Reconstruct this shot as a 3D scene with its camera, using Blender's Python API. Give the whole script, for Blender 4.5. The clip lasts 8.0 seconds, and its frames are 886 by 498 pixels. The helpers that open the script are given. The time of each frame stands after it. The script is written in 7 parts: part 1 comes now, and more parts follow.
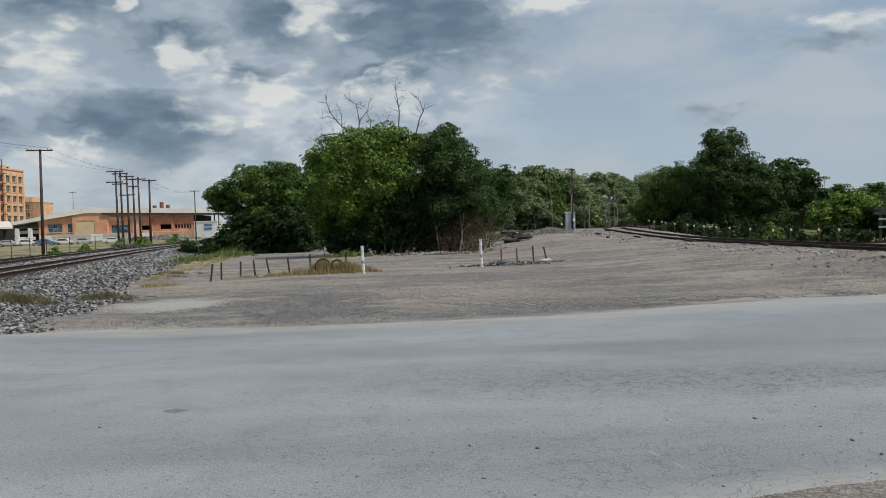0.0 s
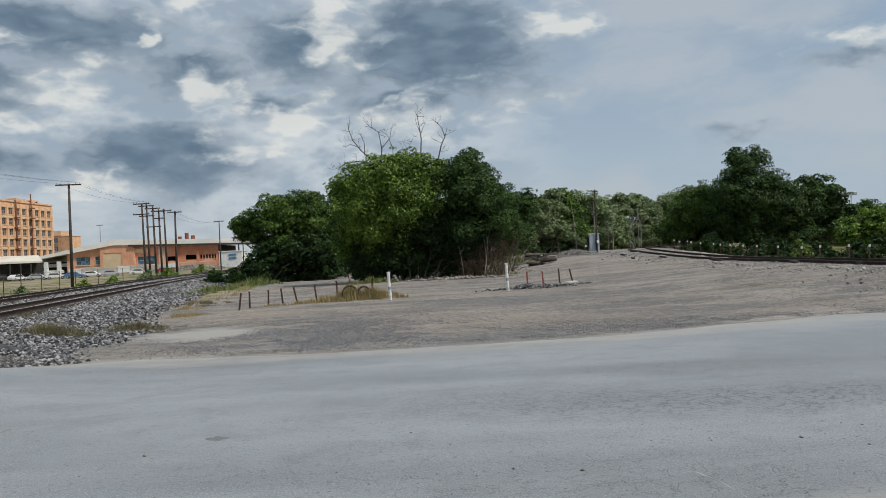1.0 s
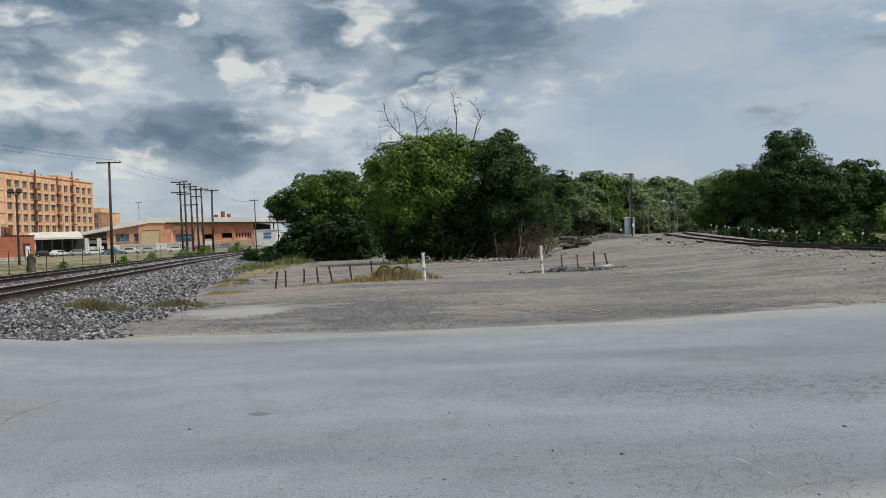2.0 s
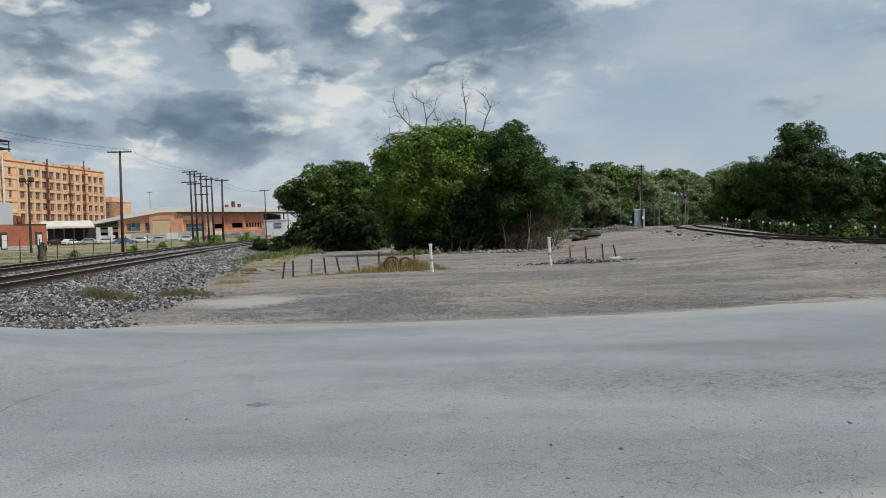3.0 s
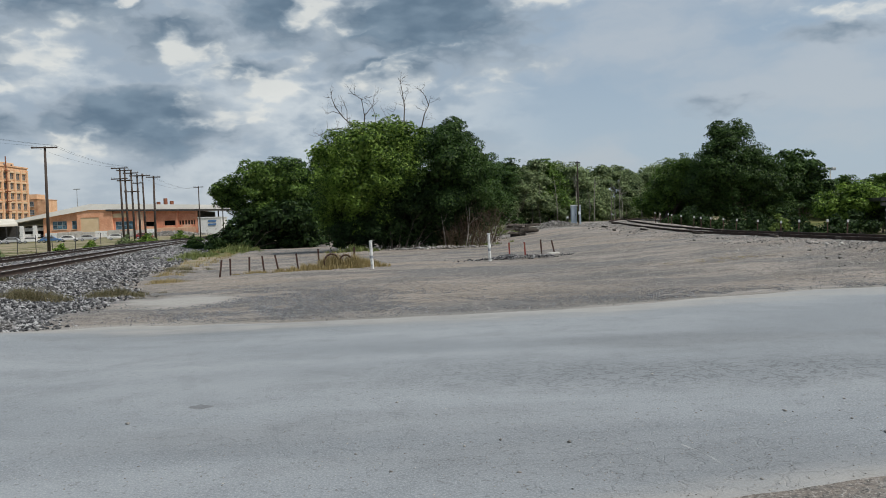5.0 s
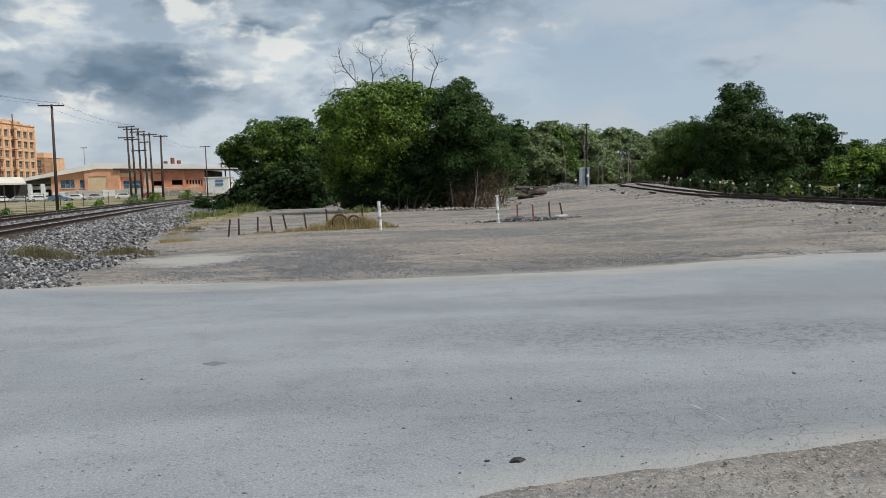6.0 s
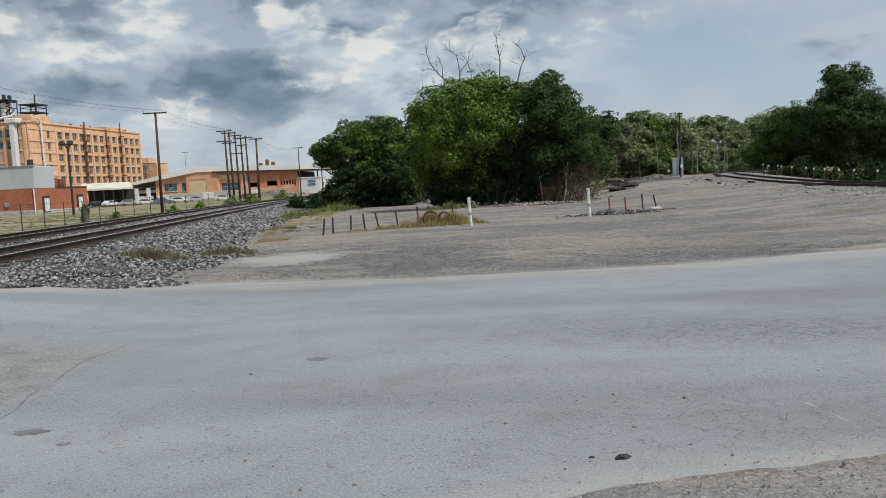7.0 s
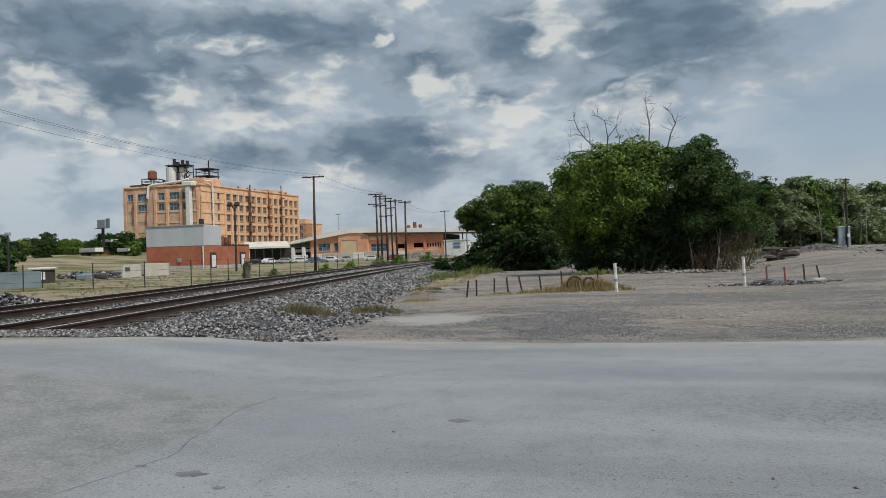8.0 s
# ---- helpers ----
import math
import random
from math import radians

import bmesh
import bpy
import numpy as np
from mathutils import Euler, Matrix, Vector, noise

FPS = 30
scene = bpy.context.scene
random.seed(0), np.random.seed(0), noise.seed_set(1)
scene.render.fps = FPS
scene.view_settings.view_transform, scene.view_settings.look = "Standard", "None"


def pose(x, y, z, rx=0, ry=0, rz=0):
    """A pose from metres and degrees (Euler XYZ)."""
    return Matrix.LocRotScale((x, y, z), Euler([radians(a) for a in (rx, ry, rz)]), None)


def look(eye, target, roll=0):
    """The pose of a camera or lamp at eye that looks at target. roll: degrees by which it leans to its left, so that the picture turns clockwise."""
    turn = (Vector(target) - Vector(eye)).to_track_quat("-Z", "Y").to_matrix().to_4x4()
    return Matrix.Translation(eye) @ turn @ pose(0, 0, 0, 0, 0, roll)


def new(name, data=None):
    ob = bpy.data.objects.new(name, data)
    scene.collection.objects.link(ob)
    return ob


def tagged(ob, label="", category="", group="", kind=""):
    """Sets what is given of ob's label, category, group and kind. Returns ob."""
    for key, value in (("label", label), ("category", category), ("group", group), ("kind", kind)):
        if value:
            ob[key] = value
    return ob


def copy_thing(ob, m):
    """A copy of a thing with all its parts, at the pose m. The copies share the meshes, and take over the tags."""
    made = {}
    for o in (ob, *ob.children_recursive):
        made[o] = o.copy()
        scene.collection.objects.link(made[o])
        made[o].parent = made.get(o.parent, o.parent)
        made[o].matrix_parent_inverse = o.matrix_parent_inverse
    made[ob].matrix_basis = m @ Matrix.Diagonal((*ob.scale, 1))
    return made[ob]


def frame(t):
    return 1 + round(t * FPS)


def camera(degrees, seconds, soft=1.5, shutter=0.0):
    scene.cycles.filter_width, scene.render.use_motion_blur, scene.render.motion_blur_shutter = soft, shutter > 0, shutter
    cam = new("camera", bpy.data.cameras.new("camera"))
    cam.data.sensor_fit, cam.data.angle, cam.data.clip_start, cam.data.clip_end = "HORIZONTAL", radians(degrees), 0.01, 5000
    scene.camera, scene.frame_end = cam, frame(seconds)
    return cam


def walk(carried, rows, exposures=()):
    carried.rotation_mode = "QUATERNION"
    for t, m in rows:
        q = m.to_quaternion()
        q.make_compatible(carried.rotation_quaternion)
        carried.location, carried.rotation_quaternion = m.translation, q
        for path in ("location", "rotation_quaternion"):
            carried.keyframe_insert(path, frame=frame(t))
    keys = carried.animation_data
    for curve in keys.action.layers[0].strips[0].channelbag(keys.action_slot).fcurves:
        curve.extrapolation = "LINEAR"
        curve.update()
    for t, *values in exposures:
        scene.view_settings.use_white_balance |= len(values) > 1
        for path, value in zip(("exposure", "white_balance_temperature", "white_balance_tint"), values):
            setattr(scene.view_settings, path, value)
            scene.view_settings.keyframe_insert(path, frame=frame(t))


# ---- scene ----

# ------------------------------------------------------------------ camera
cam = camera(59.12, 8.0, soft=0.75)
walk(cam, [
    (0.0, pose(0.057, -0.038, 1.599, 88.339, 1.483, -4.684)),
    (0.2, pose(0.030, -0.008, 1.591, 90.282, 2.691, -7.860)),
    (0.5, pose(-0.020, -0.000, 1.587, 90.441, 2.911, -6.978)),
    (1.0, pose(-0.068, -0.069, 1.594, 90.220, 2.723, -3.057)),
    (1.5, pose(-0.137, -0.059, 1.588, 89.389, 1.925, -1.549)),
    (1.7, pose(-0.149, -0.090, 1.598, 89.246, 1.934, -1.158)),
    (2.8, pose(-0.070, -0.056, 1.600, 88.242, 1.654, 0.048)),
    (3.0, pose(-0.054, -0.004, 1.592, 88.330, 1.599, 0.082)),
    (3.5, pose(0.000, 0.000, 1.600, 88.350, 1.500, 0.000)),
    (4.0, pose(0.043, 0.051, 1.593, 88.073, 1.858, -0.075)),
    (4.2, pose(0.041, 0.014, 1.602, 87.872, 2.347, -0.103)),
    (4.3, pose(0.030, 0.010, 1.606, 87.880, 2.250, -1.500)),
    (4.4, pose(0.010, 0.000, 1.612, 87.900, 2.000, -4.300)),
    (4.5, pose(0.002, -0.005, 1.615, 87.915, 1.861, -4.517)),
    (4.7, pose(-0.052, 0.005, 1.610, 87.929, 2.089, -4.612)),
    (5.8, pose(-0.177, -0.012, 1.591, 86.999, 1.120, -3.718)),
    (6.0, pose(-0.173, 0.000, 1.589, 85.143, 1.445, -3.931)),
    (6.5, pose(-0.196, -0.033, 1.596, 84.698, 3.659, -4.017)),
    (6.6, pose(-0.205, -0.032, 1.597, 84.750, 3.600, -2.950)),
    (6.8, pose(-0.220, -0.030, 1.599, 84.900, 3.200, 1.200)),
    (7.0, pose(-0.241, -0.027, 1.601, 85.048, 2.891, 2.480)),
    (7.2, pose(-0.242, -0.023, 1.597, 85.172, 2.879, 4.853)),
    (7.3, pose(-0.245, -0.030, 1.600, 85.294, 3.000, 10.379)),
    (7.5, pose(-0.274, -0.021, 1.592, 85.926, 2.656, 12.531)),
    (7.7, pose(-0.247, -0.042, 1.600, 89.124, 2.212, 13.101)),
    (8.0, pose(-0.262, -0.039, 1.597, 90.139, 1.726, 12.991)),
], exposures=[(0.0, 0.0), (1.7, 0.04), (3.0, 0.05), (4.7, 0.05), (5.8, 0.14), (6.5, 0.18), (7.1, 0.09), (7.6, -0.03), (8.0, -0.08)])

# ------------------------------------------------------------------ sky and sun
SUN_EL, SUN_AZ = 52.0, 124.0          # degrees; azimuth from +y towards +x


class Net:
    """Short calls for a node tree."""

    def __init__(self, tree):
        self.t = tree

    def n(self, kind, **kw):
        nd = self.t.nodes.new(kind)
        for k, v in kw.items():
            if k == "op":
                nd.operation = v
            elif k == "blend":
                nd.blend_type = v
            elif k == "dtype":
                nd.data_type = v
        return nd

    def put(self, sock, v):
        if isinstance(v, bpy.types.NodeSocket):
            self.t.links.new(v, sock)
        elif v is not None:
            if hasattr(sock.default_value, "__len__") and not hasattr(v, "__len__"):
                sock.default_value = (v,) * len(sock.default_value)
            elif hasattr(sock.default_value, "__len__") and len(sock.default_value) == 4 and len(v) == 3:
                sock.default_value = (*v, 1)
            else:
                sock.default_value = v

    def math(self, op, a, b=None, c=None, clamp=False):
        nd = self.n("ShaderNodeMath", op=op)
        nd.use_clamp = clamp
        for i, v in enumerate((a, b, c)):
            if v is not None:
                self.put(nd.inputs[i], v)
        return nd.outputs[0]

    def vec(self, op, a, b=None, out=0):
        nd = self.n("ShaderNodeVectorMath", op=op)
        self.put(nd.inputs[0], a)
        if b is not None:
            self.put(nd.inputs[1], b)
        return nd.outputs["Value"] if op in ("LENGTH", "DOT_PRODUCT") else nd.outputs[0]

    def noise(self, v, scale, detail=4.0, rough=0.55, dist=0.0, out="Fac"):
        nd = self.n("ShaderNodeTexNoise")
        if v is not None:
            self.put(nd.inputs["Vector"], v)
        nd.inputs["Scale"].default_value = scale
        nd.inputs["Detail"].default_value = detail
        nd.inputs["Roughness"].default_value = rough
        nd.inputs["Distortion"].default_value = dist
        return nd.outputs[out]

    def step(self, v, lo, hi, a=0.0, b=1.0):
        nd = self.n("ShaderNodeMapRange")
        nd.interpolation_type = "SMOOTHSTEP"
        self.put(nd.inputs[0], v)
        for i, x in enumerate((lo, hi, a, b)):
            self.put(nd.inputs[1 + i], x)
        return nd.outputs[0]

    def mix(self, f, a, b, blend="MIX"):
        nd = self.n("ShaderNodeMix", dtype="RGBA", blend=blend)
        self.put(nd.inputs[0], f)
        self.put(nd.inputs[6], a)
        self.put(nd.inputs[7], b)
        return nd.outputs[2]


def make_world():
    w = bpy.data.worlds.new("sky")
    scene.world = w
    w.use_nodes = True
    w.node_tree.nodes.clear()
    k = Net(w.node_tree)
    direction = k.n("ShaderNodeTexCoord").outputs["Generated"]
    sep = k.n("ShaderNodeSeparateXYZ")
    k.put(sep.inputs[0], direction)
    x, y, z = sep.outputs
    az = k.math("MULTIPLY", k.math("ARCTAN2", x, y), 57.2958)
    el = k.math("MULTIPLY", k.math("ARCSINE", z), 57.2958)
    # clouds are flat layers far off, so the texture is squeezed towards the horizon
    zz = k.math("ADD", k.math("ABSOLUTE", z), 0.16)
    comb = k.n("ShaderNodeCombineXYZ")
    k.put(comb.inputs[0], k.math("DIVIDE", x, zz))
    k.put(comb.inputs[1], k.math("DIVIDE", y, zz))
    p = comb.outputs[0]
    ang = k.n("ShaderNodeCombineXYZ")
    k.put(ang.inputs[0], az)
    k.put(ang.inputs[1], el)
    a = ang.outputs[0]
    warp = k.vec("SUBTRACT", k.noise(k.vec("MULTIPLY", a, (1, 1.6, 0)), 0.22, 4, 0.55, out="Color"), (0.5, 0.5, 0.5))
    ruffle = k.vec("SUBTRACT", k.noise(k.vec("MULTIPLY", a, (1, 1.5, 0)), 0.62, 4, 0.5, out="Color"), (0.5, 0.5, 0.5))
    aw = k.vec("ADD", k.vec("ADD", a, k.vec("MULTIPLY", warp, (5.0, 2.2, 0))), k.vec("MULTIPLY", ruffle, (2.0, 0.8, 0)))
    fine = k.noise(k.vec("MULTIPLY", a, (1, 2.3, 0)), 0.30, 4, 0.42, 0.0)
    puff = k.noise(k.vec("MULTIPLY", a, (1, 1.9, 0)), 0.15, 6, 0.52, 0.2)
    curl = k.math("SUBTRACT", fine, 0.5)

    billow = k.math("ABSOLUTE", k.math("SUBTRACT", k.noise(k.vec("MULTIPLY", aw, (1, 2.0, 0)), 0.36, 3, 0.42), 0.5))
    lumps = k.math("SUBTRACT", k.math("ADD", k.math("MULTIPLY", curl, 1.5), 0.12), k.math("MULTIPLY", billow, 1.3))

    def clouds(rows, lean, wide):
        """Rows of azimuth, elevation, half width, half height, weight; lean: fuller at the foot (+) or at the top (-)."""
        total = None
        for ca, ce, wa, we, g in rows:
            q = k.vec("MULTIPLY", k.vec("SUBTRACT", aw, (ca, ce, 0)), (1 / wa, 1 / we, 0))
            up = k.vec("DOT_PRODUCT", q, (0, lean, 0))
            v = k.math("SUBTRACT", k.math("SUBTRACT", 1.0, k.math("MULTIPLY", k.vec("LENGTH", q), wide)), up)
            v = k.math("MULTIPLY", k.math("MINIMUM", v, 0.8), g)
            total = v if total is None else k.math("MAXIMUM", total, v)
        return k.math("MAXIMUM", total, -0.6)
    # dark flat bases, then sunlit heads
    masses = [
        (-37.3, 12.4, 7.9, 1.7, 1.0), (-38.2, 15.7, 8.7, 2.6, 0.78), (-24.9, 15.9, 9.1, 1.7, 0.9), (-26.6, 12.7, 3.1, 1.2, 0.72), (-27.0, 11.2, 2.6, 0.8, 0.72), (-13.6, 13.5, 3.9, 1.5, 0.78),
        (-6.7, 15.9, 3.3, 1.9, 0.95), (-8.7, 11.3, 3.1, 0.8, 0.75), (-16.6, 8.2, 5.6, 1.9, 1.0), (-26.8, 7.6, 3.7, 1.0, 0.72), (-31.6, 13.1, 3.3, 1.9, 0.8), (-18.8, 5.8, 6.2, 0.4, 0.4),
        (-39.4, 9.0, 4.6, 0.4, 0.35), (3.1, 15.9, 7.0, 3.0, 1.0), (0.8, 11.2, 3.9, 0.8, 0.85), (31.4, 11.5, 2.9, 0.5, 0.5), (24.7, 7.6, 2.1, 0.5, 0.4),
    ]
    heads = [
        (-41.2, 10.2, 2.2, 0.9, 0.9), (-30.9, 10.8, 1.9, 0.6, 0.8), (-36.6, 8.8, 0.6, 0.7, 0.9), (-37.8, 7.5, 3.9, 0.6, 0.7), (-26.7, 9.4, 2.0, 0.6, 0.8), (-22.5, 11.6, 2.2, 0.9, 0.65),
        (-32.0, 9.3, 0.6, 0.6, 0.7), (-12.6, 10.9, 1.7, 1.0, 0.85), (-6.7, 9.6, 1.7, 0.7, 0.9), (-9.6, 7.7, 2.6, 0.6, 0.8), (-20.4, 4.9, 1.9, 0.6, 0.9), (-23.0, 5.4, 0.9, 0.4, 0.8),
        (-28.7, 14.2, 2.1, 0.3, 0.6), (-17.0, 15.1, 0.4, 0.5, 0.9), (-14.7, 17.6, 2.3, 0.5, 0.8), (12.6, 15.5, 2.0, 0.9, 0.85), (-3.9, 15.2, 1.7, 2.3, 0.65), (3.6, 9.4, 3.9, 0.8, 0.55), (32.8, 12.3, 2.6, 0.5, 0.5),
    ]
    dark = k.math("ADD", clouds(masses, 0.26, 0.66), k.math("MULTIPLY", lumps, 0.6))
    glow = k.math("ADD", clouds(heads, -0.22, 0.48), k.math("MULTIPLY", lumps, 1.25))
    # the rest of the sky, out of view, carries the same broken cloud
    side = k.math("MAXIMUM", k.step(el, 19.0, 27.0), k.step(k.math("ABSOLUTE", az), 48.0, 60.0))
    broad = k.noise(p, 1.1, 8, 0.58, 0.3)
    dark = k.math("MAXIMUM", dark, k.math("MULTIPLY", side, k.step(broad, 0.40, 0.66, 0.0, 0.8)))
    left = k.math("MAXIMUM", k.step(az, 15.0, -1.0, 0.0, 1.0), k.math("MULTIPLY", side, 0.8))
    sky = k.n("ShaderNodeTexSky")
    sky.sky_type = "NISHITA"
    sky.sun_disc = False
    sky.sun_elevation, sky.sun_rotation = radians(SUN_EL), radians(SUN_AZ)
    sky.air_density, sky.dust_density = 1.0, 2.5
    clear = k.mix(1.0, sky.outputs[0], (0.08, 0.08, 0.08), "MULTIPLY")
    veil = k.mix(k.step(el, 1.0, 15.0), (0.45, 0.53, 0.59), (0.33, 0.42, 0.51))
    streak = k.step(k.noise(k.vec("MULTIPLY", aw, (0.45, 1.2, 0)), 0.16, 5, 0.5, 0.3), 0.38, 0.64)
    veil = k.mix(k.math("MULTIPLY", streak, 0.85), veil, (0.51, 0.545, 0.57))
    col = k.mix(0.86, clear, veil)
    # grey middle cloud with paler folds on the broken side
    fold = k.step(k.math("ADD", k.math("ADD", puff, k.math("MULTIPLY", lumps, 0.35)), k.step(el, 4.0, 13.0, 0.06, -0.04)), 0.38, 0.66)
    grey = k.mix(fold, (0.340, 0.405, 0.468), (0.610, 0.645, 0.655))
    col = k.mix(k.math("MULTIPLY", left, k.step(el, 1.5, 7.0, 0.35, 0.92)), col, grey)
    col = k.mix(k.step(dark, 0.0, 0.40, 0, 0.8), col, (0.350, 0.402, 0.450))
    col = k.mix(k.step(dark, 0.16, 0.66, 0, 0.96), col, k.mix(k.step(fine, 0.36, 0.66), (0.122, 0.180, 0.240), (0.200, 0.268, 0.332)))
    lit = k.mix(k.step(k.math("ADD", glow, k.math("MULTIPLY", curl, 0.6)), 0.30, 0.85), (0.53, 0.575, 0.60), (0.76, 0.75, 0.695))
    col = k.mix(k.step(glow, 0.04, 0.78, 0, 0.85), col, lit)
    col = k.mix(1.0, col, (0.965, 1.0, 1.045), "MULTIPLY")
    bg = k.n("ShaderNodeBackground")
    k.put(bg.inputs[0], col)
    bg.inputs[1].default_value = 0.97
    out = k.n("ShaderNodeOutputWorld")
    k.t.links.new(bg.outputs[0], out.inputs[0])


make_world()
sun = new("sun", bpy.data.lights.new("sun", "SUN"))
sun.data.energy, sun.data.angle, sun.data.color = 3.1, radians(9), (1.0, 0.955, 0.89)
s_az, s_el = radians(SUN_AZ), radians(SUN_EL)
sun.matrix_world = look((60 * math.sin(s_az) * math.cos(s_el), 60 * math.cos(s_az) * math.cos(s_el), 60 * math.sin(s_el)), (0, 0, 0))


# ------------------------------------------------------------------ materials
def material(name, a, b, rough=0.85, scale=3.0, fine=40.0, bump=0.25, metal=0.0, c=None, per_piece=0.0, stretch=(1, 1, 1), spread=(0.38, 0.62), space="object", deep=0.02):
    """Two colours mixed by a broad and a fine noise, a third one as stains; relief from the fine one."""
    m = bpy.data.materials.new(name)
    m.use_nodes = True
    k = Net(m.node_tree)
    bsdf = m.node_tree.nodes["Principled BSDF"]
    co = k.n("ShaderNodeTexCoord").outputs["Object"] if space == "object" else k.n("ShaderNodeNewGeometry").outputs["Position"]
    co = k.vec("MULTIPLY", co, stretch)
    n1, n2 = k.noise(co, scale, 5, 0.6), k.noise(co, fine, 4, 0.6)
    col = k.mix(k.step(k.math("ADD", k.math("MULTIPLY", n1, 0.6), k.math("MULTIPLY", n2, 0.4)), *spread), a, b)
    if c:
        col = k.mix(k.step(k.noise(co, scale * 0.37, 6, 0.65, 0.5), 0.56, 0.70), col, c)
    if per_piece:
        r = k.n("ShaderNodeObjectInfo").outputs["Random"]
        col = k.mix(1.0, col, k.step(r, 0, 1, 1 - per_piece, 1 + per_piece), "MULTIPLY")
    k.put(bsdf.inputs["Base Color"], col)
    k.put(bsdf.inputs["Roughness"], k.step(n2, 0.2, 0.8, max(rough - 0.12, 0.05), min(rough + 0.1, 1)))
    bsdf.inputs["Metallic"].default_value = metal
    if bump:
        bp = k.n("ShaderNodeBump")
        bp.inputs["Strength"].default_value = bump
        bp.inputs["Distance"].default_value = deep
        k.put(bp.inputs["Height"], n2)
        k.put(bsdf.inputs["Normal"], bp.outputs[0])
    return m


def leaf_material(name, dark, light, tip):
    m = bpy.data.materials.new(name)
    m.use_nodes = True
    k = Net(m.node_tree)
    bsdf = m.node_tree.nodes["Principled BSDF"]
    geo = k.n("ShaderNodeNewGeometry")
    r = geo.outputs["Random Per Island"]
    n = k.noise(geo.outputs["Position"], 0.38, 3, 0.55)
    col = k.mix(k.step(k.math("ADD", k.math("MULTIPLY", r, 0.5), k.math("MULTIPLY", n, 0.75)), 0.36, 0.82), dark, light)
    col = k.mix(k.step(r, 0.86, 1.0, 0.0, 0.7), col, tip)
    k.put(bsdf.inputs["Base Color"], col)
    bsdf.inputs["Roughness"].default_value = 0.6
    bsdf.inputs["Specular IOR Level"].default_value = 0.25
    tr = k.n("ShaderNodeBsdfTranslucent")
    k.put(tr.inputs[0], col)
    mx = k.n("ShaderNodeMixShader")
    mx.inputs[0].default_value = 0.22
    out = m.node_tree.nodes["Material Output"]
    k.t.links.new(bsdf.outputs[0], mx.inputs[1])
    k.t.links.new(tr.outputs[0], mx.inputs[2])
    k.t.links.new(mx.outputs[0], out.inputs[0])
    return m


def stone_material(name, dark, light, warm):
    m = bpy.data.materials.new(name)
    m.use_nodes = True
    k = Net(m.node_tree)
    bsdf = m.node_tree.nodes["Principled BSDF"]
    geo = k.n("ShaderNodeNewGeometry")
    r = geo.outputs["Random Per Island"]
    col = k.mix(k.math("POWER", r, 2.2), dark, light)
    col = k.mix(k.step(k.noise(geo.outputs["Position"], 0.6, 4), 0.50, 0.70, 0, 0.45), col, warm)
    k.put(bsdf.inputs["Base Color"], col)
    bsdf.inputs["Roughness"].default_value = 0.9
    return m


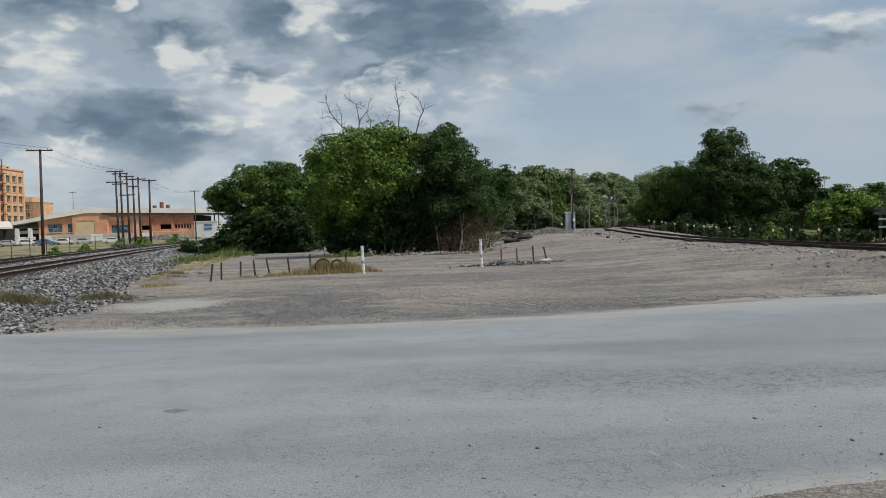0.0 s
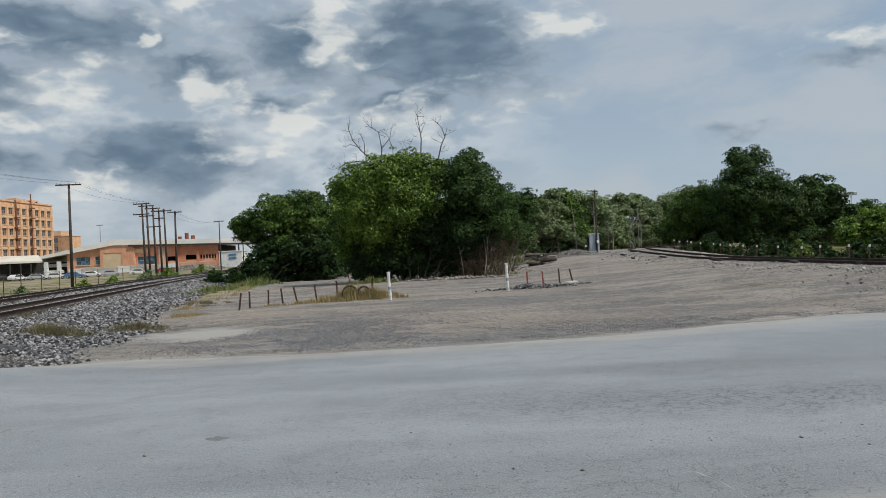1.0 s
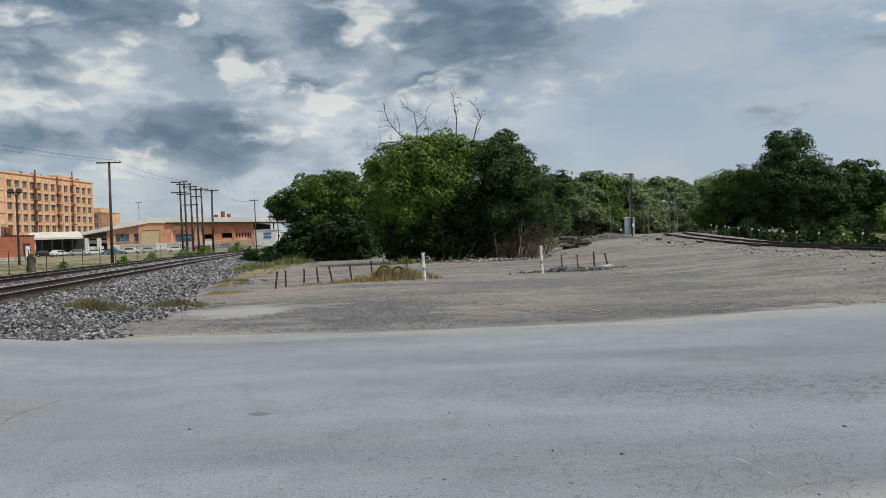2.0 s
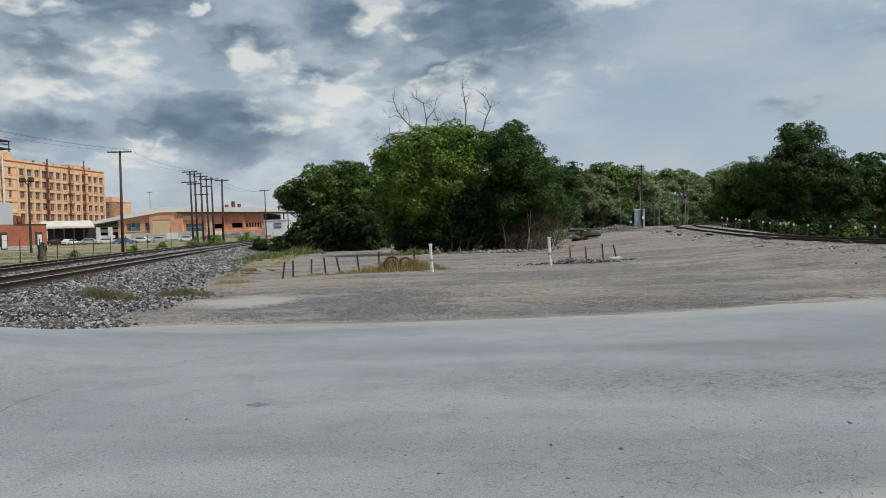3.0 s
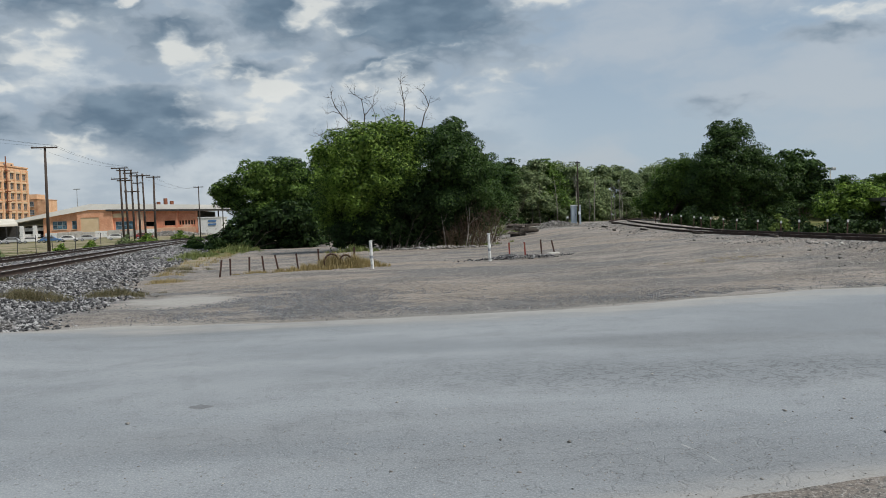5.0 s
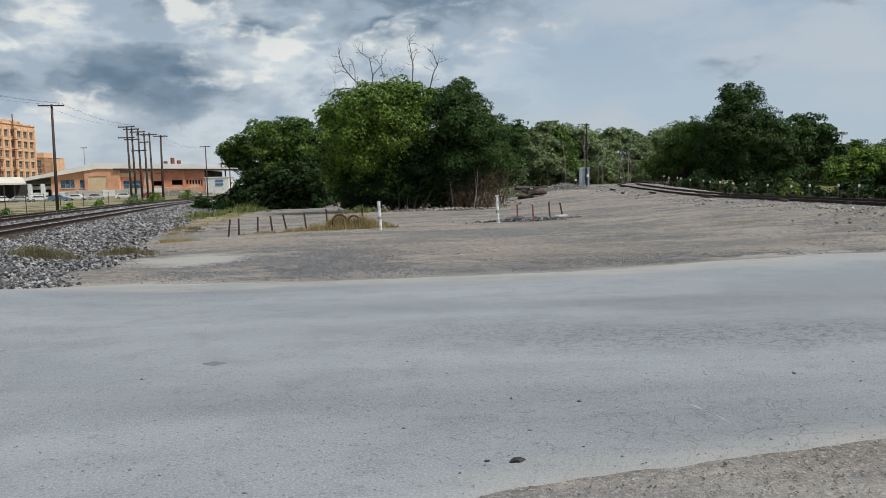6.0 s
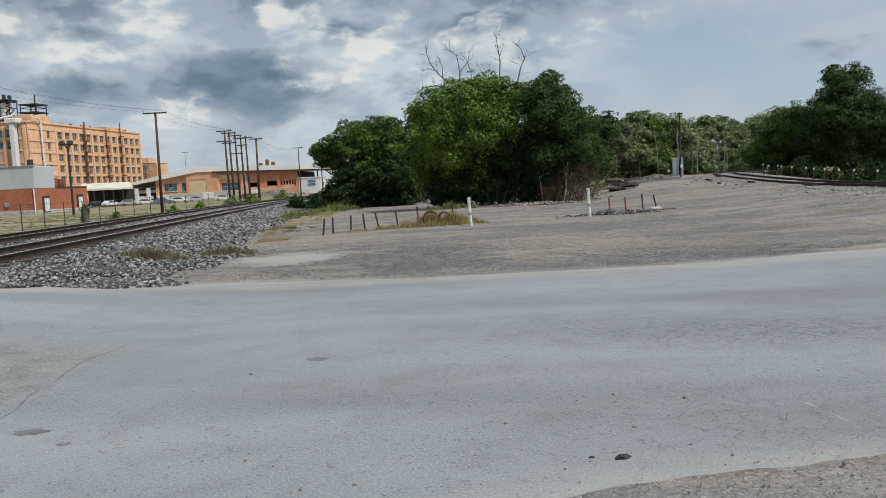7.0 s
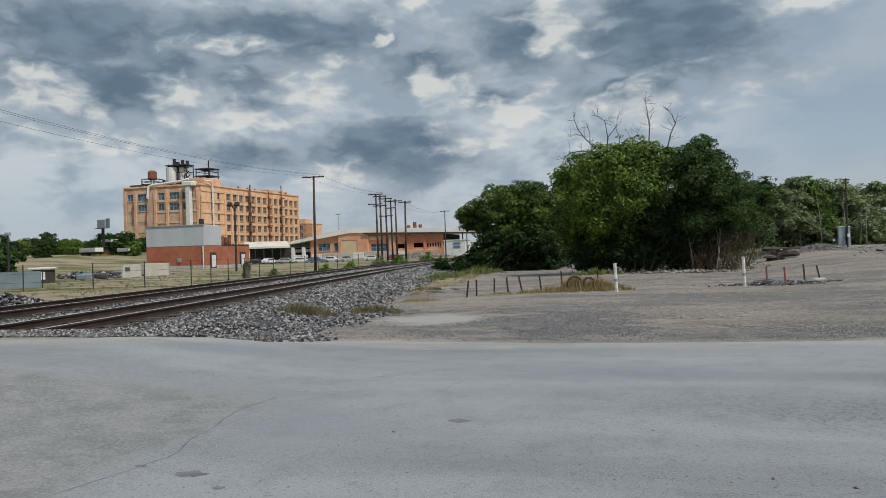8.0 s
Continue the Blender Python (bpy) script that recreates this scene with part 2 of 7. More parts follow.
def ground_material():
    """Dusty gravel of the lot, dry grass of the fields, dark crushed stone beside the tracks."""
    m = bpy.data.materials.new("ground")
    m.use_nodes = True
    k = Net(m.node_tree)
    bsdf = m.node_tree.nodes["Principled BSDF"]
    pos = k.n("ShaderNodeNewGeometry").outputs["Position"]
    fine = k.noise(pos, 9.0, 6, 0.7)
    grain = k.noise(pos, 34.0, 3, 0.7)
    mid = k.noise(k.vec("MULTIPLY", pos, (0.35, 1.0, 1.0)), 0.75, 7, 0.62, 0.6)
    broad = k.noise(k.vec("MULTIPLY", pos, (0.4, 1.0, 1.0)), 0.16, 5, 0.6, 0.4)
    lot = k.mix(k.step(mid, 0.36, 0.64), (0.158, 0.148, 0.138), (0.370, 0.322, 0.280))
    lot = k.mix(k.step(broad, 0.43, 0.62, 0, 0.8), lot, (0.360, 0.295, 0.236))
    lot = k.mix(k.step(k.noise(k.vec("MULTIPLY", pos, (0.3, 1.0, 1.0)), 0.33, 6, 0.65, 0.8), 0.48, 0.62, 0, 0.8), lot, (0.135, 0.141, 0.150))
    lot = k.mix(k.step(fine, 0.46, 0.62, 0, 0.65), lot, (0.090, 0.086, 0.082))
    lot = k.mix(k.step(k.noise(pos, 3.6, 5, 0.7), 0.55, 0.66, 0, 0.5), lot, (0.42, 0.395, 0.36))
    lot = k.mix(k.step(k.noise(pos, 19.0, 3, 0.7), 0.52, 0.64, 0, 0.55), lot, (0.065, 0.062, 0.06))
    lot = k.mix(k.step(grain, 0.50, 0.64, 0, 0.6), lot, (0.47, 0.44, 0.405))
    grass = k.mix(k.step(mid, 0.35, 0.65), (0.075, 0.095, 0.028), (0.21, 0.195, 0.085))
    grass = k.mix(k.step(broad, 0.42, 0.57, 0, 0.92), grass, (0.36, 0.30, 0.215))
    grass = k.mix(k.step(fine, 0.45, 0.7, 0, 0.4), grass, (0.06, 0.075, 0.02))
    bed = k.mix(k.step(fine, 0.35, 0.65), (0.03, 0.032, 0.036), (0.13, 0.13, 0.134))
    bed = k.mix(k.step(mid, 0.5, 0.7, 0, 0.5), bed, (0.20, 0.185, 0.165))
    at = k.n("ShaderNodeAttribute")
    at.attribute_name = "zone"
    zone = k.n("ShaderNodeSeparateXYZ")
    k.put(zone.inputs[0], at.outputs["Vector"])
    wob = k.math("MULTIPLY", k.math("SUBTRACT", mid, 0.5), 0.9)
    col = k.mix(k.step(k.math("ADD", zone.outputs[0], wob), 0.35, 0.65), lot, grass)
    col = k.mix(k.step(k.math("ADD", zone.outputs[1], wob), 0.35, 0.65), col, bed)
    dust = k.mix(k.step(fine, 0.35, 0.7), (0.43, 0.415, 0.39), (0.35, 0.335, 0.31))
    col = k.mix(k.step(k.math("ADD", zone.outputs[2], k.math("ADD", k.math("MULTIPLY", wob, 1.5), k.math("MULTIPLY", k.math("SUBTRACT", fine, 0.5), 0.8))), 0.20, 1.05), col, dust)
    k.put(bsdf.inputs["Base Color"], col)
    bsdf.inputs["Roughness"].default_value = 0.95
    bsdf.inputs["Specular IOR Level"].default_value = 0.2
    bp = k.n("ShaderNodeBump")
    bp.inputs["Strength"].default_value = 0.9
    bp.inputs["Distance"].default_value = 0.05
    k.put(bp.inputs["Height"], k.math("ADD", fine, k.math("MULTIPLY", grain, 0.5)))
    k.put(bsdf.inputs["Normal"], bp.outputs[0])
    return m


def road_material():
    """Worn pale asphalt: aggregate, dusty lanes along it, fine cracks and darker tyre-worn stretches."""
    m = bpy.data.materials.new("asphalt")
    m.use_nodes = True
    k = Net(m.node_tree)
    bsdf = m.node_tree.nodes["Principled BSDF"]
    pos = k.n("ShaderNodeNewGeometry").outputs["Position"]
    flow = k.vec("MULTIPLY", pos, (0.22, 1.0, 1.0))
    lanes = k.noise(flow, 0.42, 6, 0.6, 0.5)
    spots = k.noise(pos, 1.6, 6, 0.65, 0.4)
    grain = k.noise(pos, 60.0, 3, 0.7)
    speck = k.noise(pos, 24.0, 2, 0.6)
    col = k.mix(k.step(lanes, 0.34, 0.66), (0.190, 0.210, 0.230), (0.285, 0.305, 0.322))
    col = k.mix(k.step(spots, 0.44, 0.72, 0, 0.6), col, (0.165, 0.18, 0.195))
    col = k.mix(k.step(grain, 0.42, 0.68, 0, 0.6), col, (0.415, 0.43, 0.435))
    col = k.mix(k.step(speck, 0.60, 0.70, 0, 0.45), col, (0.10, 0.10, 0.10))
    vor = k.n("ShaderNodeTexVoronoi")
    vor.feature = "DISTANCE_TO_EDGE"
    wv = k.vec("ADD", pos, k.vec("MULTIPLY", k.noise(pos, 1.2, 5, 0.6, out="Color"), (1.2, 1.2, 0)))
    k.put(vor.inputs["Vector"], k.vec("MULTIPLY", wv, (1.0, 1.6, 0.0)))
    vor.inputs["Scale"].default_value = 3.2
    worn = k.step(k.noise(k.vec("MULTIPLY", pos, (0.28, 1.0, 1)), 0.30, 4, 0.5), 0.50, 0.62)
    crack = k.math("MULTIPLY", k.step(vor.outputs["Distance"], 0.028, 0.0), worn)
    col = k.mix(k.math("MULTIPLY", worn, 0.35), col, (0.15, 0.155, 0.16))
    col = k.mix(k.math("MULTIPLY", crack, 0.26), col, (0.10, 0.10, 0.10))
    # crazed wheel track across the road
    sep = k.n("ShaderNodeSeparateXYZ")
    k.put(sep.inputs[0], wv)
    off = k.math("ADD", sep.outputs[1], k.math("MULTIPLY", sep.outputs[0], 0.13))
    band = k.math("MULTIPLY", k.step(k.math("ABSOLUTE", k.math("SUBTRACT", off, 8.6)), 1.1, 0.15), k.step(sep.outputs[0], -1.5, 3.2))
    small = k.n("ShaderNodeTexVoronoi")
    small.feature = "DISTANCE_TO_EDGE"
    k.put(small.inputs["Vector"], k.vec("MULTIPLY", wv, (1.0, 1.5, 0.0)))
    small.inputs["Scale"].default_value = 6.0
    craze = k.math("MULTIPLY", k.step(small.outputs["Distance"], 0.09, 0.0), band)
    col = k.mix(k.math("MULTIPLY", band, 0.30), col, (0.15, 0.16, 0.17))
    col = k.mix(k.math("MULTIPLY", craze, 0.6), col, (0.075, 0.08, 0.085))
    # an older, coarser pavement past the joint
    old = k.math("MULTIPLY", k.step(sep.outputs[0], -3.3, -3.6), k.step(sep.outputs[1], 8.9, 8.2))
    coarse = k.math("ADD", k.math("MULTIPLY", spots, 0.45), k.math("MULTIPLY", k.noise(pos, 30.0, 4, 0.75), 0.55))
    col = k.mix(k.math("MULTIPLY", old, 0.85), col, k.mix(k.step(coarse, 0.40, 0.60), (0.165, 0.168, 0.168), (0.30, 0.298, 0.288)))
    # drifted dust at the margins
    at = k.n("ShaderNodeAttribute")
    at.attribute_name = "edge"
    e = k.math("ADD", at.outputs["Fac"], k.math("MULTIPLY", k.math("SUBTRACT", k.noise(flow, 1.5, 6, 0.65), 0.5), 1.1))
    col = k.mix(k.step(e, 0.30, 1.0, 0, 0.95), col, k.mix(k.step(spots, 0.35, 0.65), (0.33, 0.315, 0.29), (0.39, 0.375, 0.35)))
    k.put(bsdf.inputs["Base Color"], col)
    k.put(bsdf.inputs["Roughness"], k.step(lanes, 0.3, 0.7, 0.72, 0.9))
    bsdf.inputs["Specular IOR Level"].default_value = 0.35
    bp = k.n("ShaderNodeBump")
    bp.inputs["Strength"].default_value = 0.5
    bp.inputs["Distance"].default_value = 0.012
    k.put(bp.inputs["Height"], k.math("SUBTRACT", k.math("ADD", grain, speck), k.math("MULTIPLY", crack, 1.5)))
    k.put(bsdf.inputs["Normal"], bp.outputs[0])
    return m


GROUND, ROAD = ground_material(), road_material()
BALLAST = stone_material("crushed_stone", (0.010, 0.011, 0.014), (0.46, 0.455, 0.455), (0.15, 0.135, 0.12))
PEBBLE = stone_material("pebbles", (0.19, 0.18, 0.168), (0.50, 0.475, 0.44), (0.26, 0.228, 0.192))
CONCRETE = material("pale_concrete", (0.40, 0.385, 0.355), (0.52, 0.50, 0.46), 0.9, 1.4, 30, 0.3, c=(0.33, 0.30, 0.26))
RUSTY_RAIL = material("rusty_rail", (0.020, 0.012, 0.009), (0.055, 0.031, 0.022), 0.85, 2, 50, 0.2, metal=0.0)
DULL_HEAD = material("rusted_rail_head", (0.06, 0.042, 0.034), (0.12, 0.085, 0.068), 0.6, 2, 40, 0.1, metal=0.2)
RAIL_HEAD = material("worn_rail_head", (0.58, 0.53, 0.48), (0.74, 0.70, 0.66), 0.4, 1.2, 40, 0.05, metal=0.35)
TIE_WOOD = material("creosoted_tie", (0.035, 0.028, 0.024), (0.10, 0.085, 0.07), 0.92, 4, 40, 0.5, per_piece=0.35)
BARK = material("bark", (0.06, 0.05, 0.04), (0.15, 0.125, 0.10), 0.95, 5, 40, 0.6, stretch=(1, 1, 0.25))
DEAD_WOOD = material("bleached_wood", (0.20, 0.18, 0.155), (0.38, 0.35, 0.31), 0.9, 5, 30, 0.4)
DARK_TWIG = material("dead_twigs", (0.10, 0.088, 0.08), (0.19, 0.17, 0.155), 0.9, 5, 30, 0.3)
POLE_WOOD = material("pole_wood", (0.04, 0.03, 0.026), (0.085, 0.062, 0.05), 0.9, 2, 30, 0.4, stretch=(1, 1, 0.2))
LEAF_A = leaf_material("mulberry_leaves", (0.022, 0.054, 0.009), (0.20, 0.32, 0.048), (0.34, 0.44, 0.11))
LEAF_B = leaf_material("dark_leaves", (0.010, 0.028, 0.008), (0.060, 0.118, 0.026), (0.15, 0.22, 0.060))
# darker leaf copy: shade below the crowns is put into this colour
LEAF_SHADED = leaf_material("shaded_dark_leaves", (0.008, 0.022, 0.006), (0.034, 0.070, 0.016), (0.08, 0.125, 0.034))
LEAF_M = leaf_material("green_leaves", (0.014, 0.038, 0.008), (0.125, 0.215, 0.036), (0.23, 0.31, 0.08))
LEAF_C = leaf_material("grey_green_leaves", (0.075, 0.115, 0.052), (0.25, 0.32, 0.145), (0.42, 0.46, 0.27))
LEAF_Y = leaf_material("young_leaves", (0.09, 0.15, 0.03), (0.20, 0.27, 0.06), (0.28, 0.32, 0.10))
BROWN_TWIG = material("brown_twigs", (0.06, 0.042, 0.03), (0.13, 0.09, 0.065), 0.95, 5, 30, 0.3)
DRY_LEAF = leaf_material("dry_leaves", (0.05, 0.04, 0.022), (0.12, 0.085, 0.045), (0.18, 0.13, 0.07))
STRAW = leaf_material("dry_grass", (0.23, 0.18, 0.075), (0.42, 0.335, 0.16), (0.54, 0.46, 0.26))
GREEN_WEED = leaf_material("green_weeds", (0.10, 0.13, 0.04), (0.21, 0.25, 0.085), (0.32, 0.34, 0.14))
WEED = leaf_material("weeds", (0.085, 0.080, 0.040), (0.19, 0.165, 0.09), (0.30, 0.25, 0.14))
BRICK_ORANGE = material("orange_brick", (0.66, 0.375, 0.215), (0.82, 0.53, 0.33), 0.9, 0.35, 2.5, 0.2, c=(0.52, 0.27, 0.17))
BRICK_HALL = material("hall_brick", (0.60, 0.285, 0.165), (0.76, 0.42, 0.265), 0.9, 0.3, 2.0, 0.2, c=(0.66, 0.47, 0.35))
BRICK_PALE = material("pale_brick_face", (0.52, 0.30, 0.20), (0.68, 0.48, 0.35), 0.9, 0.22, 2.0, 0.2, c=(0.58, 0.52, 0.44))
BRICK_RED = material("red_brick", (0.56, 0.21, 0.125), (0.70, 0.32, 0.20), 0.9, 0.4, 2.5, 0.2, c=(0.60, 0.40, 0.30))
BRICK_BROWN = material("brown_red_brick", (0.33, 0.105, 0.058), (0.42, 0.155, 0.085), 0.9, 0.5, 4.0, 0.2, c=(0.34, 0.15, 0.10))
STEEL_SASH = material("weathered_steel_sash", (0.30, 0.22, 0.16), (0.42, 0.32, 0.24), 0.8, 1.0, 10, 0.05)
TRIM_STONE = material("sandstone_trim", (0.60, 0.44, 0.28), (0.70, 0.54, 0.36), 0.9, 0.6, 6, 0.1)
GREY_METAL = material("grey_cladding", (0.42, 0.45, 0.48), (0.50, 0.53, 0.56), 0.6, 0.3, 6, 0.05, stretch=(1, 1, 0.3))
WHITE_METAL = material("white_roof_metal", (0.74, 0.71, 0.66), (0.83, 0.81, 0.76), 0.6, 0.2, 5, 0.05, c=(0.62, 0.58, 0.52))
WHITE_PAINT = material("white_paint", (0.62, 0.62, 0.61), (0.80, 0.80, 0.78), 0.6, 5, 40, 0.1, c=(0.36, 0.34, 0.32))
SHELTER_METAL = material("shelter_sheet_metal", (0.62, 0.57, 0.47), (0.74, 0.69, 0.59), 0.7, 0.3, 6, 0.05, c=(0.50, 0.44, 0.34))
CREAM = material("cream_panel", (0.62, 0.47, 0.29), (0.70, 0.55, 0.36), 0.8, 0.5, 6, 0.05)
RUST = material("rusted_steel", (0.16, 0.06, 0.035), (0.30, 0.12, 0.065), 0.9, 1.5, 20, 0.3)
DARK_STEEL = material("dark_steel", (0.03, 0.03, 0.033), (0.07, 0.068, 0.066), 0.6, 2, 30, 0.1, metal=0.4)
GALVANISED = material("galvanised", (0.30, 0.32, 0.34), (0.42, 0.44, 0.46), 0.5, 3, 30, 0.05, metal=0.4)
CABINET_GREY = material("cabinet_grey", (0.33, 0.39, 0.45), (0.40, 0.46, 0.52), 0.5, 2, 20, 0.05)
# dark colour for painted shade behind openings, also for roofs and dark fittings
SHADE_DARK = material("shade_fill_and_roofing", (0.03, 0.028, 0.026), (0.06, 0.055, 0.05), 0.9, 1, 10, 0)
RED_PAINT = material("red_stake_paint", (0.17, 0.03, 0.026), (0.28, 0.06, 0.045), 0.8, 8, 40, 0.3)
BROWN_STEEL = material("brown_stake", (0.03, 0.018, 0.015), (0.09, 0.042, 0.03), 0.85, 8, 40, 0.3)
RUBBER = material("black_rubber", (0.015, 0.015, 0.016), (0.04, 0.04, 0.042), 0.7, 6, 40, 0.3)
BLUE_PANEL = material("blue_grey_panel", (0.13, 0.18, 0.21), (0.20, 0.25, 0.28), 0.7, 0.6, 10, 0.1)
WIRE = material("cable", (0.03, 0.03, 0.033), (0.06, 0.06, 0.065), 0.7, 2, 10, 0)
GREY_PEBBLE = stone_material("grey_pebbles", (0.12, 0.125, 0.135), (0.33, 0.34, 0.36), (0.26, 0.25, 0.235))
POST_PAINT = material("battered_white_paint", (0.36, 0.36, 0.355), (0.76, 0.76, 0.74), 0.7, 9, 40, 0.2, c=(0.22, 0.21, 0.20), spread=(0.36, 0.56))
CONTAINER = material("container_paint", (0.46, 0.43, 0.36), (0.56, 0.53, 0.46), 0.7, 0.8, 10, 0.05, c=(0.38, 0.34, 0.28))
PATCH = material("sealed_asphalt", (0.115, 0.122, 0.130), (0.20, 0.208, 0.216), 0.85, 4, 60, 0.3)
WORN_PAINT = material("worn_paint", (0.36, 0.365, 0.37), (0.50, 0.50, 0.49), 0.8, 6, 60, 0.2)
CAR_PAINTS = [material("car_" + n, tuple(v * 0.9 for v in c), c, 0.3, 1, 20, 0) for n, c in
              (("white", (0.72, 0.72, 0.72)), ("black", (0.03, 0.03, 0.035)), ("blue", (0.08, 0.18, 0.36)), ("silver", (0.45, 0.46, 0.48)), ("red", (0.35, 0.04, 0.04)))]


def glass_material(name, tint):
    m = bpy.data.materials.new(name)
    m.use_nodes = True
    k = Net(m.node_tree)
    b = m.node_tree.nodes["Principled BSDF"]
    co = k.n("ShaderNodeTexCoord").outputs["Object"]
    r = k.n("ShaderNodeObjectInfo").outputs["Random"]
    c = k.mix(k.step(k.noise(k.vec("ADD", co, k.math("MULTIPLY", r, 50.0)), 0.9, 2), 0.4, 0.6), tint, tuple(v * 0.45 for v in tint))
    k.put(b.inputs["Base Color"], k.mix(1.0, c, k.step(r, 0, 1, 0.6, 1.35), "MULTIPLY"))
    b.inputs["Roughness"].default_value = 0.22
    b.inputs["Specular IOR Level"].default_value = 0.7
    return m


PANE = glass_material("old_glass", (0.15, 0.15, 0.15))
PANE_BLUE = glass_material("blue_glass", (0.10, 0.20, 0.27))


# ------------------------------------------------------------------ mesh helpers
def add_box(bm, c, s, rot=None, bevel=0.0):
    r = bmesh.ops.create_cube(bm, size=1.0)
    vs = r["verts"]
    for v in vs:
        v.co = Vector((v.co.x * s[0], v.co.y * s[1], v.co.z * s[2]))
    if bevel:
        es = list({e for v in vs for e in v.link_edges})
        b = bmesh.ops.bevel(bm, geom=es, offset=bevel, segments=1, affect="EDGES")
        vs = list({v for f in b["faces"] for v in f.verts} | {v for v in vs if v.is_valid})
    m = Matrix.Translation(c) @ (rot.to_4x4() if rot else Matrix())
    bmesh.ops.transform(bm, matrix=m, verts=vs)
    return vs


def add_tube(bm, pts, radii, seg=8):
    """A round bar through the points, with its ends closed."""
    pts = [Vector(p) for p in pts]
    if not hasattr(radii, "__len__"):
        radii = [radii] * len(pts)
    rings = []
    for i, p in enumerate(pts):
        d = (pts[min(i + 1, len(pts) - 1)] - pts[max(i - 1, 0)]).normalized()
        u = d.orthogonal().normalized() if abs(d.z) > 0.9 else d.cross(Vector((0, 0, 1))).normalized()
        w = d.cross(u)
        rings.append([bm.verts.new(p + (u * math.cos(t) + w * math.sin(t)) * radii[i]) for t in [2 * math.pi * j / seg for j in range(seg)]])
    for a, b in zip(rings, rings[1:]):
        for j in range(seg):
            bm.faces.new((a[j], a[(j + 1) % seg], b[(j + 1) % seg], b[j]))
    bm.faces.new(list(reversed(rings[0])))
    bm.faces.new(rings[-1])


def add_prism(bm, outline, depth, axis="y"):
    """An outline in the x-z plane, drawn out along y."""
    a = [bm.verts.new((x, 0, z)) for x, z in outline]
    b = [bm.verts.new((x, depth, z)) for x, z in outline]
    n = len(a)
    bm.faces.new(a)
    bm.faces.new(list(reversed(b)))
    for i in range(n):
        bm.faces.new((a[i], b[i], b[(i + 1) % n], a[(i + 1) % n]))
    bmesh.ops.recalc_face_normals(bm, faces=bm.faces)


def bm_box(c, s, rot=None, bevel=0.0):
    bm = bmesh.new()
    add_box(bm, c, s, rot, bevel)
    return bm


def bm_tube(pts, radii, seg=8):
    bm = bmesh.new()
    add_tube(bm, pts, radii, seg)
    return bm


def mesh_of(name, bm, mat, smooth=False):
    me = bpy.data.meshes.new(name)
    bm.normal_update()
    bm.to_mesh(me)
    bm.free()
    me.materials.append(mat)
    if smooth:
        me.polygons.foreach_set("use_smooth", [True] * len(me.polygons))
    return me


def raw_mesh(name, verts, faces, mat, smooth=False):
    me = bpy.data.meshes.new(name)
    verts = np.asarray(verts, dtype=np.float32)
    faces = np.asarray(faces, dtype=np.int32)
    n, k = faces.shape
    me.vertices.add(len(verts))
    me.vertices.foreach_set("co", verts.ravel())
    me.loops.add(n * k)
    me.loops.foreach_set("vertex_index", faces.ravel())
    me.polygons.add(n)
    me.polygons.foreach_set("loop_start", np.arange(0, n * k, k, dtype=np.int32))
    me.polygons.foreach_set("loop_total", np.full(n, k, dtype=np.int32))
    if smooth:
        me.polygons.foreach_set("use_smooth", np.ones(n, dtype=bool))
    me.update(calc_edges=True)
    me.validate()
    me.materials.append(mat)
    return me


def part(name, bm, mat, parent, label="", smooth=False):
    ob = new(name, bm if isinstance(bm, bpy.types.Mesh) else mesh_of(name, bm, mat, smooth))
    ob.parent = parent
    return tagged(ob, label) if label else ob


def thing(name, m, label, category, group="", kind=""):
    ob = new(name)
    ob.empty_display_size = 0.2
    ob.matrix_basis = m
    return tagged(ob, label, category, group, kind)


# ------------------------------------------------------------------ the lie of the land
def ss(v):
    v = np.clip(v, 0.0, 1.0)
    return v * v * (3 - 2 * v)


def near_track_x(y):
    """Centre line of the nearer of the two left tracks."""
    y = np.asarray(y, dtype=float)
    return -9.55 - 0.14 * y + 0.001 * np.maximum(0, y - 50) ** 2 - 0.0012 * np.maximum(0, y - 95) ** 2


TRACK_GAP, RAIL_TOP, BED = 4.25, 0.42, 0.20
RIGHT_LINE = [(14.4, -30), (15.0, 0), (15.6, 15), (16.2, 25), (16.7, 35), (17.1, 45), (17.7, 54), (19.3, 63), (23.5, 75), (31.5, 90), (46, 108), (75, 132)]


def smooth_line(ctrl, step):
    """A Catmull-Rom line through the control points, cut at even steps."""
    c = [Vector((x, y, 0)) for x, y in ctrl]
    pts = []
    for i in range(len(c) - 1):
        p0, p1, p2, p3 = c[max(i - 1, 0)], c[i], c[i + 1], c[min(i + 2, len(c) - 1)]
        for j in range(20):
            t = j / 20
            pts.append(0.5 * (2 * p1 + (p2 - p0) * t + (2 * p0 - 5 * p1 + 4 * p2 - p3) * t * t + (3 * p1 - p0 - 3 * p2 + p3) * t ** 3))
    pts.append(c[-1])
    out, left = [pts[0]], step
    for a, b in zip(pts, pts[1:]):
        d = (b - a).length
        while d >= left:
            a = a + (b - a) * (left / d)
            d -= left
            left = step
            out.append(a.copy())
        left -= d
    return out


RIGHT_PTS = smooth_line(RIGHT_LINE, 0.6)
RIGHT_XY = np.array([(p.x, p.y) for p in RIGHT_PTS])


def right_x(y):
    return np.interp(y, RIGHT_XY[:, 1], RIGHT_XY[:, 0])


def right_top(y):
    """Height of the right track's rail heads."""
    return 0.62 + 0.52 * ss((np.asarray(y, dtype=float) - 36) / 28)


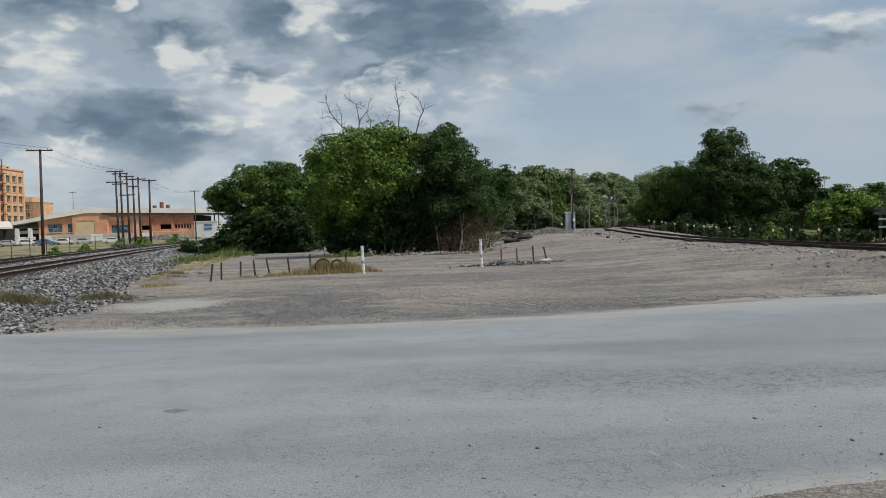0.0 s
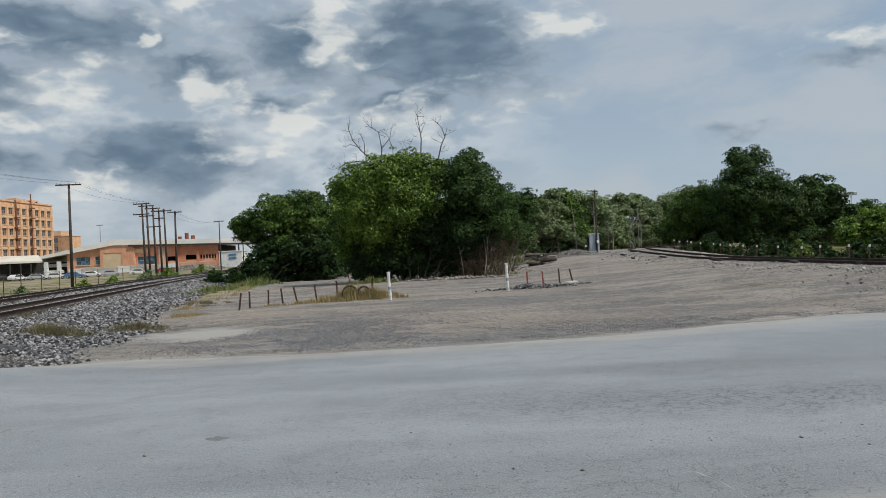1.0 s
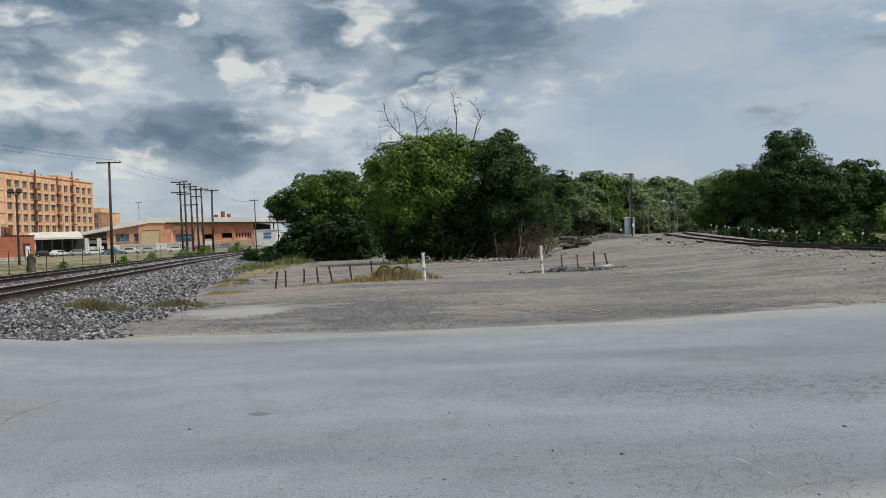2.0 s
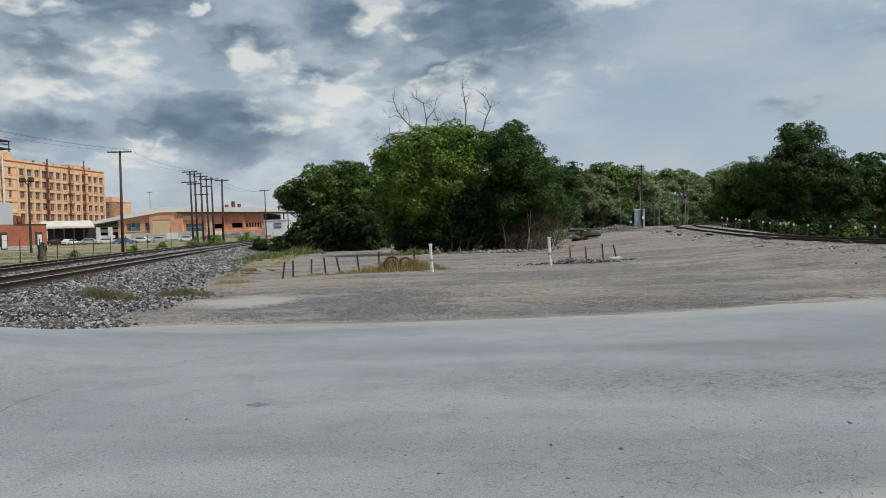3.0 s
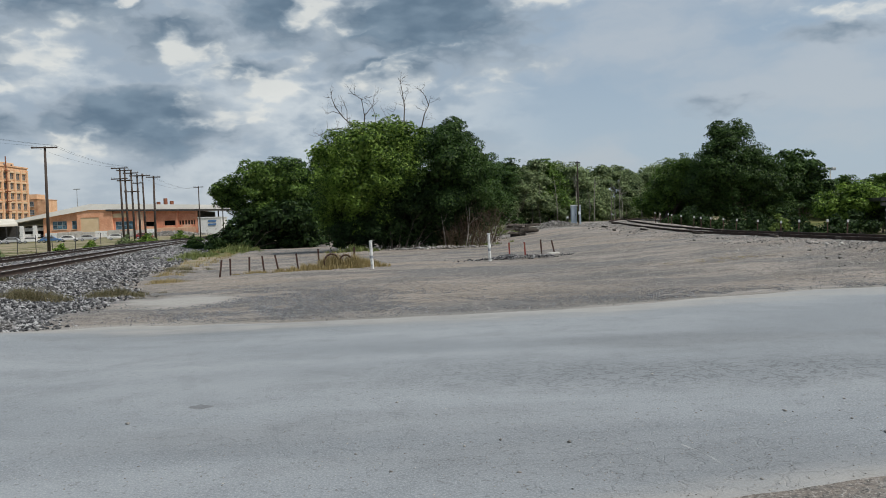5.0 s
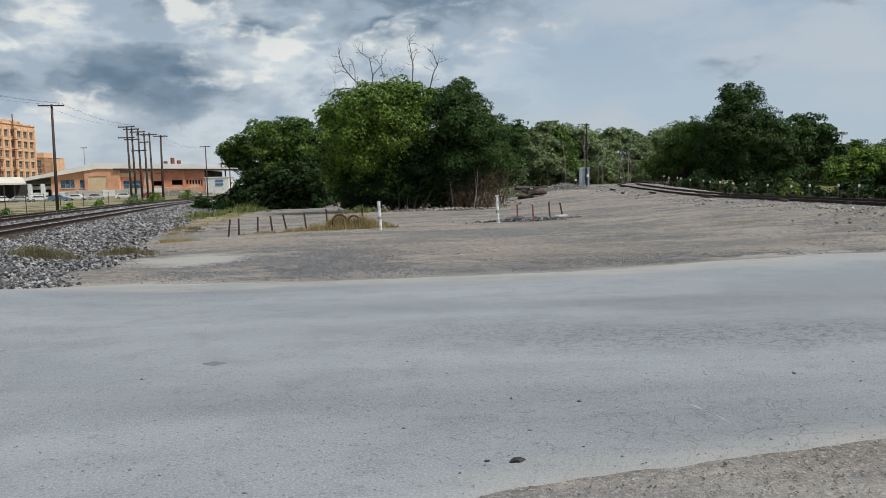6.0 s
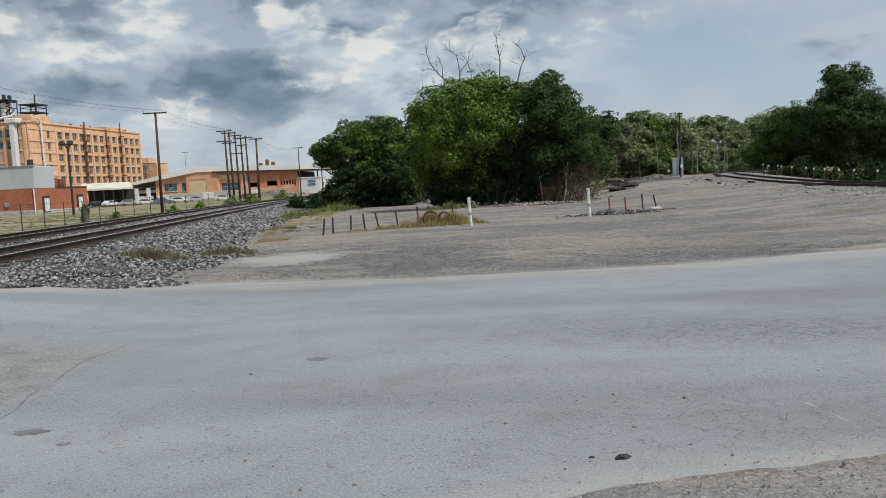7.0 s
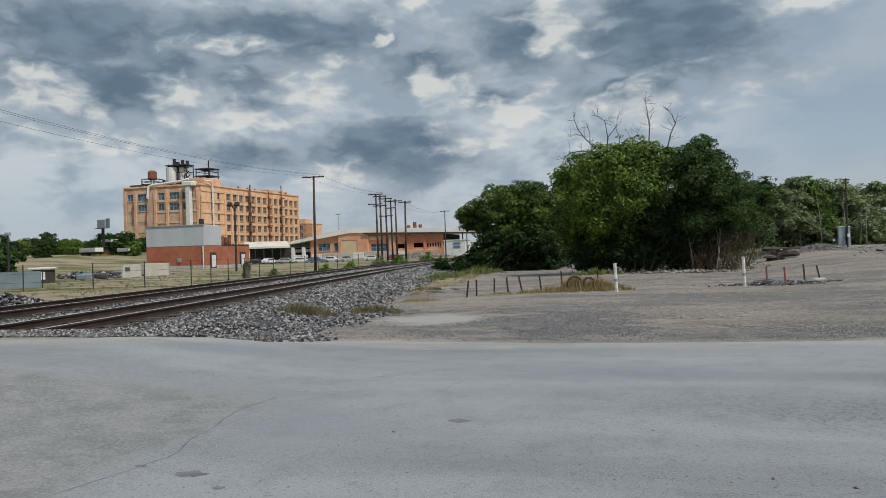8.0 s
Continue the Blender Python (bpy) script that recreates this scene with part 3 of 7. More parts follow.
def land(x, y, rough=True):
    x, y = np.asarray(x, dtype=float), np.asarray(y, dtype=float)
    z = 0.40 * ss((x - 5) / 9) * ss((y - 15) / 11) + 0.50 * ss((x - 5) / 8) * ss((y - 38) / 22)
    z = z - 0.10 * ss((-x - 1) / 5) * ss((y - 17) / 6)
    r = np.hypot(x, y)
    # fields past the left tracks
    xl = near_track_x(np.minimum(y, 120))
    fl = ss((xl - TRACK_GAP - 2.2 - x) / 3.0)
    field = -0.45 - 0.75 * np.exp(-((r - 125) / 45) ** 2) * ss((-x - 45) / 40) + 1.6 * ss((r - 190) / 120) + 3.2 * ss((r - 200) / 100) * ss((-x / np.maximum(y, 1.0) - 0.50) / 0.18) * (y > 0)
    z = z * (1 - fl) + field * fl
    # the bed of the two left tracks
    top = ss((x - (xl - TRACK_GAP - 3.4)) / 1.5) * ss(((xl + 4.9 - 1.5 * ss((y - 30) / 30)) - x) / 2.2)
    z = np.where(top > 0, z * (1 - top) + np.maximum(BED, z) * top, z)
    # the bed of the right track
    d = np.abs(x - right_x(y)) * np.where(x > right_x(y), 1.45, 1.0)
    tr = ss((3.4 - d) / 2.0) * ss((95 - y) / 10)
    z = z * (1 - tr) + (right_top(y) - 0.13) * tr
    # the ground falls away past the curved track
    z = z - 1.45 * ss((x - right_x(y) - 2.4) / 6) * ss((y - 12) / 12) * ss((100 - y) / 12)
    # the approach to the level crossing
    cross = ss((-x - 3.5) / 6.0) * ss((13.5 - y) / 2.0) * ss((x + 40) / 15)
    z = z * (1 - cross) + (RAIL_TOP - 0.03) * cross
    return z


def far_edge(x):
    """Far edge of the road."""
    x = np.asarray(x, dtype=float)
    xs = (-70, -40, -14, -9.84, -8.61, -7.3, -6.7, -6.17, -4.92, -4.2, -1.25, 1.42, 3.6, 6.4, 8.4, 11.2, 16, 30, 70)
    ys = (10.4, 10.4, 10.5, 10.5, 10.75, 11.5, 12.5, 13.25, 13.5, 13.4, 13.08, 13.15, 13.35, 14.3, 14.75, 14.9, 14.4, 13.6, 13.0)
    return np.interp(x, xs, ys)


def near_edge(x):
    x = np.asarray(x, dtype=float)
    return 3.68 + 0.30 * np.clip(x - 0.1, -3, 1.5) + 0.12 * np.maximum(0, x - 1.6) - 0.25 * np.maximum(0, -x - 2.0)


def build_ground():
    ang = np.concatenate([np.linspace(-180, -56, 40)[:-1], np.linspace(-56, 46, 680)[:-1], np.linspace(46, 180, 40)[:-1]])
    rad = np.concatenate([np.geomspace(0.02, 0.6, 6)[:-1], np.geomspace(0.6, 130, 300), np.geomspace(134, 4200, 50)])
    A, Rr = np.meshgrid(np.radians(ang), rad)
    X, Y = Rr * np.sin(A) + 0.35, Rr * np.cos(A) - 0.5
    Z = land(X, Y)
    under = (Y > near_edge(X) + 0.25) & (Y < far_edge(X) - 0.25) & (np.abs(X) < 60)
    lumps = np.zeros_like(Z)
    flat = lumps.ravel()
    xs, ys = X.ravel(), Y.ravel()
    near = np.nonzero((Rr.ravel() < 100) & (ys > 0))[0]
    for i in near:
        flat[i] = 0.055 * noise.noise((xs[i] * 0.45, ys[i] * 0.8, 0)) + 0.035 * noise.noise((xs[i] * 2.1, ys[i] * 2.6, 4))
    Z = Z + lumps.reshape(Z.shape) * ss((np.abs(Y - 8.5) - 4.6) / 1.5)
    Z = np.where(under, Z - 0.06, Z)
    n_r, n_a = X.shape
    verts = np.stack([X.ravel(), Y.ravel(), Z.ravel()], 1)
    verts = np.vstack([verts, [[0, 0, 0]]])
    i, j = np.meshgrid(np.arange(n_r - 1), np.arange(n_a), indexing="ij")
    a, b = i * n_a + j, i * n_a + (j + 1) % n_a
    faces = np.stack([a, b, b + n_a, a + n_a], -1).reshape(-1, 4)[:, ::-1]
    me = raw_mesh("ground", verts, faces, GROUND, True)
    x, y = verts[:, 0], verts[:, 1]
    xl = near_track_x(np.minimum(y, 120))
    zone = np.zeros((len(verts), 3))
    zone[:, 0] = np.maximum.reduce([ss((xl - TRACK_GAP - 4.2 - x) / 2.0), ss((y - 84) / 14), ss((x - right_x(y) - 4) / 5) * ss((y - 16) / 6), ss((-y - 3) / 10)])
    verge = ss((x - xl - 4.2) / 1.2) * ss((-7.3 - 0.035 * (y - 26) - x) / 2.2) * ss((y - 29) / 6)
    zone[:, 0] = np.maximum(zone[:, 0], verge * 0.75)
    zone[:, 1] = ss((x - (xl - TRACK_GAP - 5.0)) / 1.0) * ss((xl + 5.0 + 0.9 * ss((27 - y) / 6) - x) / 1.2) * ss((y - 10.5) / 1.0)
    zone[:, 2] = np.exp(-(((x + 4.7 + 0.12 * (y - 18)) / 1.35) ** 2 + ((y - 18.0) / 2.0) ** 2)) * 1.12
    zone[:, 2] = np.maximum(zone[:, 2], 0.46 * ss((near_edge(x) + 0.3 - y) / 0.4) * ss((y + 4) / 3))
    zone[:, 2] = np.maximum(zone[:, 2], 0.60 * np.exp(-((y - far_edge(x) - 0.1) / 0.6) ** 2))
    at = me.attributes.new("zone", "FLOAT_VECTOR", "POINT")
    at.data.foreach_set("vector", zone.astype(np.float32).ravel())
    return tagged(new("ground", me), "dusty gravel ground with tan dirt patches running into dry fields", "ground", kind="structure")


def build_road():
    xs = np.concatenate([np.linspace(-70, -16, 28)[:-1], np.linspace(-16, 16, 260)[:-1], np.linspace(16, 70, 28)])
    rows = 60
    verts, edge = [], []
    for i, x in enumerate(xs):
        y0 = float(near_edge(x)) + 0.10 * noise.noise((x * 0.9, 1, 0)) + 0.05 * noise.noise((x * 4, 2, 0))
        y1 = float(far_edge(x)) + 0.14 * noise.noise((x * 0.8, 7, 0)) + 0.06 * noise.noise((x * 4, 9, 0))
        for j in range(rows):
            v = j / (rows - 1)
            y = y0 + (y1 - y0) * v
            lip = 0.03 * min(1.0, min(v, 1 - v) * (rows - 1) / 1.0) - 0.012
            verts.append((x, y, float(land(x, y)) + lip))
            edge.append(max(0.0, 1 - (y1 - y) / 2.3, 0.8 - (y - y0) / 0.9))
    a = (np.arange(len(xs) - 1)[:, None] * rows + np.arange(rows - 1)[None]).ravel()
    faces = np.stack([a, a + rows, a + rows + 1, a + 1], 1)
    me = raw_mesh("road", verts, faces, ROAD, True)
    at = me.attributes.new("edge", "FLOAT", "POINT")
    at.data.foreach_set("value", np.array(edge, dtype=np.float32))
    return tagged(new("road", me), "worn pale grey asphalt road with fine cracks and dusty edges", "road", kind="structure")


build_ground()
build_road()


# ------------------------------------------------------------------ scattered stones
rng = np.random.default_rng(7)


def stone_mesh(name, xyz, size, mat):
    """Angular stones, each an island of its own."""
    n = len(xyz)
    base = np.array([(1, 0, 0), (-1, 0, 0), (0, 1, 0), (0, -1, 0), (0, 0, 1), (0, 0, -1)], dtype=float)
    tri = np.array([(0, 2, 4), (2, 1, 4), (1, 3, 4), (3, 0, 4), (2, 0, 5), (1, 2, 5), (3, 1, 5), (0, 3, 5)])
    v = base[None] * (1 + rng.uniform(-0.35, 0.35, (n, 6, 1))) + rng.uniform(-0.32, 0.32, (n, 6, 3))
    v *= np.array([1, 0.8, 0.65])
    a = rng.uniform(0, 6.28, n)
    c, s = np.cos(a)[:, None], np.sin(a)[:, None]
    v = np.stack([v[..., 0] * c - v[..., 1] * s, v[..., 0] * s + v[..., 1] * c, v[..., 2]], -1)
    v = v * np.asarray(size)[:, None, None] + xyz[:, None, :]
    f = tri[None] + (np.arange(n) * 6)[:, None, None]
    return raw_mesh(name, v.reshape(-1, 3), f.reshape(-1, 3), mat)


def scatter_ballast():
    n = 175000
    y = 10.9 + (rng.uniform(0, 1, n) ** 2.1) * 85
    u = rng.uniform(-TRACK_GAP - 4.8, 6.2, n)
    x = near_track_x(y) + u
    keep = ~((y < far_edge(x) + 0.1)) & (rng.uniform(0, 1, n) < np.clip((5.1 + 1.0 * np.clip((27 - y) / 6, 0, 1) - u) / 1.2, 0, 1))
    x, y = x[keep], y[keep]
    s = (0.022 + 0.042 * rng.uniform(0, 1, len(x)) ** 1.6) * np.clip(0.52 + y / 38, 0.7, 2.2)
    z = land(x, y) + s * 0.25
    ob = new("ballast_stones", stone_mesh("ballast_stones", np.stack([x, y, z], 1), s, BALLAST))
    tagged(ob, "dark grey crushed ballast stones sloping beside the rails", "ballast", kind="stuff")
    n = 9000
    y = 12 + rng.uniform(0, 1, n) * 60
    x = right_x(y) + rng.normal(-0.6, 1.6, n)
    s = rng.uniform(0.015, 0.05, n)
    ob = new("track_gravel", stone_mesh("track_gravel", np.stack([x, y, land(x, y) + s * 0.2], 1), s, PEBBLE))
    tagged(ob, "pale loose stones heaped along the curved track", "gravel", kind="stuff")


def scatter_gravel():
    n = 46000
    y = 13.0 + (rng.uniform(0, 1, n) ** 1.9) * 40
    x = rng.uniform(-0.62, 0.72, n) * (y + 2)
    c = np.array([noise.noise((a * 0.35, b * 0.9, 2)) for a, b in zip(x, y)])
    bare = ((x + 4.7) / 1.3) ** 2 + ((y - 18.0) / 1.9) ** 2 < rng.uniform(0.6, 1.3, n)
    keep = (rng.uniform(-0.75, 0.5, n) < c - 0.3 * np.clip((y - 19) / 8, 0, 1)) & (y > far_edge(x) + np.abs(rng.normal(0, 0.5, n)) - 0.1) & (x > near_track_x(y) + 4.0) & ~bare
    x, y = x[keep], y[keep]
    s = rng.uniform(0.005, 0.016, len(x)) * (1 + y / 60)
    ob = new("loose_gravel", stone_mesh("loose_gravel", np.stack([x, y, land(x, y) + s * 0.3], 1), s, PEBBLE))
    tagged(ob, "loose grey and tan gravel strewn over the lot", "gravel", kind="stuff")
    n = 26000
    x, y = rng.normal(-2.2, 1.7, n), rng.normal(16.8, 2.0, n)
    x2, y2 = rng.uniform(-4, 10, n), rng.normal(14.6, 0.7, n) + 0.04 * rng.uniform(0, 10, n)
    pick = rng.uniform(0, 1, n) < 0.6
    x, y = np.where(pick, x, x2), np.where(pick, y, y2)
    bare = ((x + 4.7) / 1.3) ** 2 + ((y - 18.0) / 1.9) ** 2 < rng.uniform(0.6, 1.3, n)
    keep = (y > far_edge(x) + np.abs(rng.normal(0, 0.45, n)) - 0.08) & ~bare
    x, y = x[keep], y[keep]
    s = rng.uniform(0.006, 0.020, len(x))
    ob = new("grey_gravel", stone_mesh("grey_gravel", np.stack([x, y, land(x, y) + 0.008 + s * 0.2], 1), s, GREY_PEBBLE))
    tagged(ob, "blue-grey gravel spilled along the road's edge", "gravel", kind="stuff")
    n = 4200
    x = rng.uniform(-2, 6, n)
    y = near_edge(x) - np.abs(rng.normal(0, 0.9, n)) - 0.05
    s = rng.uniform(0.003, 0.011, n)
    ob = new("shoulder_gravel", stone_mesh("shoulder_gravel", np.stack([x, y, land(x, y) + 0.01 + s * 0.3], 1), s, PEBBLE))
    tagged(ob, "fine tan gravel on the road's shoulder", "gravel", kind="stuff")
    n = 3200
    x = rng.uniform(-9, 9, n)
    y = near_edge(x) + np.abs(rng.normal(0, 1.5, n)) - 0.25
    s = rng.uniform(0.003, 0.009, n) * np.where(rng.uniform(0, 1, n) < 0.05, 2.2, 1)
    ob = new("road_grit", stone_mesh("road_grit", np.stack([x, y, land(x, y) + 0.016 + s * 0.4], 1), s, PEBBLE))
    tagged(ob, "small grit and pebbles lying on the asphalt", "grit", kind="stuff")


# ------------------------------------------------------------------ railway tracks
RAIL_SECTION = [(-0.07, 0.0), (0.07, 0.0), (0.07, 0.012), (0.012, 0.03), (0.012, 0.12), (0.036, 0.132), (0.036, 0.17), (-0.036, 0.17), (-0.036, 0.132), (-0.012, 0.12), (-0.012, 0.03), (-0.07, 0.012)]


def rail_bm(pts, side):
    """A rail of the usual section along the line, set off sideways."""
    bm = bmesh.new()
    rings = []
    for i, p in enumerate(pts):
        d = (pts[min(i + 1, len(pts) - 1)] - pts[max(i - 1, 0)])
        d.z = 0
        d.normalize()
        w = Vector((d.y, -d.x, 0))
        rings.append([bm.verts.new(p + w * (side + a) + Vector((0, 0, b - 0.17))) for a, b in RAIL_SECTION])
    m = len(RAIL_SECTION)
    for a, b in zip(rings, rings[1:]):
        for j in range(m):
            f = bm.faces.new((a[j], b[j], b[(j + 1) % m], a[(j + 1) % m]))
            f.material_index = 1 if j == 6 else 0
    bm.faces.new(rings[0])
    bm.faces.new(list(reversed(rings[-1])))
    bmesh.ops.recalc_face_normals(bm, faces=bm.faces)
    return bm


def railway(pts, label, tie_range, head=None):
    t = thing("railway_track", Matrix(), label, "railway track", "railway tracks")
    for side in (-0.7525, 0.7525):
        r = part("rail", rail_bm(pts, side), RUSTY_RAIL, t, "rusty rail with a worn bright head")
        r.data.materials.append(head or RAIL_HEAD)
    tie = mesh_of("tie", bm_box((0, 0, 0), (2.55, 0.22, 0.16), bevel=0.012), TIE_WOOD)
    for i in tie_range:
        if i >= len(pts) - 1:
            break
        p, d = pts[i], (pts[i + 1] - pts[i - 1])
        ob = part("tie", tie, TIE_WOOD, t)
        ob.matrix_basis = pose(p.x, p.y, p.z - 0.17 - 0.075 + random.uniform(-0.012, 0.012), 0, 0, math.degrees(math.atan2(d.y, d.x)) - 90 + random.uniform(-1, 1))
    return t


def left_line(off):
    return [Vector((float(near_track_x(y)) + off, y, RAIL_TOP)) for y in np.arange(-40, 150, 0.6)]


railway(left_line(0.0), "straight railway track with rusty rails on dark ballast", range(85, 250))
railway(left_line(-TRACK_GAP), "second parallel railway track with rusty rails on ballast", range(90, 250))
railway([Vector((p.x, p.y, float(right_top(p.y)))) for p in RIGHT_PTS], "curving railway track with dark rusty rails on a low gravel rise", range(60, 240), DULL_HEAD)


# ------------------------------------------------------------------ plants
def leaf_cloud(pos, size, seed, out=None):
    """Pointed leaves or sprays at the given places, turned outwards and up."""
    g = np.random.default_rng(seed)
    n = len(pos)
    nor = g.normal(0, 0.42, (n, 3)) + np.array([0, 0, 0.35])
    if out is not None:
        nor = nor + out * 0.95
    nor /= np.linalg.norm(nor, axis=1)[:, None]
    d = np.cross(nor, g.normal(0, 1, (n, 3)))
    d /= np.linalg.norm(d, axis=1)[:, None] + 1e-9
    s = np.cross(nor, d)
    L = np.asarray(size)[:, None] * g.uniform(0.6, 1.4, (n, 1))
    W = L * g.uniform(0.40, 0.65, (n, 1))
    dip = nor * L * 0.16
    v = np.stack([pos - d * L * 0.5 - dip, pos + s * W * 0.5, pos + d * L * 0.5 - dip, pos - s * W * 0.5], 1)
    return v.reshape(-1, 3), np.arange(n * 4).reshape(n, 4)


def crown_points(blobs, n, seed, fill=0.3):
    """Leaves over the upper shells of many small boughs that cover the crown's masses, with hollows between them, stray sprays and leaves inside."""
    g = np.random.default_rng(seed)
    b = np.array(blobs, dtype=float)
    cen, rad, away = [], [], []
    for x, y, z, r in b:
        lobe = min(max(r * 0.36, 0.14), 0.78)
        m = max(7, int(3.6 * (r / lobe) ** 2))
        d = g.normal(0, 1, (m, 3)) + np.array([0, -0.25, 0.15])
        d /= np.linalg.norm(d, axis=1)[:, None]
        reach = g.uniform(0.62, 0.92, m) + np.where(g.uniform(0, 1, m) < 0.13, g.uniform(0.08, 0.26, m), 0)
        cen.append(np.array([x, y, z]) + d * (r * reach)[:, None] * np.array([1, 1, 0.94]))
        rad.append(lobe * g.uniform(0.5, 1.25, m) * np.where(reach > 0.95, 0.6, 1))
        away.append(d)
    cen, rad, away = np.vstack(cen), np.concatenate(rad), np.vstack(away)
    k = int(n * (1 - fill))
    w = rad ** 2
    pick = g.choice(len(cen), k, p=w / w.sum())
    d = g.normal(0, 1, (k, 3)) + away[pick] * 0.55 + np.array([0, 0, 0.55])
    d /= np.linalg.norm(d, axis=1)[:, None]
    pts = cen[pick] + d * (rad[pick] * g.uniform(0.62, 1.12, k))[:, None] * np.array([1.1, 1.1, 0.78])
    m = max(1, n - k)
    w = b[:, 3] ** 2
    pick = g.choice(len(b), m, p=w / w.sum())
    e = g.normal(0, 1, (m, 3))
    e /= np.linalg.norm(e, axis=1)[:, None]
    inner = b[pick, :3] + e * (b[pick, 3] * g.uniform(0.2, 0.68, m))[:, None]
    return np.vstack([pts, inner]), np.vstack([d, e]), np.arange(k + m) >= k


def crown(blobs, n, leaf, seed, mat, fill=0.28, floor=None):
    p, out, inner = crown_points(blobs, n, seed, fill)
    if floor is not None:
        p[:, 2] = np.maximum(p[:, 2], floor + np.random.default_rng(seed + 5).uniform(0, 0.3, len(p)))
    v, f = leaf_cloud(p, np.where(inner, leaf * 2.0, leaf), seed + 1, out)
    return raw_mesh("crown", v, f, mat)


def limb(bm, p, d, length, r, depth, g, bend=0.35, seg=6):
    """A crooked limb that forks."""
    pts, radii, q, dd = [p], [r], p.copy(), d.normalized()
    steps = 4
    for i in range(steps):
        dd = (dd + Vector((g.normal(0, bend), g.normal(0, bend), g.normal(0.05, bend))) * 0.5).normalized()
        q = q + dd * (length / steps)
        pts.append(q.copy())
        radii.append(r * (1 - 0.62 * (i + 1) / steps))
    add_tube(bm, pts, radii, seg)
    if depth > 0:
        for i in range(2, steps + 1):
            for _ in range(1 if i < steps else 2):
                side = Vector((g.normal(0, 1), g.normal(0, 1), g.normal(0.3, 0.6)))
                limb(bm, pts[i].copy(), (dd + side * 0.75).normalized(), length * g.uniform(0.45, 0.7), radii[i] * 0.8, depth - 1, g, bend, max(3, seg - 1))


def tree(x, y, blobs, n, leaf, seed, mat, label, trunks=1, trunk_r=0.16, group="trees"):
    """blobs: offsets from the foot of the tree and radii."""
    z = float(land(x, y))
    t = thing("tree", pose(x, y, z - 0.03), label, "tree", group)
    g = np.random.default_rng(seed)
    top = max(b[2] for b in blobs)
    bm = bmesh.new()
    for i in range(trunks):
        a = Vector((g.normal(0, 0.25) * (trunks > 1), g.normal(0, 0.25) * (trunks > 1), 0))
        b = blobs[int(g.integers(0, len(blobs)))]
        e = Vector((b[0] * 0.6, b[1] * 0.6, top * 0.62))
        m1 = a.lerp(e, 0.35) + Vector((g.normal(0, 0.15), g.normal(0, 0.15), 0))
        add_tube(bm, [a, m1, e], [trunk_r, trunk_r * 0.75, trunk_r * 0.4], 8)
    trunk = part("trunk", bm, BARK, t, smooth=True)
    bm = bmesh.new()
    for b in blobs[:9]:
        s = Vector((b[0] * 0.2, b[1] * 0.2, top * 0.25))
        e = Vector(b[:3])
        limb(bm, s, e - s, (e - s).length * 0.8, trunk_r * 0.45, 0, g, 0.2, 5)
    part("branchwork", bm, BARK, t)
    part("crown", crown(blobs, n, leaf, seed, mat), mat, t)
    return t


def shrub(x, y, blobs, n, leaf, seed, mat, label, name="shrub", group="shrubs"):
    z = float(land(x, y))
    t = thing(name, pose(x, y, z), label, "shrub", group)
    g = np.random.default_rng(seed)
    bm = bmesh.new()
    for b in blobs:
        e = Vector(b[:3])
        add_tube(bm, [Vector((b[0] * 0.3, b[1] * 0.3, -0.03)), e * 0.5 + Vector((0, 0, 0.05)), e], [0.03, 0.02, 0.008], 4)
    part("brushwood", bm, BARK, t)
    part("foliage", crown(blobs, n, leaf, seed, mat, floor=0.02), mat, t)
    return t


def tuft_mesh(name, spots, height, blades, seed, mat, lean=0.45, width=0.02):
    """Many narrow bent blades."""
    g = np.random.default_rng(seed)
    sp = np.asarray(spots, dtype=float)
    n = len(sp) * blades
    base = np.repeat(sp, blades, 0)
    base[:, :2] += g.normal(0, 0.09, (n, 2))
    base[:, 2] = land(base[:, 0], base[:, 1]) - 0.01
    h = height * g.uniform(0.45, 1.2, n) * np.repeat(sp[:, 2], blades)
    a = g.uniform(0, 6.28, n)
    out = np.stack([np.cos(a), np.sin(a), np.zeros(n)], 1)
    s = np.stack([-np.sin(a), np.cos(a), np.zeros(n)], 1) * (width * g.uniform(0.6, 1.4, n))[:, None]
    le = (h * lean * g.uniform(0.1, 1.3, n))[:, None]
    mid = base + out * le * 0.35 + np.array([0, 0, 1.0]) * (h * 0.6)[:, None]
    tip = base + out * le + np.array([0, 0, 1.0]) * h[:, None]
    v = np.stack([base - s, base + s, mid + s * 0.7, mid - s * 0.7, tip], 1).reshape(-1, 3)
    i = (np.arange(n) * 5)[:, None]
    f = np.vstack([np.hstack([i, i + 1, i + 2]), np.hstack([i, i + 2, i + 3]), np.hstack([i + 3, i + 2, i + 4])])
    return raw_mesh(name, v, f, mat)


def px_blobs(rows, d, foot, seed=0):
    """Crown masses given in the plane across the line of sight at distance d: sideways, up, radius, all in thousandths of d."""
    g = np.random.default_rng(seed)
    z0 = float(land(*foot))
    out = []
    for s, u, r in rows:
        # upper masses lean out over the lower ones
        dy = (1.25 - 2.3 * min(max((u + 10) / 75, 0.0), 1.0) + g.uniform(-0.35, 0.35)) * r * d / 1000
        k = (d + dy) / 1000
        out.append((s * k - foot[0], d + dy - foot[1], 1.6 + u * k - z0, r * k))
    return out


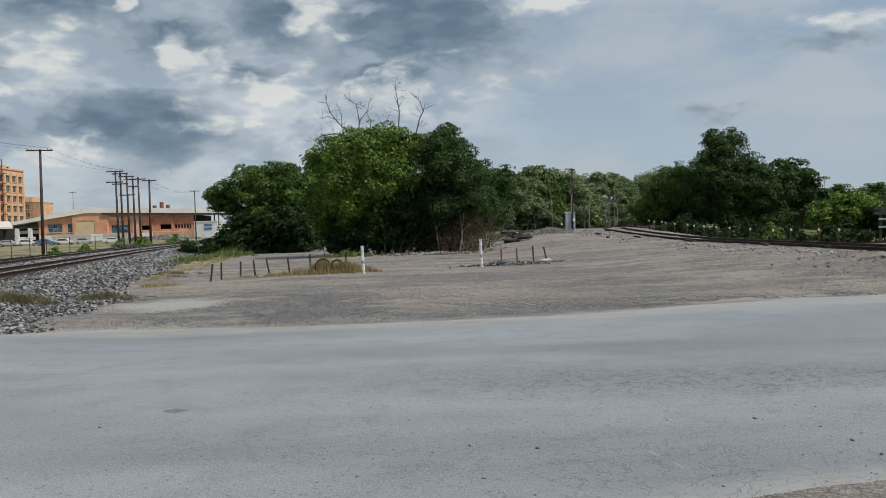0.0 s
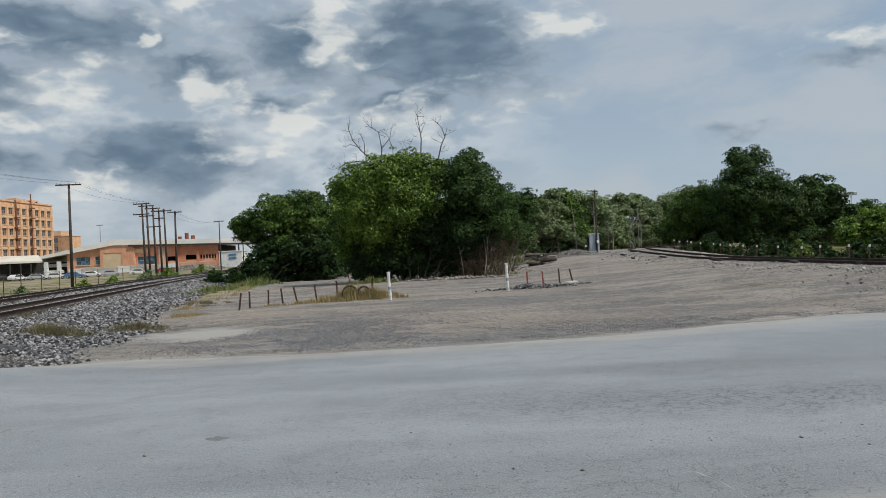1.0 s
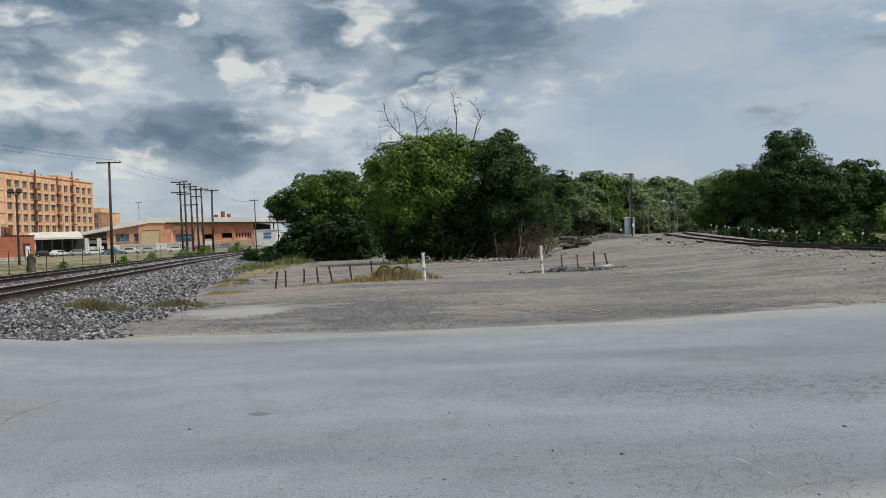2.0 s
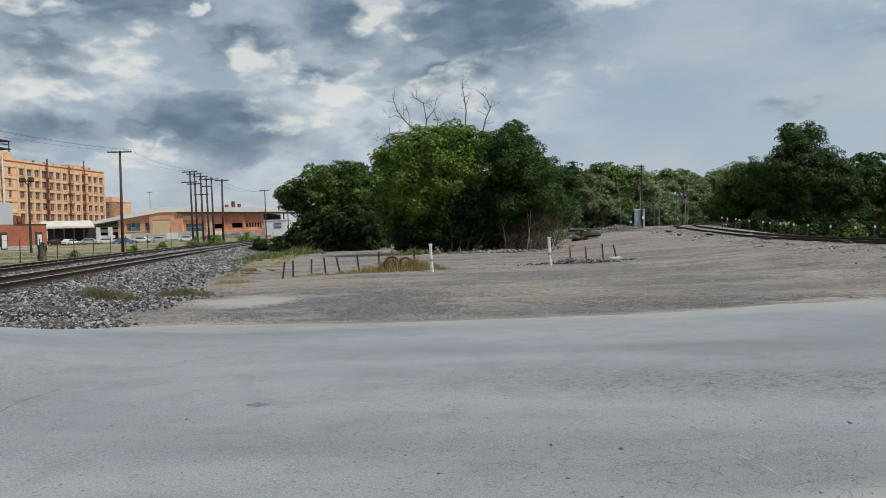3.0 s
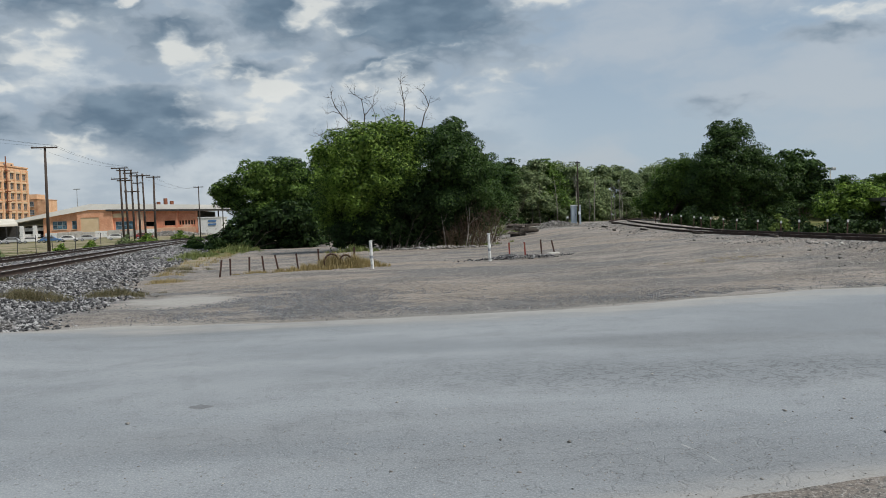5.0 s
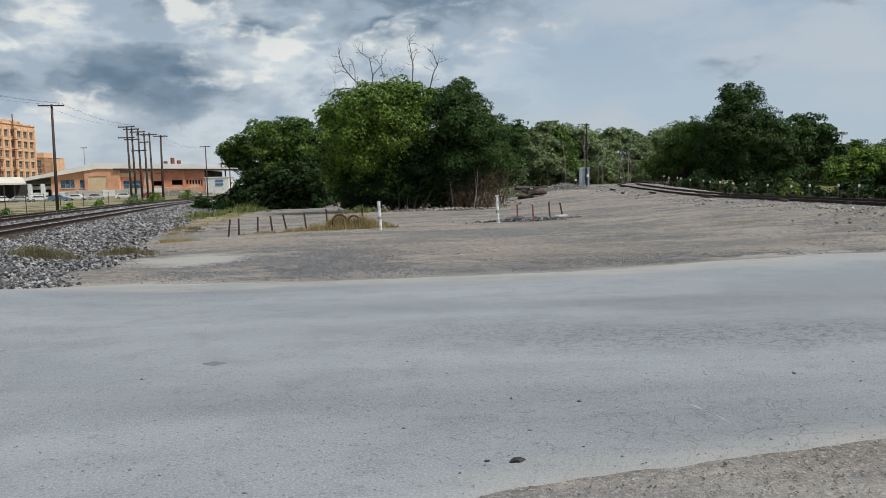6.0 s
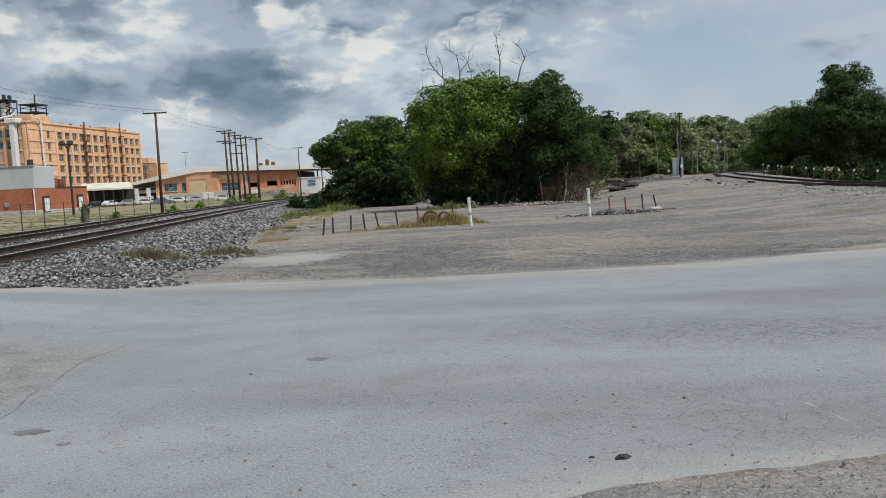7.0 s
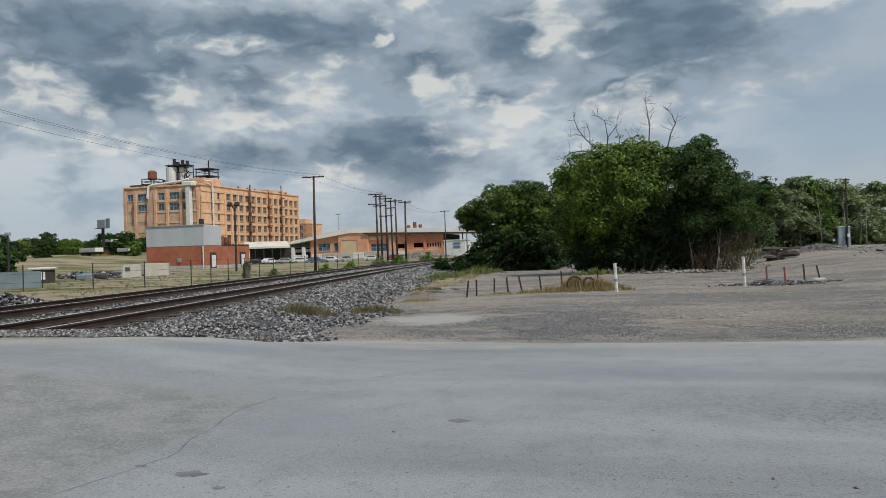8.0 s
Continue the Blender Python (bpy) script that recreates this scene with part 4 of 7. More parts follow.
# the clump in the middle of the lot
tree(-1.6, 48.5, px_blobs([(-28, 95, 40), (-58, 82, 30), (4, 108, 28), (22, 112, 26), (-62, 50, 33), (-20, 52, 46), (-76, 88, 18), (-72, 20, 26), (16, 62, 40), (-40, 18, 36), (-8, 105, 22), (-48, 100, 22), (36, 96, 26), (30, 76, 28), (52, 108, 14)], 48, (-1.6, 48.5), 1),
     58000, 0.135, 11, LEAF_A, "broad mulberry-like tree with fresh green leaves at the lot's edge", 3, 0.16)
tree(3.6, 48.0, px_blobs([(86, 112, 23), (80, 78, 38), (104, 86, 30), (112, 56, 34), (68, 42, 48), (36, 44, 40), (126, 30, 30), (92, 120, 12), (76, 98, 26), (120, 74, 22)], 48, (3.6, 48.0), 2),
     56000, 0.13, 12, LEAF_B, "dense dark green tree with a tangled crown", 3, 0.17)
# undergrowth in the darkened leaf colour, which paints the shade below the crowns
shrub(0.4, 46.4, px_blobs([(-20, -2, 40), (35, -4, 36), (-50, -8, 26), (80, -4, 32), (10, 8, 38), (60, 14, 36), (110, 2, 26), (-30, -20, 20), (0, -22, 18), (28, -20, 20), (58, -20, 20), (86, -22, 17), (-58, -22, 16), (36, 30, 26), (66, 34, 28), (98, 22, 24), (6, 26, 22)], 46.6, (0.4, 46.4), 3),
      42000, 0.14, 13, LEAF_SHADED, "dark undergrowth below the trees")
# the lower trees towards the left tracks
tree(-9.6, 62, px_blobs([(-190, 42, 24), (-160, 56, 28), (-128, 54, 33), (-150, 18, 34), (-122, 14, 40), (-205, 46, 12), (-200, 34, 12), (-145, 66, 18)], 62, (-9.6, 62), 4),
     38000, 0.165, 14, LEAF_M, "low spreading green tree beside the railway", 2, 0.17)
tree(-6.8, 66, px_blobs([(-100, 52, 30), (-86, 20, 38), (-110, 68, 18), (-124, 74, 15), (-70, 44, 28), (-96, -4, 30)], 66, (-6.8, 66), 5),
     26000, 0.18, 15, LEAF_B, "dark green tree with a rounded crown", 2, 0.17)
# added low masses whose dark leaf colour stands for shade under the trees
shrub(-11.5, 59, px_blobs([(-196, -15, 18), (-214, -20, 13), (-172, -8, 28), (-152, -16, 22), (-140, 2, 26), (-180, -24, 14), (-120, -20, 18), (-100, -16, 22), (-160, 6, 22), (-130, 8, 24), (-104, 10, 24)], 59, (-11.5, 59), 6), 16000, 0.24, 16, LEAF_SHADED, "dark shrubs crowding the end of the rails")
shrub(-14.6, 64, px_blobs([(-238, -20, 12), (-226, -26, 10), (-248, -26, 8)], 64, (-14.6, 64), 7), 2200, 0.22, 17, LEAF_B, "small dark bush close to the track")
# the same darkened leaves paint the gloom behind the clump
tree(-5.0, 80, px_blobs([(-95, 20, 34), (-60, 30, 36), (-30, 30, 34), (-80, 0, 30), (-50, -4, 30), (-120, 10, 30), (0, 20, 34)], 80, (-5.0, 80), 8), 14000, 0.34, 18, LEAF_SHADED, "shaded dark tree behind the clump", 3, 0.2)


def dead_branches():
    t = thing("dead_tree", pose(0.6, 49.5, float(land(0.6, 49.5)) - 0.05), "bare dead tree whose grey branches rise above the leaves", "tree", "trees")
    g = np.random.default_rng(5)
    part("trunk", bm_tube([(0, 0, 0), (0.1, 0.1, 3), (-0.1, 0, 5.2), (0.3, 0, 7.2)], [0.17, 0.14, 0.1, 0.06], 8), DARK_TWIG, t)

    def at(s, u):
        return Vector((s * 0.0495 - 0.6, 0, 1.5 + u * 0.0495))

    def lines(rows):
        bm = bmesh.new()
        for pts, r in rows:
            p = [at(*q) + Vector((0, g.normal(0, 0.15), 0)) for q in pts]
            n = len(p)
            add_tube(bm, p, [r * (1 - 0.7 * i / (n - 1)) for i in range(n)], 5)
            for q0, q1 in zip(p[1:], p[2:] + p[-1:]):
                for _ in range(3):
                    d = Vector((g.normal(0, 0.8), g.normal(0, 0.8), abs(g.normal(0.4, 0.5))))
                    limb(bm, q0.lerp(q1, g.uniform(0, 1)), d, g.uniform(0.2, 0.7), r * 0.30, 1, g, 0.4, 3)
        return bm
    part("branch", lines([([(-16, 92), (-23, 112), (-33, 124), (-47, 138), (-57, 152), (-61, 165)], 0.06), ([(-42, 131), (-42, 147), (-47, 160)], 0.03),
                          ([(-30, 118), (-51, 124), (-67, 122), (-77, 116)], 0.045), ([(-50, 142), (-60, 146), (-66, 142)], 0.025)]), DARK_TWIG, t)
    part("branch", lines([([(-18, 96), (-22, 116), (-20, 139), (-23, 159), (-34, 167)], 0.05), ([(-20, 138), (-9, 152), (-7, 164)], 0.03), ([(-5, 104), (-6, 139), (-11, 153)], 0.035)]), DARK_TWIG, t)
    part("branch", lines([([(6, 104), (8, 121), (11, 135), (18, 145)], 0.032), ([(11, 133), (5, 142)], 0.025)]), DARK_TWIG, t)
    part("branch", lines([([(27, 100), (29, 121), (31, 150), (29, 166), (27, 181)], 0.055), ([(30, 154), (35, 166)], 0.03), ([(30, 159), (26, 168)], 0.025)]), DARK_TWIG, t)
    part("branch", lines([([(46, 98), (51, 119), (56, 139), (62, 151), (58, 162), (53, 170)], 0.05), ([(61, 149), (64, 159)], 0.03)]), DARK_TWIG, t)
    bm = bmesh.new()
    for _ in range(9):
        p = Vector((-2.0 + g.normal(0, 0.5), -3.4 + g.normal(0, 0.2), 5.9 + g.normal(0, 0.25)))
        limb(bm, p, Vector((g.normal(0.3, 0.8), -0.25, abs(g.normal(0.25, 0.3)))), g.uniform(0.5, 1.1), 0.02, 1, g, 0.4, 4)
    add_tube(bm, [(-0.1, 0, 5.0), (-1.0, -2.0, 5.6), (-2.0, -3.4, 5.9)], [0.06, 0.045, 0.03], 5)
    part("bare_branch", bm, DEAD_WOOD, t, "pale bare twigs hanging out of the leaves")


dead_branches()


def bleached_stems():
    for s, u0, u1, lean, d in ((108, 0, 44, -5, 46.4), (78, -24, 22, -8, 46.2), (104, -20, 16, 6, 46.0)):
        k = d / 1000
        x = s * k
        z = float(land(x, d))
        t = thing("snag", pose(x, d, z), "bleached dead stem standing in the undergrowth", "dead wood", "snags")
        b, e = Vector((0, 0, 0)), Vector((lean * k, 0, 1.6 + u1 * k - z))
        bm = bmesh.new()
        add_tube(bm, [b, b.lerp(e, 0.5) + Vector((0.05, 0, 0)), e], [0.035, 0.028, 0.012], 5)
        limb(bm, b.lerp(e, 0.55), Vector((0.8, -0.3, 0.8)), 0.6, 0.02, 1, np.random.default_rng(int(s)), 0.3, 4)
        part("stem", bm, DEAD_WOOD, t)


bleached_stems()


def dead_bush(x, y, h, w, seed, n=26):
    t = thing("dead_bush", pose(x, y, float(land(x, y)) - 0.02), "brown dead bush of fine bare twigs beside the tree", "bush", "dead bushes")
    g = np.random.default_rng(seed)
    bm = bmesh.new()
    for _ in range(n):
        p = Vector((g.normal(0, w * 0.25), g.normal(0, 0.3), 0))
        limb(bm, p, Vector((g.normal(0, 0.25), g.normal(0, 0.2), 1.0)), h * g.uniform(0.5, 1.0), 0.022, 1, g, 0.22, 4)
    part("brushwood", bm, BROWN_TWIG, t)
    q = np.stack([g.normal(0, w * 0.35, 700), g.normal(0, 0.35, 700), g.uniform(0.1, h * 0.8, 700)], 1)
    v, f = leaf_cloud(q, np.full(700, 0.09), seed + 2)
    part("dry_foliage", raw_mesh("dry_foliage", v, f, DRY_LEAF), DRY_LEAF, t)


dead_bush(4.9, 46.3, 2.5, 1.2, 3)
dead_bush(5.7, 47.0, 2.0, 0.9, 4, 14)
dead_bush(3.8, 46.0, 1.3, 0.9, 6, 12)
dead_bush(6.9, 50.0, 3.0, 1.5, 8, 16)


def pale_stems():
    g = np.random.default_rng(77)
    for i in range(20):
        x = 11.5 + i * 1.2 + g.normal(0, 0.6)
        y = 85.0 + g.uniform(-3, 7)
        h = g.uniform(3.5, 6.0)
        t = thing("snag", pose(x, y, float(land(x, y)) - 0.05), "thin pale bare stem at the edge of the woods", "dead wood", "pale stems")
        bm = bmesh.new()
        e = Vector((g.normal(0, 0.12), 0, h))
        add_tube(bm, [Vector((0, 0, 0)), e * 0.5 + Vector((g.normal(0, 0.1), 0, 0)), e], [0.05, 0.04, 0.014], 5)
        for _ in range(3):
            limb(bm, e * g.uniform(0.5, 0.9), Vector((g.normal(0, 0.6), 0, 0.9)), h * 0.25, 0.014, 0, g, 0.25, 4)
        part("stem", bm, DARK_TWIG if i % 2 else DEAD_WOOD, t)


pale_stems()


# woods behind, built from three kinds and set out with turns and sizes of their own
def wood_tree(seed, mat, h, w, n, leaf, label, x, y, slim=False):
    g = np.random.default_rng(seed)
    bl = []
    for i in range(9):
        u = (i + 0.8) / 9.6 + g.normal(0, 0.03)
        r = w * (0.34 if not slim else 0.26) * (1.15 - abs(u - 0.55))
        bl.append((g.normal(0, w * 0.24), g.normal(0, w * 0.24), h * u, r))
    bl.append((0, 0, h * 0.93, w * 0.17))
    return tree(x, y, bl, n, leaf, seed, mat, label, 2, 0.11, "woods")


def woods():
    kinds = [wood_tree(31, LEAF_C, 9.0, 5.0, 9500, 0.26, "grey-green tree in the woods with thin pale stems", 15.0, 98, True),
             wood_tree(32, LEAF_M, 9.2, 6.0, 11000, 0.26, "mid-green tree in the woods behind the lot", 19.5, 92),
             wood_tree(33, LEAF_C, 8.6, 6.0, 11000, 0.27, "leafy grey-green tree in the woods", 25.0, 104),
             wood_tree(34, LEAF_B, 9.2, 6.0, 11000, 0.26, "dark green tree at the near edge of the woods", 9.5, 84)]
    g = random.Random(3)
    row = [(11.5, 90, 1, 0.95), (14.5, 101, 0, 0.98), (17.5, 88, 1, 1.05), (21.5, 100, 0, 1.02), (23.5, 94, 2, 1.0), (28.5, 100, 0, 0.98), (27.5, 108, 2, 1.12), (31.5, 103, 2, 0.95),
           (34.5, 108, 0, 0.98), (37.0, 104, 2, 0.9), (40.5, 112, 0, 0.95), (44.5, 110, 1, 0.95), (33.0, 116, 1, 1.1), (12.0, 108, 2, 1.1), (6.0, 98, 1, 1.05), (0.0, 102, 1, 1.0),
           (-8.0, 100, 1, 1.0), (-15.0, 100, 1, 0.9), (49, 112, 2, 0.95), (54, 104, 1, 0.9), (58, 112, 2, 0.95), (63, 106, 2, 0.85), (66, 98, 1, 0.85), (70, 108, 2, 0.95), (74, 96, 0, 0.9), (78, 104, 1, 0.95),
           (82, 94, 2, 0.95), (86, 102, 1, 1.0), (90, 92, 2, 1.0), (97, 98, 1, 1.0), (104, 92, 2, 1.05), (112, 98, 1, 1.0), (8.2, 76, 1, 0.78), (11.5, 80, 0, 0.8), (14.5, 84, 1, 0.82)]
    row += [(56, 92, 2, 0.8), (60, 98, 1, 0.85), (64, 90, 2, 0.8), (71, 94, 1, 0.8), (77, 90, 2, 0.8), (84, 88, 1, 0.85), (92, 86, 2, 0.85), (52, 96, 1, 0.8), (48, 100, 2, 0.85), (29, 112, 1, 0.9), (31, 122, 2, 1.1), (35.5, 124, 1, 1.15), (39, 120, 1, 1.05), (25, 116, 1, 1.1), (20, 112, 1, 1.05), (16, 110, 2, 1.1), (43, 124, 2, 1.15), (47, 120, 1, 1.0), (52, 122, 2, 1.1), (57, 120, 1, 1.05)]
    for x, y in ((10.5, 84), (13.5, 88), (16.5, 91), (19.5, 87), (22, 91), (25, 95), (28, 95), (31, 98), (34, 100), (37, 98), (40, 104), (43, 106), (46, 104), (8, 72), (50, 100), (56, 98), (62, 96), (68, 90), (74, 88)):
        row.append((x, y, g.choice((0, 2, 2, 1)), g.uniform(0.36, 0.5)))
    row += [(12.6, 84, 3, 0.85), (13.6, 90, 3, 0.95)]
    for x, y, i, s in row:
        if x < 0.155 * y:
            i = 3
        elif i == 1 and x < 0.36 * y:
            i = g.choice((0, 0, 2))
        c = copy_thing(kinds[i], pose(x, y, float(land(x, y)) - 0.05, 0, 0, g.uniform(0, 360)))
        c.scale = (s * g.uniform(0.85, 1.15), s * g.uniform(0.85, 1.15), s * g.uniform(0.74, 0.86) * (0.74 if x > 0.5 * y else 1.0))

    for ob in kinds:
        ob.scale = (1.0, 1.0, 0.8)


woods()
# the dark trees past the curved track
tree(34.5, 74, px_blobs([(453, 90, 30), (448, 56, 38), (489, 54, 32), (516, 36, 30), (476, 28, 52), (440, 104, 16), (468, 104, 17), (420, 36, 30), (484, 66, 24), (516, 14, 34), (432, 74, 20), (446, 20, 44)], 74, (34.5, 74), 21),
     70000, 0.18, 21, LEAF_B, "large dark green tree with a peaked crown", 4, 0.22)
tree(29.0, 78, px_blobs([(376, 36, 29), (398, 52, 27), (366, 20, 26), (410, 22, 42), (414, 50, 24), (350, 10, 22), (388, 2, 34)], 78, (29.0, 78), 22),
     42000, 0.18, 22, LEAF_M, "green rounded tree beside the curved track", 3, 0.18)
tree(42.5, 76, px_blobs([(546, 58, 25), (545, 28, 32), (566, 44, 22), (556, 10, 30), (580, 20, 24)], 76, (42.5, 76), 23), 13000, 0.29, 23, LEAF_B, "dark green tree at the end of a row", 2, 0.16)
shrub(37.5, 60, px_blobs([(625, 12, 28), (590, 2, 22), (655, 6, 24), (610, -8, 24), (640, -10, 26)], 60, (37.5, 60), 24), 9000, 0.22, 24, LEAF_A, "rounded green bush behind the curved track")
# bushes past the track; their leaf colour is darkened to give the hollow's shade
for i, (x, y, h) in enumerate(((24.5, 44, 1.5), (26, 50, 1.8), (27.5, 56, 1.9), (29.5, 61, 2.0), (33, 63, 2.2), (35, 56, 1.9), (31, 52, 1.7), (40, 60, 2.2), (44, 62, 2.0), (27.0, 67, 2.2), (24.5, 62, 1.8), (31.5, 68, 2.4), (43, 68, 2.2), (48, 70, 2.4), (54, 68, 2.4), (60, 68, 2.4), (47, 64, 2.0), (66, 66, 2.4), (41.5, 61.5, 1.6), (45, 61, 1.7), (49, 60.3, 1.7), (53, 59.5, 1.7), (57, 58.5, 1.7))):
    shrub(x, y, [(0, 0, h * 0.5, h * 0.42), (h * 0.6, 0, h * 0.4, h * 0.38), (-h * 0.6, 0.2, h * 0.4, h * 0.38), (0.2, 0, h * 0.85, h * 0.26), (h, 0.3, h * 0.3, h * 0.3), (-h, 0, h * 0.3, h * 0.3)], 1500, 0.2, 140 + i, LEAF_SHADED, "dark low bush in the hollow past the track")
shrub(19.9, 38.2, [(0, 0, 0.45, 0.28), (-0.3, 0, 0.3, 0.22), (0.25, 0.1, 0.65, 0.22), (0.45, 0, 0.3, 0.2), (-0.05, 0, 0.85, 0.13)], 420, 0.14, 25, LEAF_Y, "yellow-green sapling beside the rails", "sapling", "")
# far trees across the fields
def far_trees():
    kinds = []
    for i, (x, y, s, mat) in enumerate(((-152, 165, 1.0, LEAF_B), (-197, 224, 0.85, LEAF_A), (-190, 236, 0.8, LEAF_B))):
        h = 7.0 * s
        kinds.append(tree(x, y, [(0, 0, h * 0.60, h * 0.36), (-h * 0.3, 0, h * 0.42, h * 0.30), (h * 0.32, 0, h * 0.45, h * 0.30), (0, 0, h * 0.25, h * 0.28), (h * 0.1, 0, h * 0.78, h * 0.2), (-h * 0.35, 0, h * 0.18, h * 0.2), (h * 0.35, 0, h * 0.18, h * 0.2)],
                          3600, 0.5, 60 + i, mat, "rounded green tree far across the field", 1, 0.2, "far trees"))
    g = random.Random(21)
    for az in np.arange(-47, -33.5, 0.62):
        d = g.uniform(255, 330)
        x, y = d * math.sin(radians(az)), d * math.cos(radians(az))
        q = g.uniform(0.75, 1.15)
        c = copy_thing(kinds[g.randrange(3)], pose(x, y, float(land(x, y)) - 0.3, 0, 0, g.uniform(0, 360)))
        c.scale = (q * 1.25, q * 1.25, q)
    for x, y, q in ((-185, 222, 1.15), (-178, 226, 0.9), (-168, 188, 0.9), (-127, 139, 1.1)):
        c = copy_thing(kinds[g.randrange(3)], pose(x, y, float(land(x, y)) - 0.2, 0, 0, g.uniform(0, 360)))
        c.scale = (q, q, q)


far_trees()
for i, (x, y, h) in enumerate([(-29.5, 62, 1.0), (-30, 75, 1.2), (-30.5, 84, 1.3), (-32, 100, 1.8), (-31, 104, 1.6), (-31.8, 108, 1.9), (-33, 113, 1.8), (-30, 118, 2.0)]):
    shrub(x, y, [(0, 0, h * 0.45, h * 0.38), (h * 0.45, 0, h * 0.3, h * 0.3), (-h * 0.4, 0.1, h * 0.3, h * 0.3), (0.1, 0, h * 0.75, h * 0.22)], 700, 0.2, 80 + i, LEAF_A if i % 3 else LEAF_C, "small green bush along the fence line")

scatter_ballast()
scatter_gravel()


def grasses():
    g = np.random.default_rng(9)

    def clump(cx, cy, sx, sy, n, tall=1.0):
        out = []
        for _ in range(n):
            u, v = g.normal(0, 1), g.normal(0, 1)
            out.append((cx + u * sx, cy + v * sy, tall * g.uniform(0.5, 1.1) * (0.35 + 0.8 * math.exp(-(u * u + v * v) / 1.6))))
        return out
    a = clump(-2.0, 28.6, 0.42, 0.2, 60, 0.95) + clump(-1.15, 28.6, 0.36, 0.2, 60, 0.9) + clump(-3.1, 28.7, 0.5, 0.16, 22, 0.5) + clump(-4.4, 28.5, 0.6, 0.15, 14, 0.28) + clump(-0.6, 28.8, 0.3, 0.2, 16, 0.5)
    tagged(new("dry_grass", tuft_mesh("dry_grass", a, 0.64, 48, 1, STRAW, width=0.008)), "straw-coloured dry grass round the stakes", "grass", kind="stuff")
    b = [(float(near_track_x(34 + i * 0.11)) + 4.9 + g.uniform(0, 2.2), 34 + i * 0.11, g.uniform(0.2, 0.7)) for i in range(0, 230, 4)]
    tagged(new("verge_grass", tuft_mesh("verge_grass", b, 0.26, 20, 2, STRAW, width=0.010)), "dry yellow grass on the verge below the track", "grass", kind="stuff")
    c = clump(-8.35, 19.0, 0.55, 0.45, 60, 0.9) + clump(-7.2, 20.7, 0.45, 0.5, 46, 0.85) + clump(-11.6, 24.6, 0.4, 0.2, 18, 0.6)  + clump(-6.5, 20.4, 0.3, 0.2, 12, 0.5) + clump(-8.6, 33, 0.6, 1.2, 22, 0.8)
    tagged(new("ballast_weeds", tuft_mesh("ballast_weeds", c, 0.30, 60, 3, WEED, lean=1.1, width=0.0045)), "sparse brown-green weeds growing in the ballast", "weeds", kind="stuff")
    f = clump(-7.2, 25.8, 0.35, 0.5, 26, 0.6) + clump(-8.2, 30, 0.3, 0.6, 12, 0.6)
    tagged(new("straw_grass", tuft_mesh("straw_grass", f, 0.30, 34, 6, STRAW, width=0.006)), "pale dry grass at the foot of the ballast", "grass", kind="stuff")
    h = clump(10.4, 22.6, 1.4, 0.35, 70, 0.5) + clump(12.6, 24.0, 1.2, 0.3, 40, 0.5)
    tagged(new("stubble", tuft_mesh("stubble", h, 0.09, 14, 7, STRAW, lean=1.2, width=0.006)), "thin dry yellow stubble on the gravel", "grass", kind="stuff")
    d = clump(-11.4, 47, 0.5, 3.0, 60, 0.9) + clump(-10.6, 56, 0.9, 2.0, 60, 1.2) + clump(-1.8, 45, 0.8, 0.5, 40, 0.8) + clump(4.6, 47.5, 1.2, 0.4, 50, 0.8) + clump(8.2, 58, 1.4, 0.8, 90, 1.8)
    tagged(new("weeds", tuft_mesh("weeds", d, 0.5, 22, 4, GREEN_WEED, lean=0.7, width=0.018)), "pale weeds at the foot of the trees", "weeds", kind="stuff")
    e = [(-24 - g.uniform(0, 1) ** 1.6 * 60, 36 + g.uniform(0, 1) * 60, g.uniform(0.5, 1.2)) for _ in range(900)]
    e = [q for q in e if q[0] < float(near_track_x(q[1])) - 9.5]
    tagged(new("field_grass", tuft_mesh("field_grass", e, 0.20, 12, 5, WEED, lean=0.9, width=0.012)), "rough green and straw grass of the field", "grass", kind="stuff")


grasses()


# ------------------------------------------------------------------ stakes, posts and debris on the lot
def stakes():
    for x, y, h, lean, red in ((-5.75, 26.6, 0.52, 8, 0), (-5.5, 27.2, 0.52, 1, 0), (-4.95, 27.8, 0.52, 2, 0), (-4.45, 28.0, 0.53, -5, 0), (-3.95, 28.2, 0.54, -11, 0), (-3.3, 28.7, 0.52, -6, 0), (-2.5, 28.3, 0.62, -1, 0), (-1.22, 28.6, 0.62, 1, 0),
                               (5.15, 32.4, 0.52, -2, 1), (5.85, 32.6, 0.50, -3, 1), (6.55, 32.6, 0.56, -3, 0), (7.2, 33.0, 0.50, -12, 0)):
        x, y = (x * 1.005, y * 1.03) if x < 0 else (x * 0.985, y * 0.985)
        t = thing("stake", pose(x, y, float(land(x, y)) - 0.05, 0, lean, 0), "short red-painted steel stake in the gravel" if red else "short brown steel stake in the ground", "stake", "row of stakes")
        h *= 1.25
        bm = bm_box((0, 0, h / 2), (0.062, 0.014, h))
        add_box(bm, (0, 0.022, h / 2), (0.012, 0.04, h))
        add_box(bm, (0, -0.003, h - 0.01), (0.068, 0.02, 0.03))
        part("bar", bm, RED_PAINT if red else BROWN_STEEL, t)
        if red:
            part("band", bm_box((0, -0.009, h - 0.12), (0.066, 0.006, 0.1)), RUST, t, "rusty worn band")


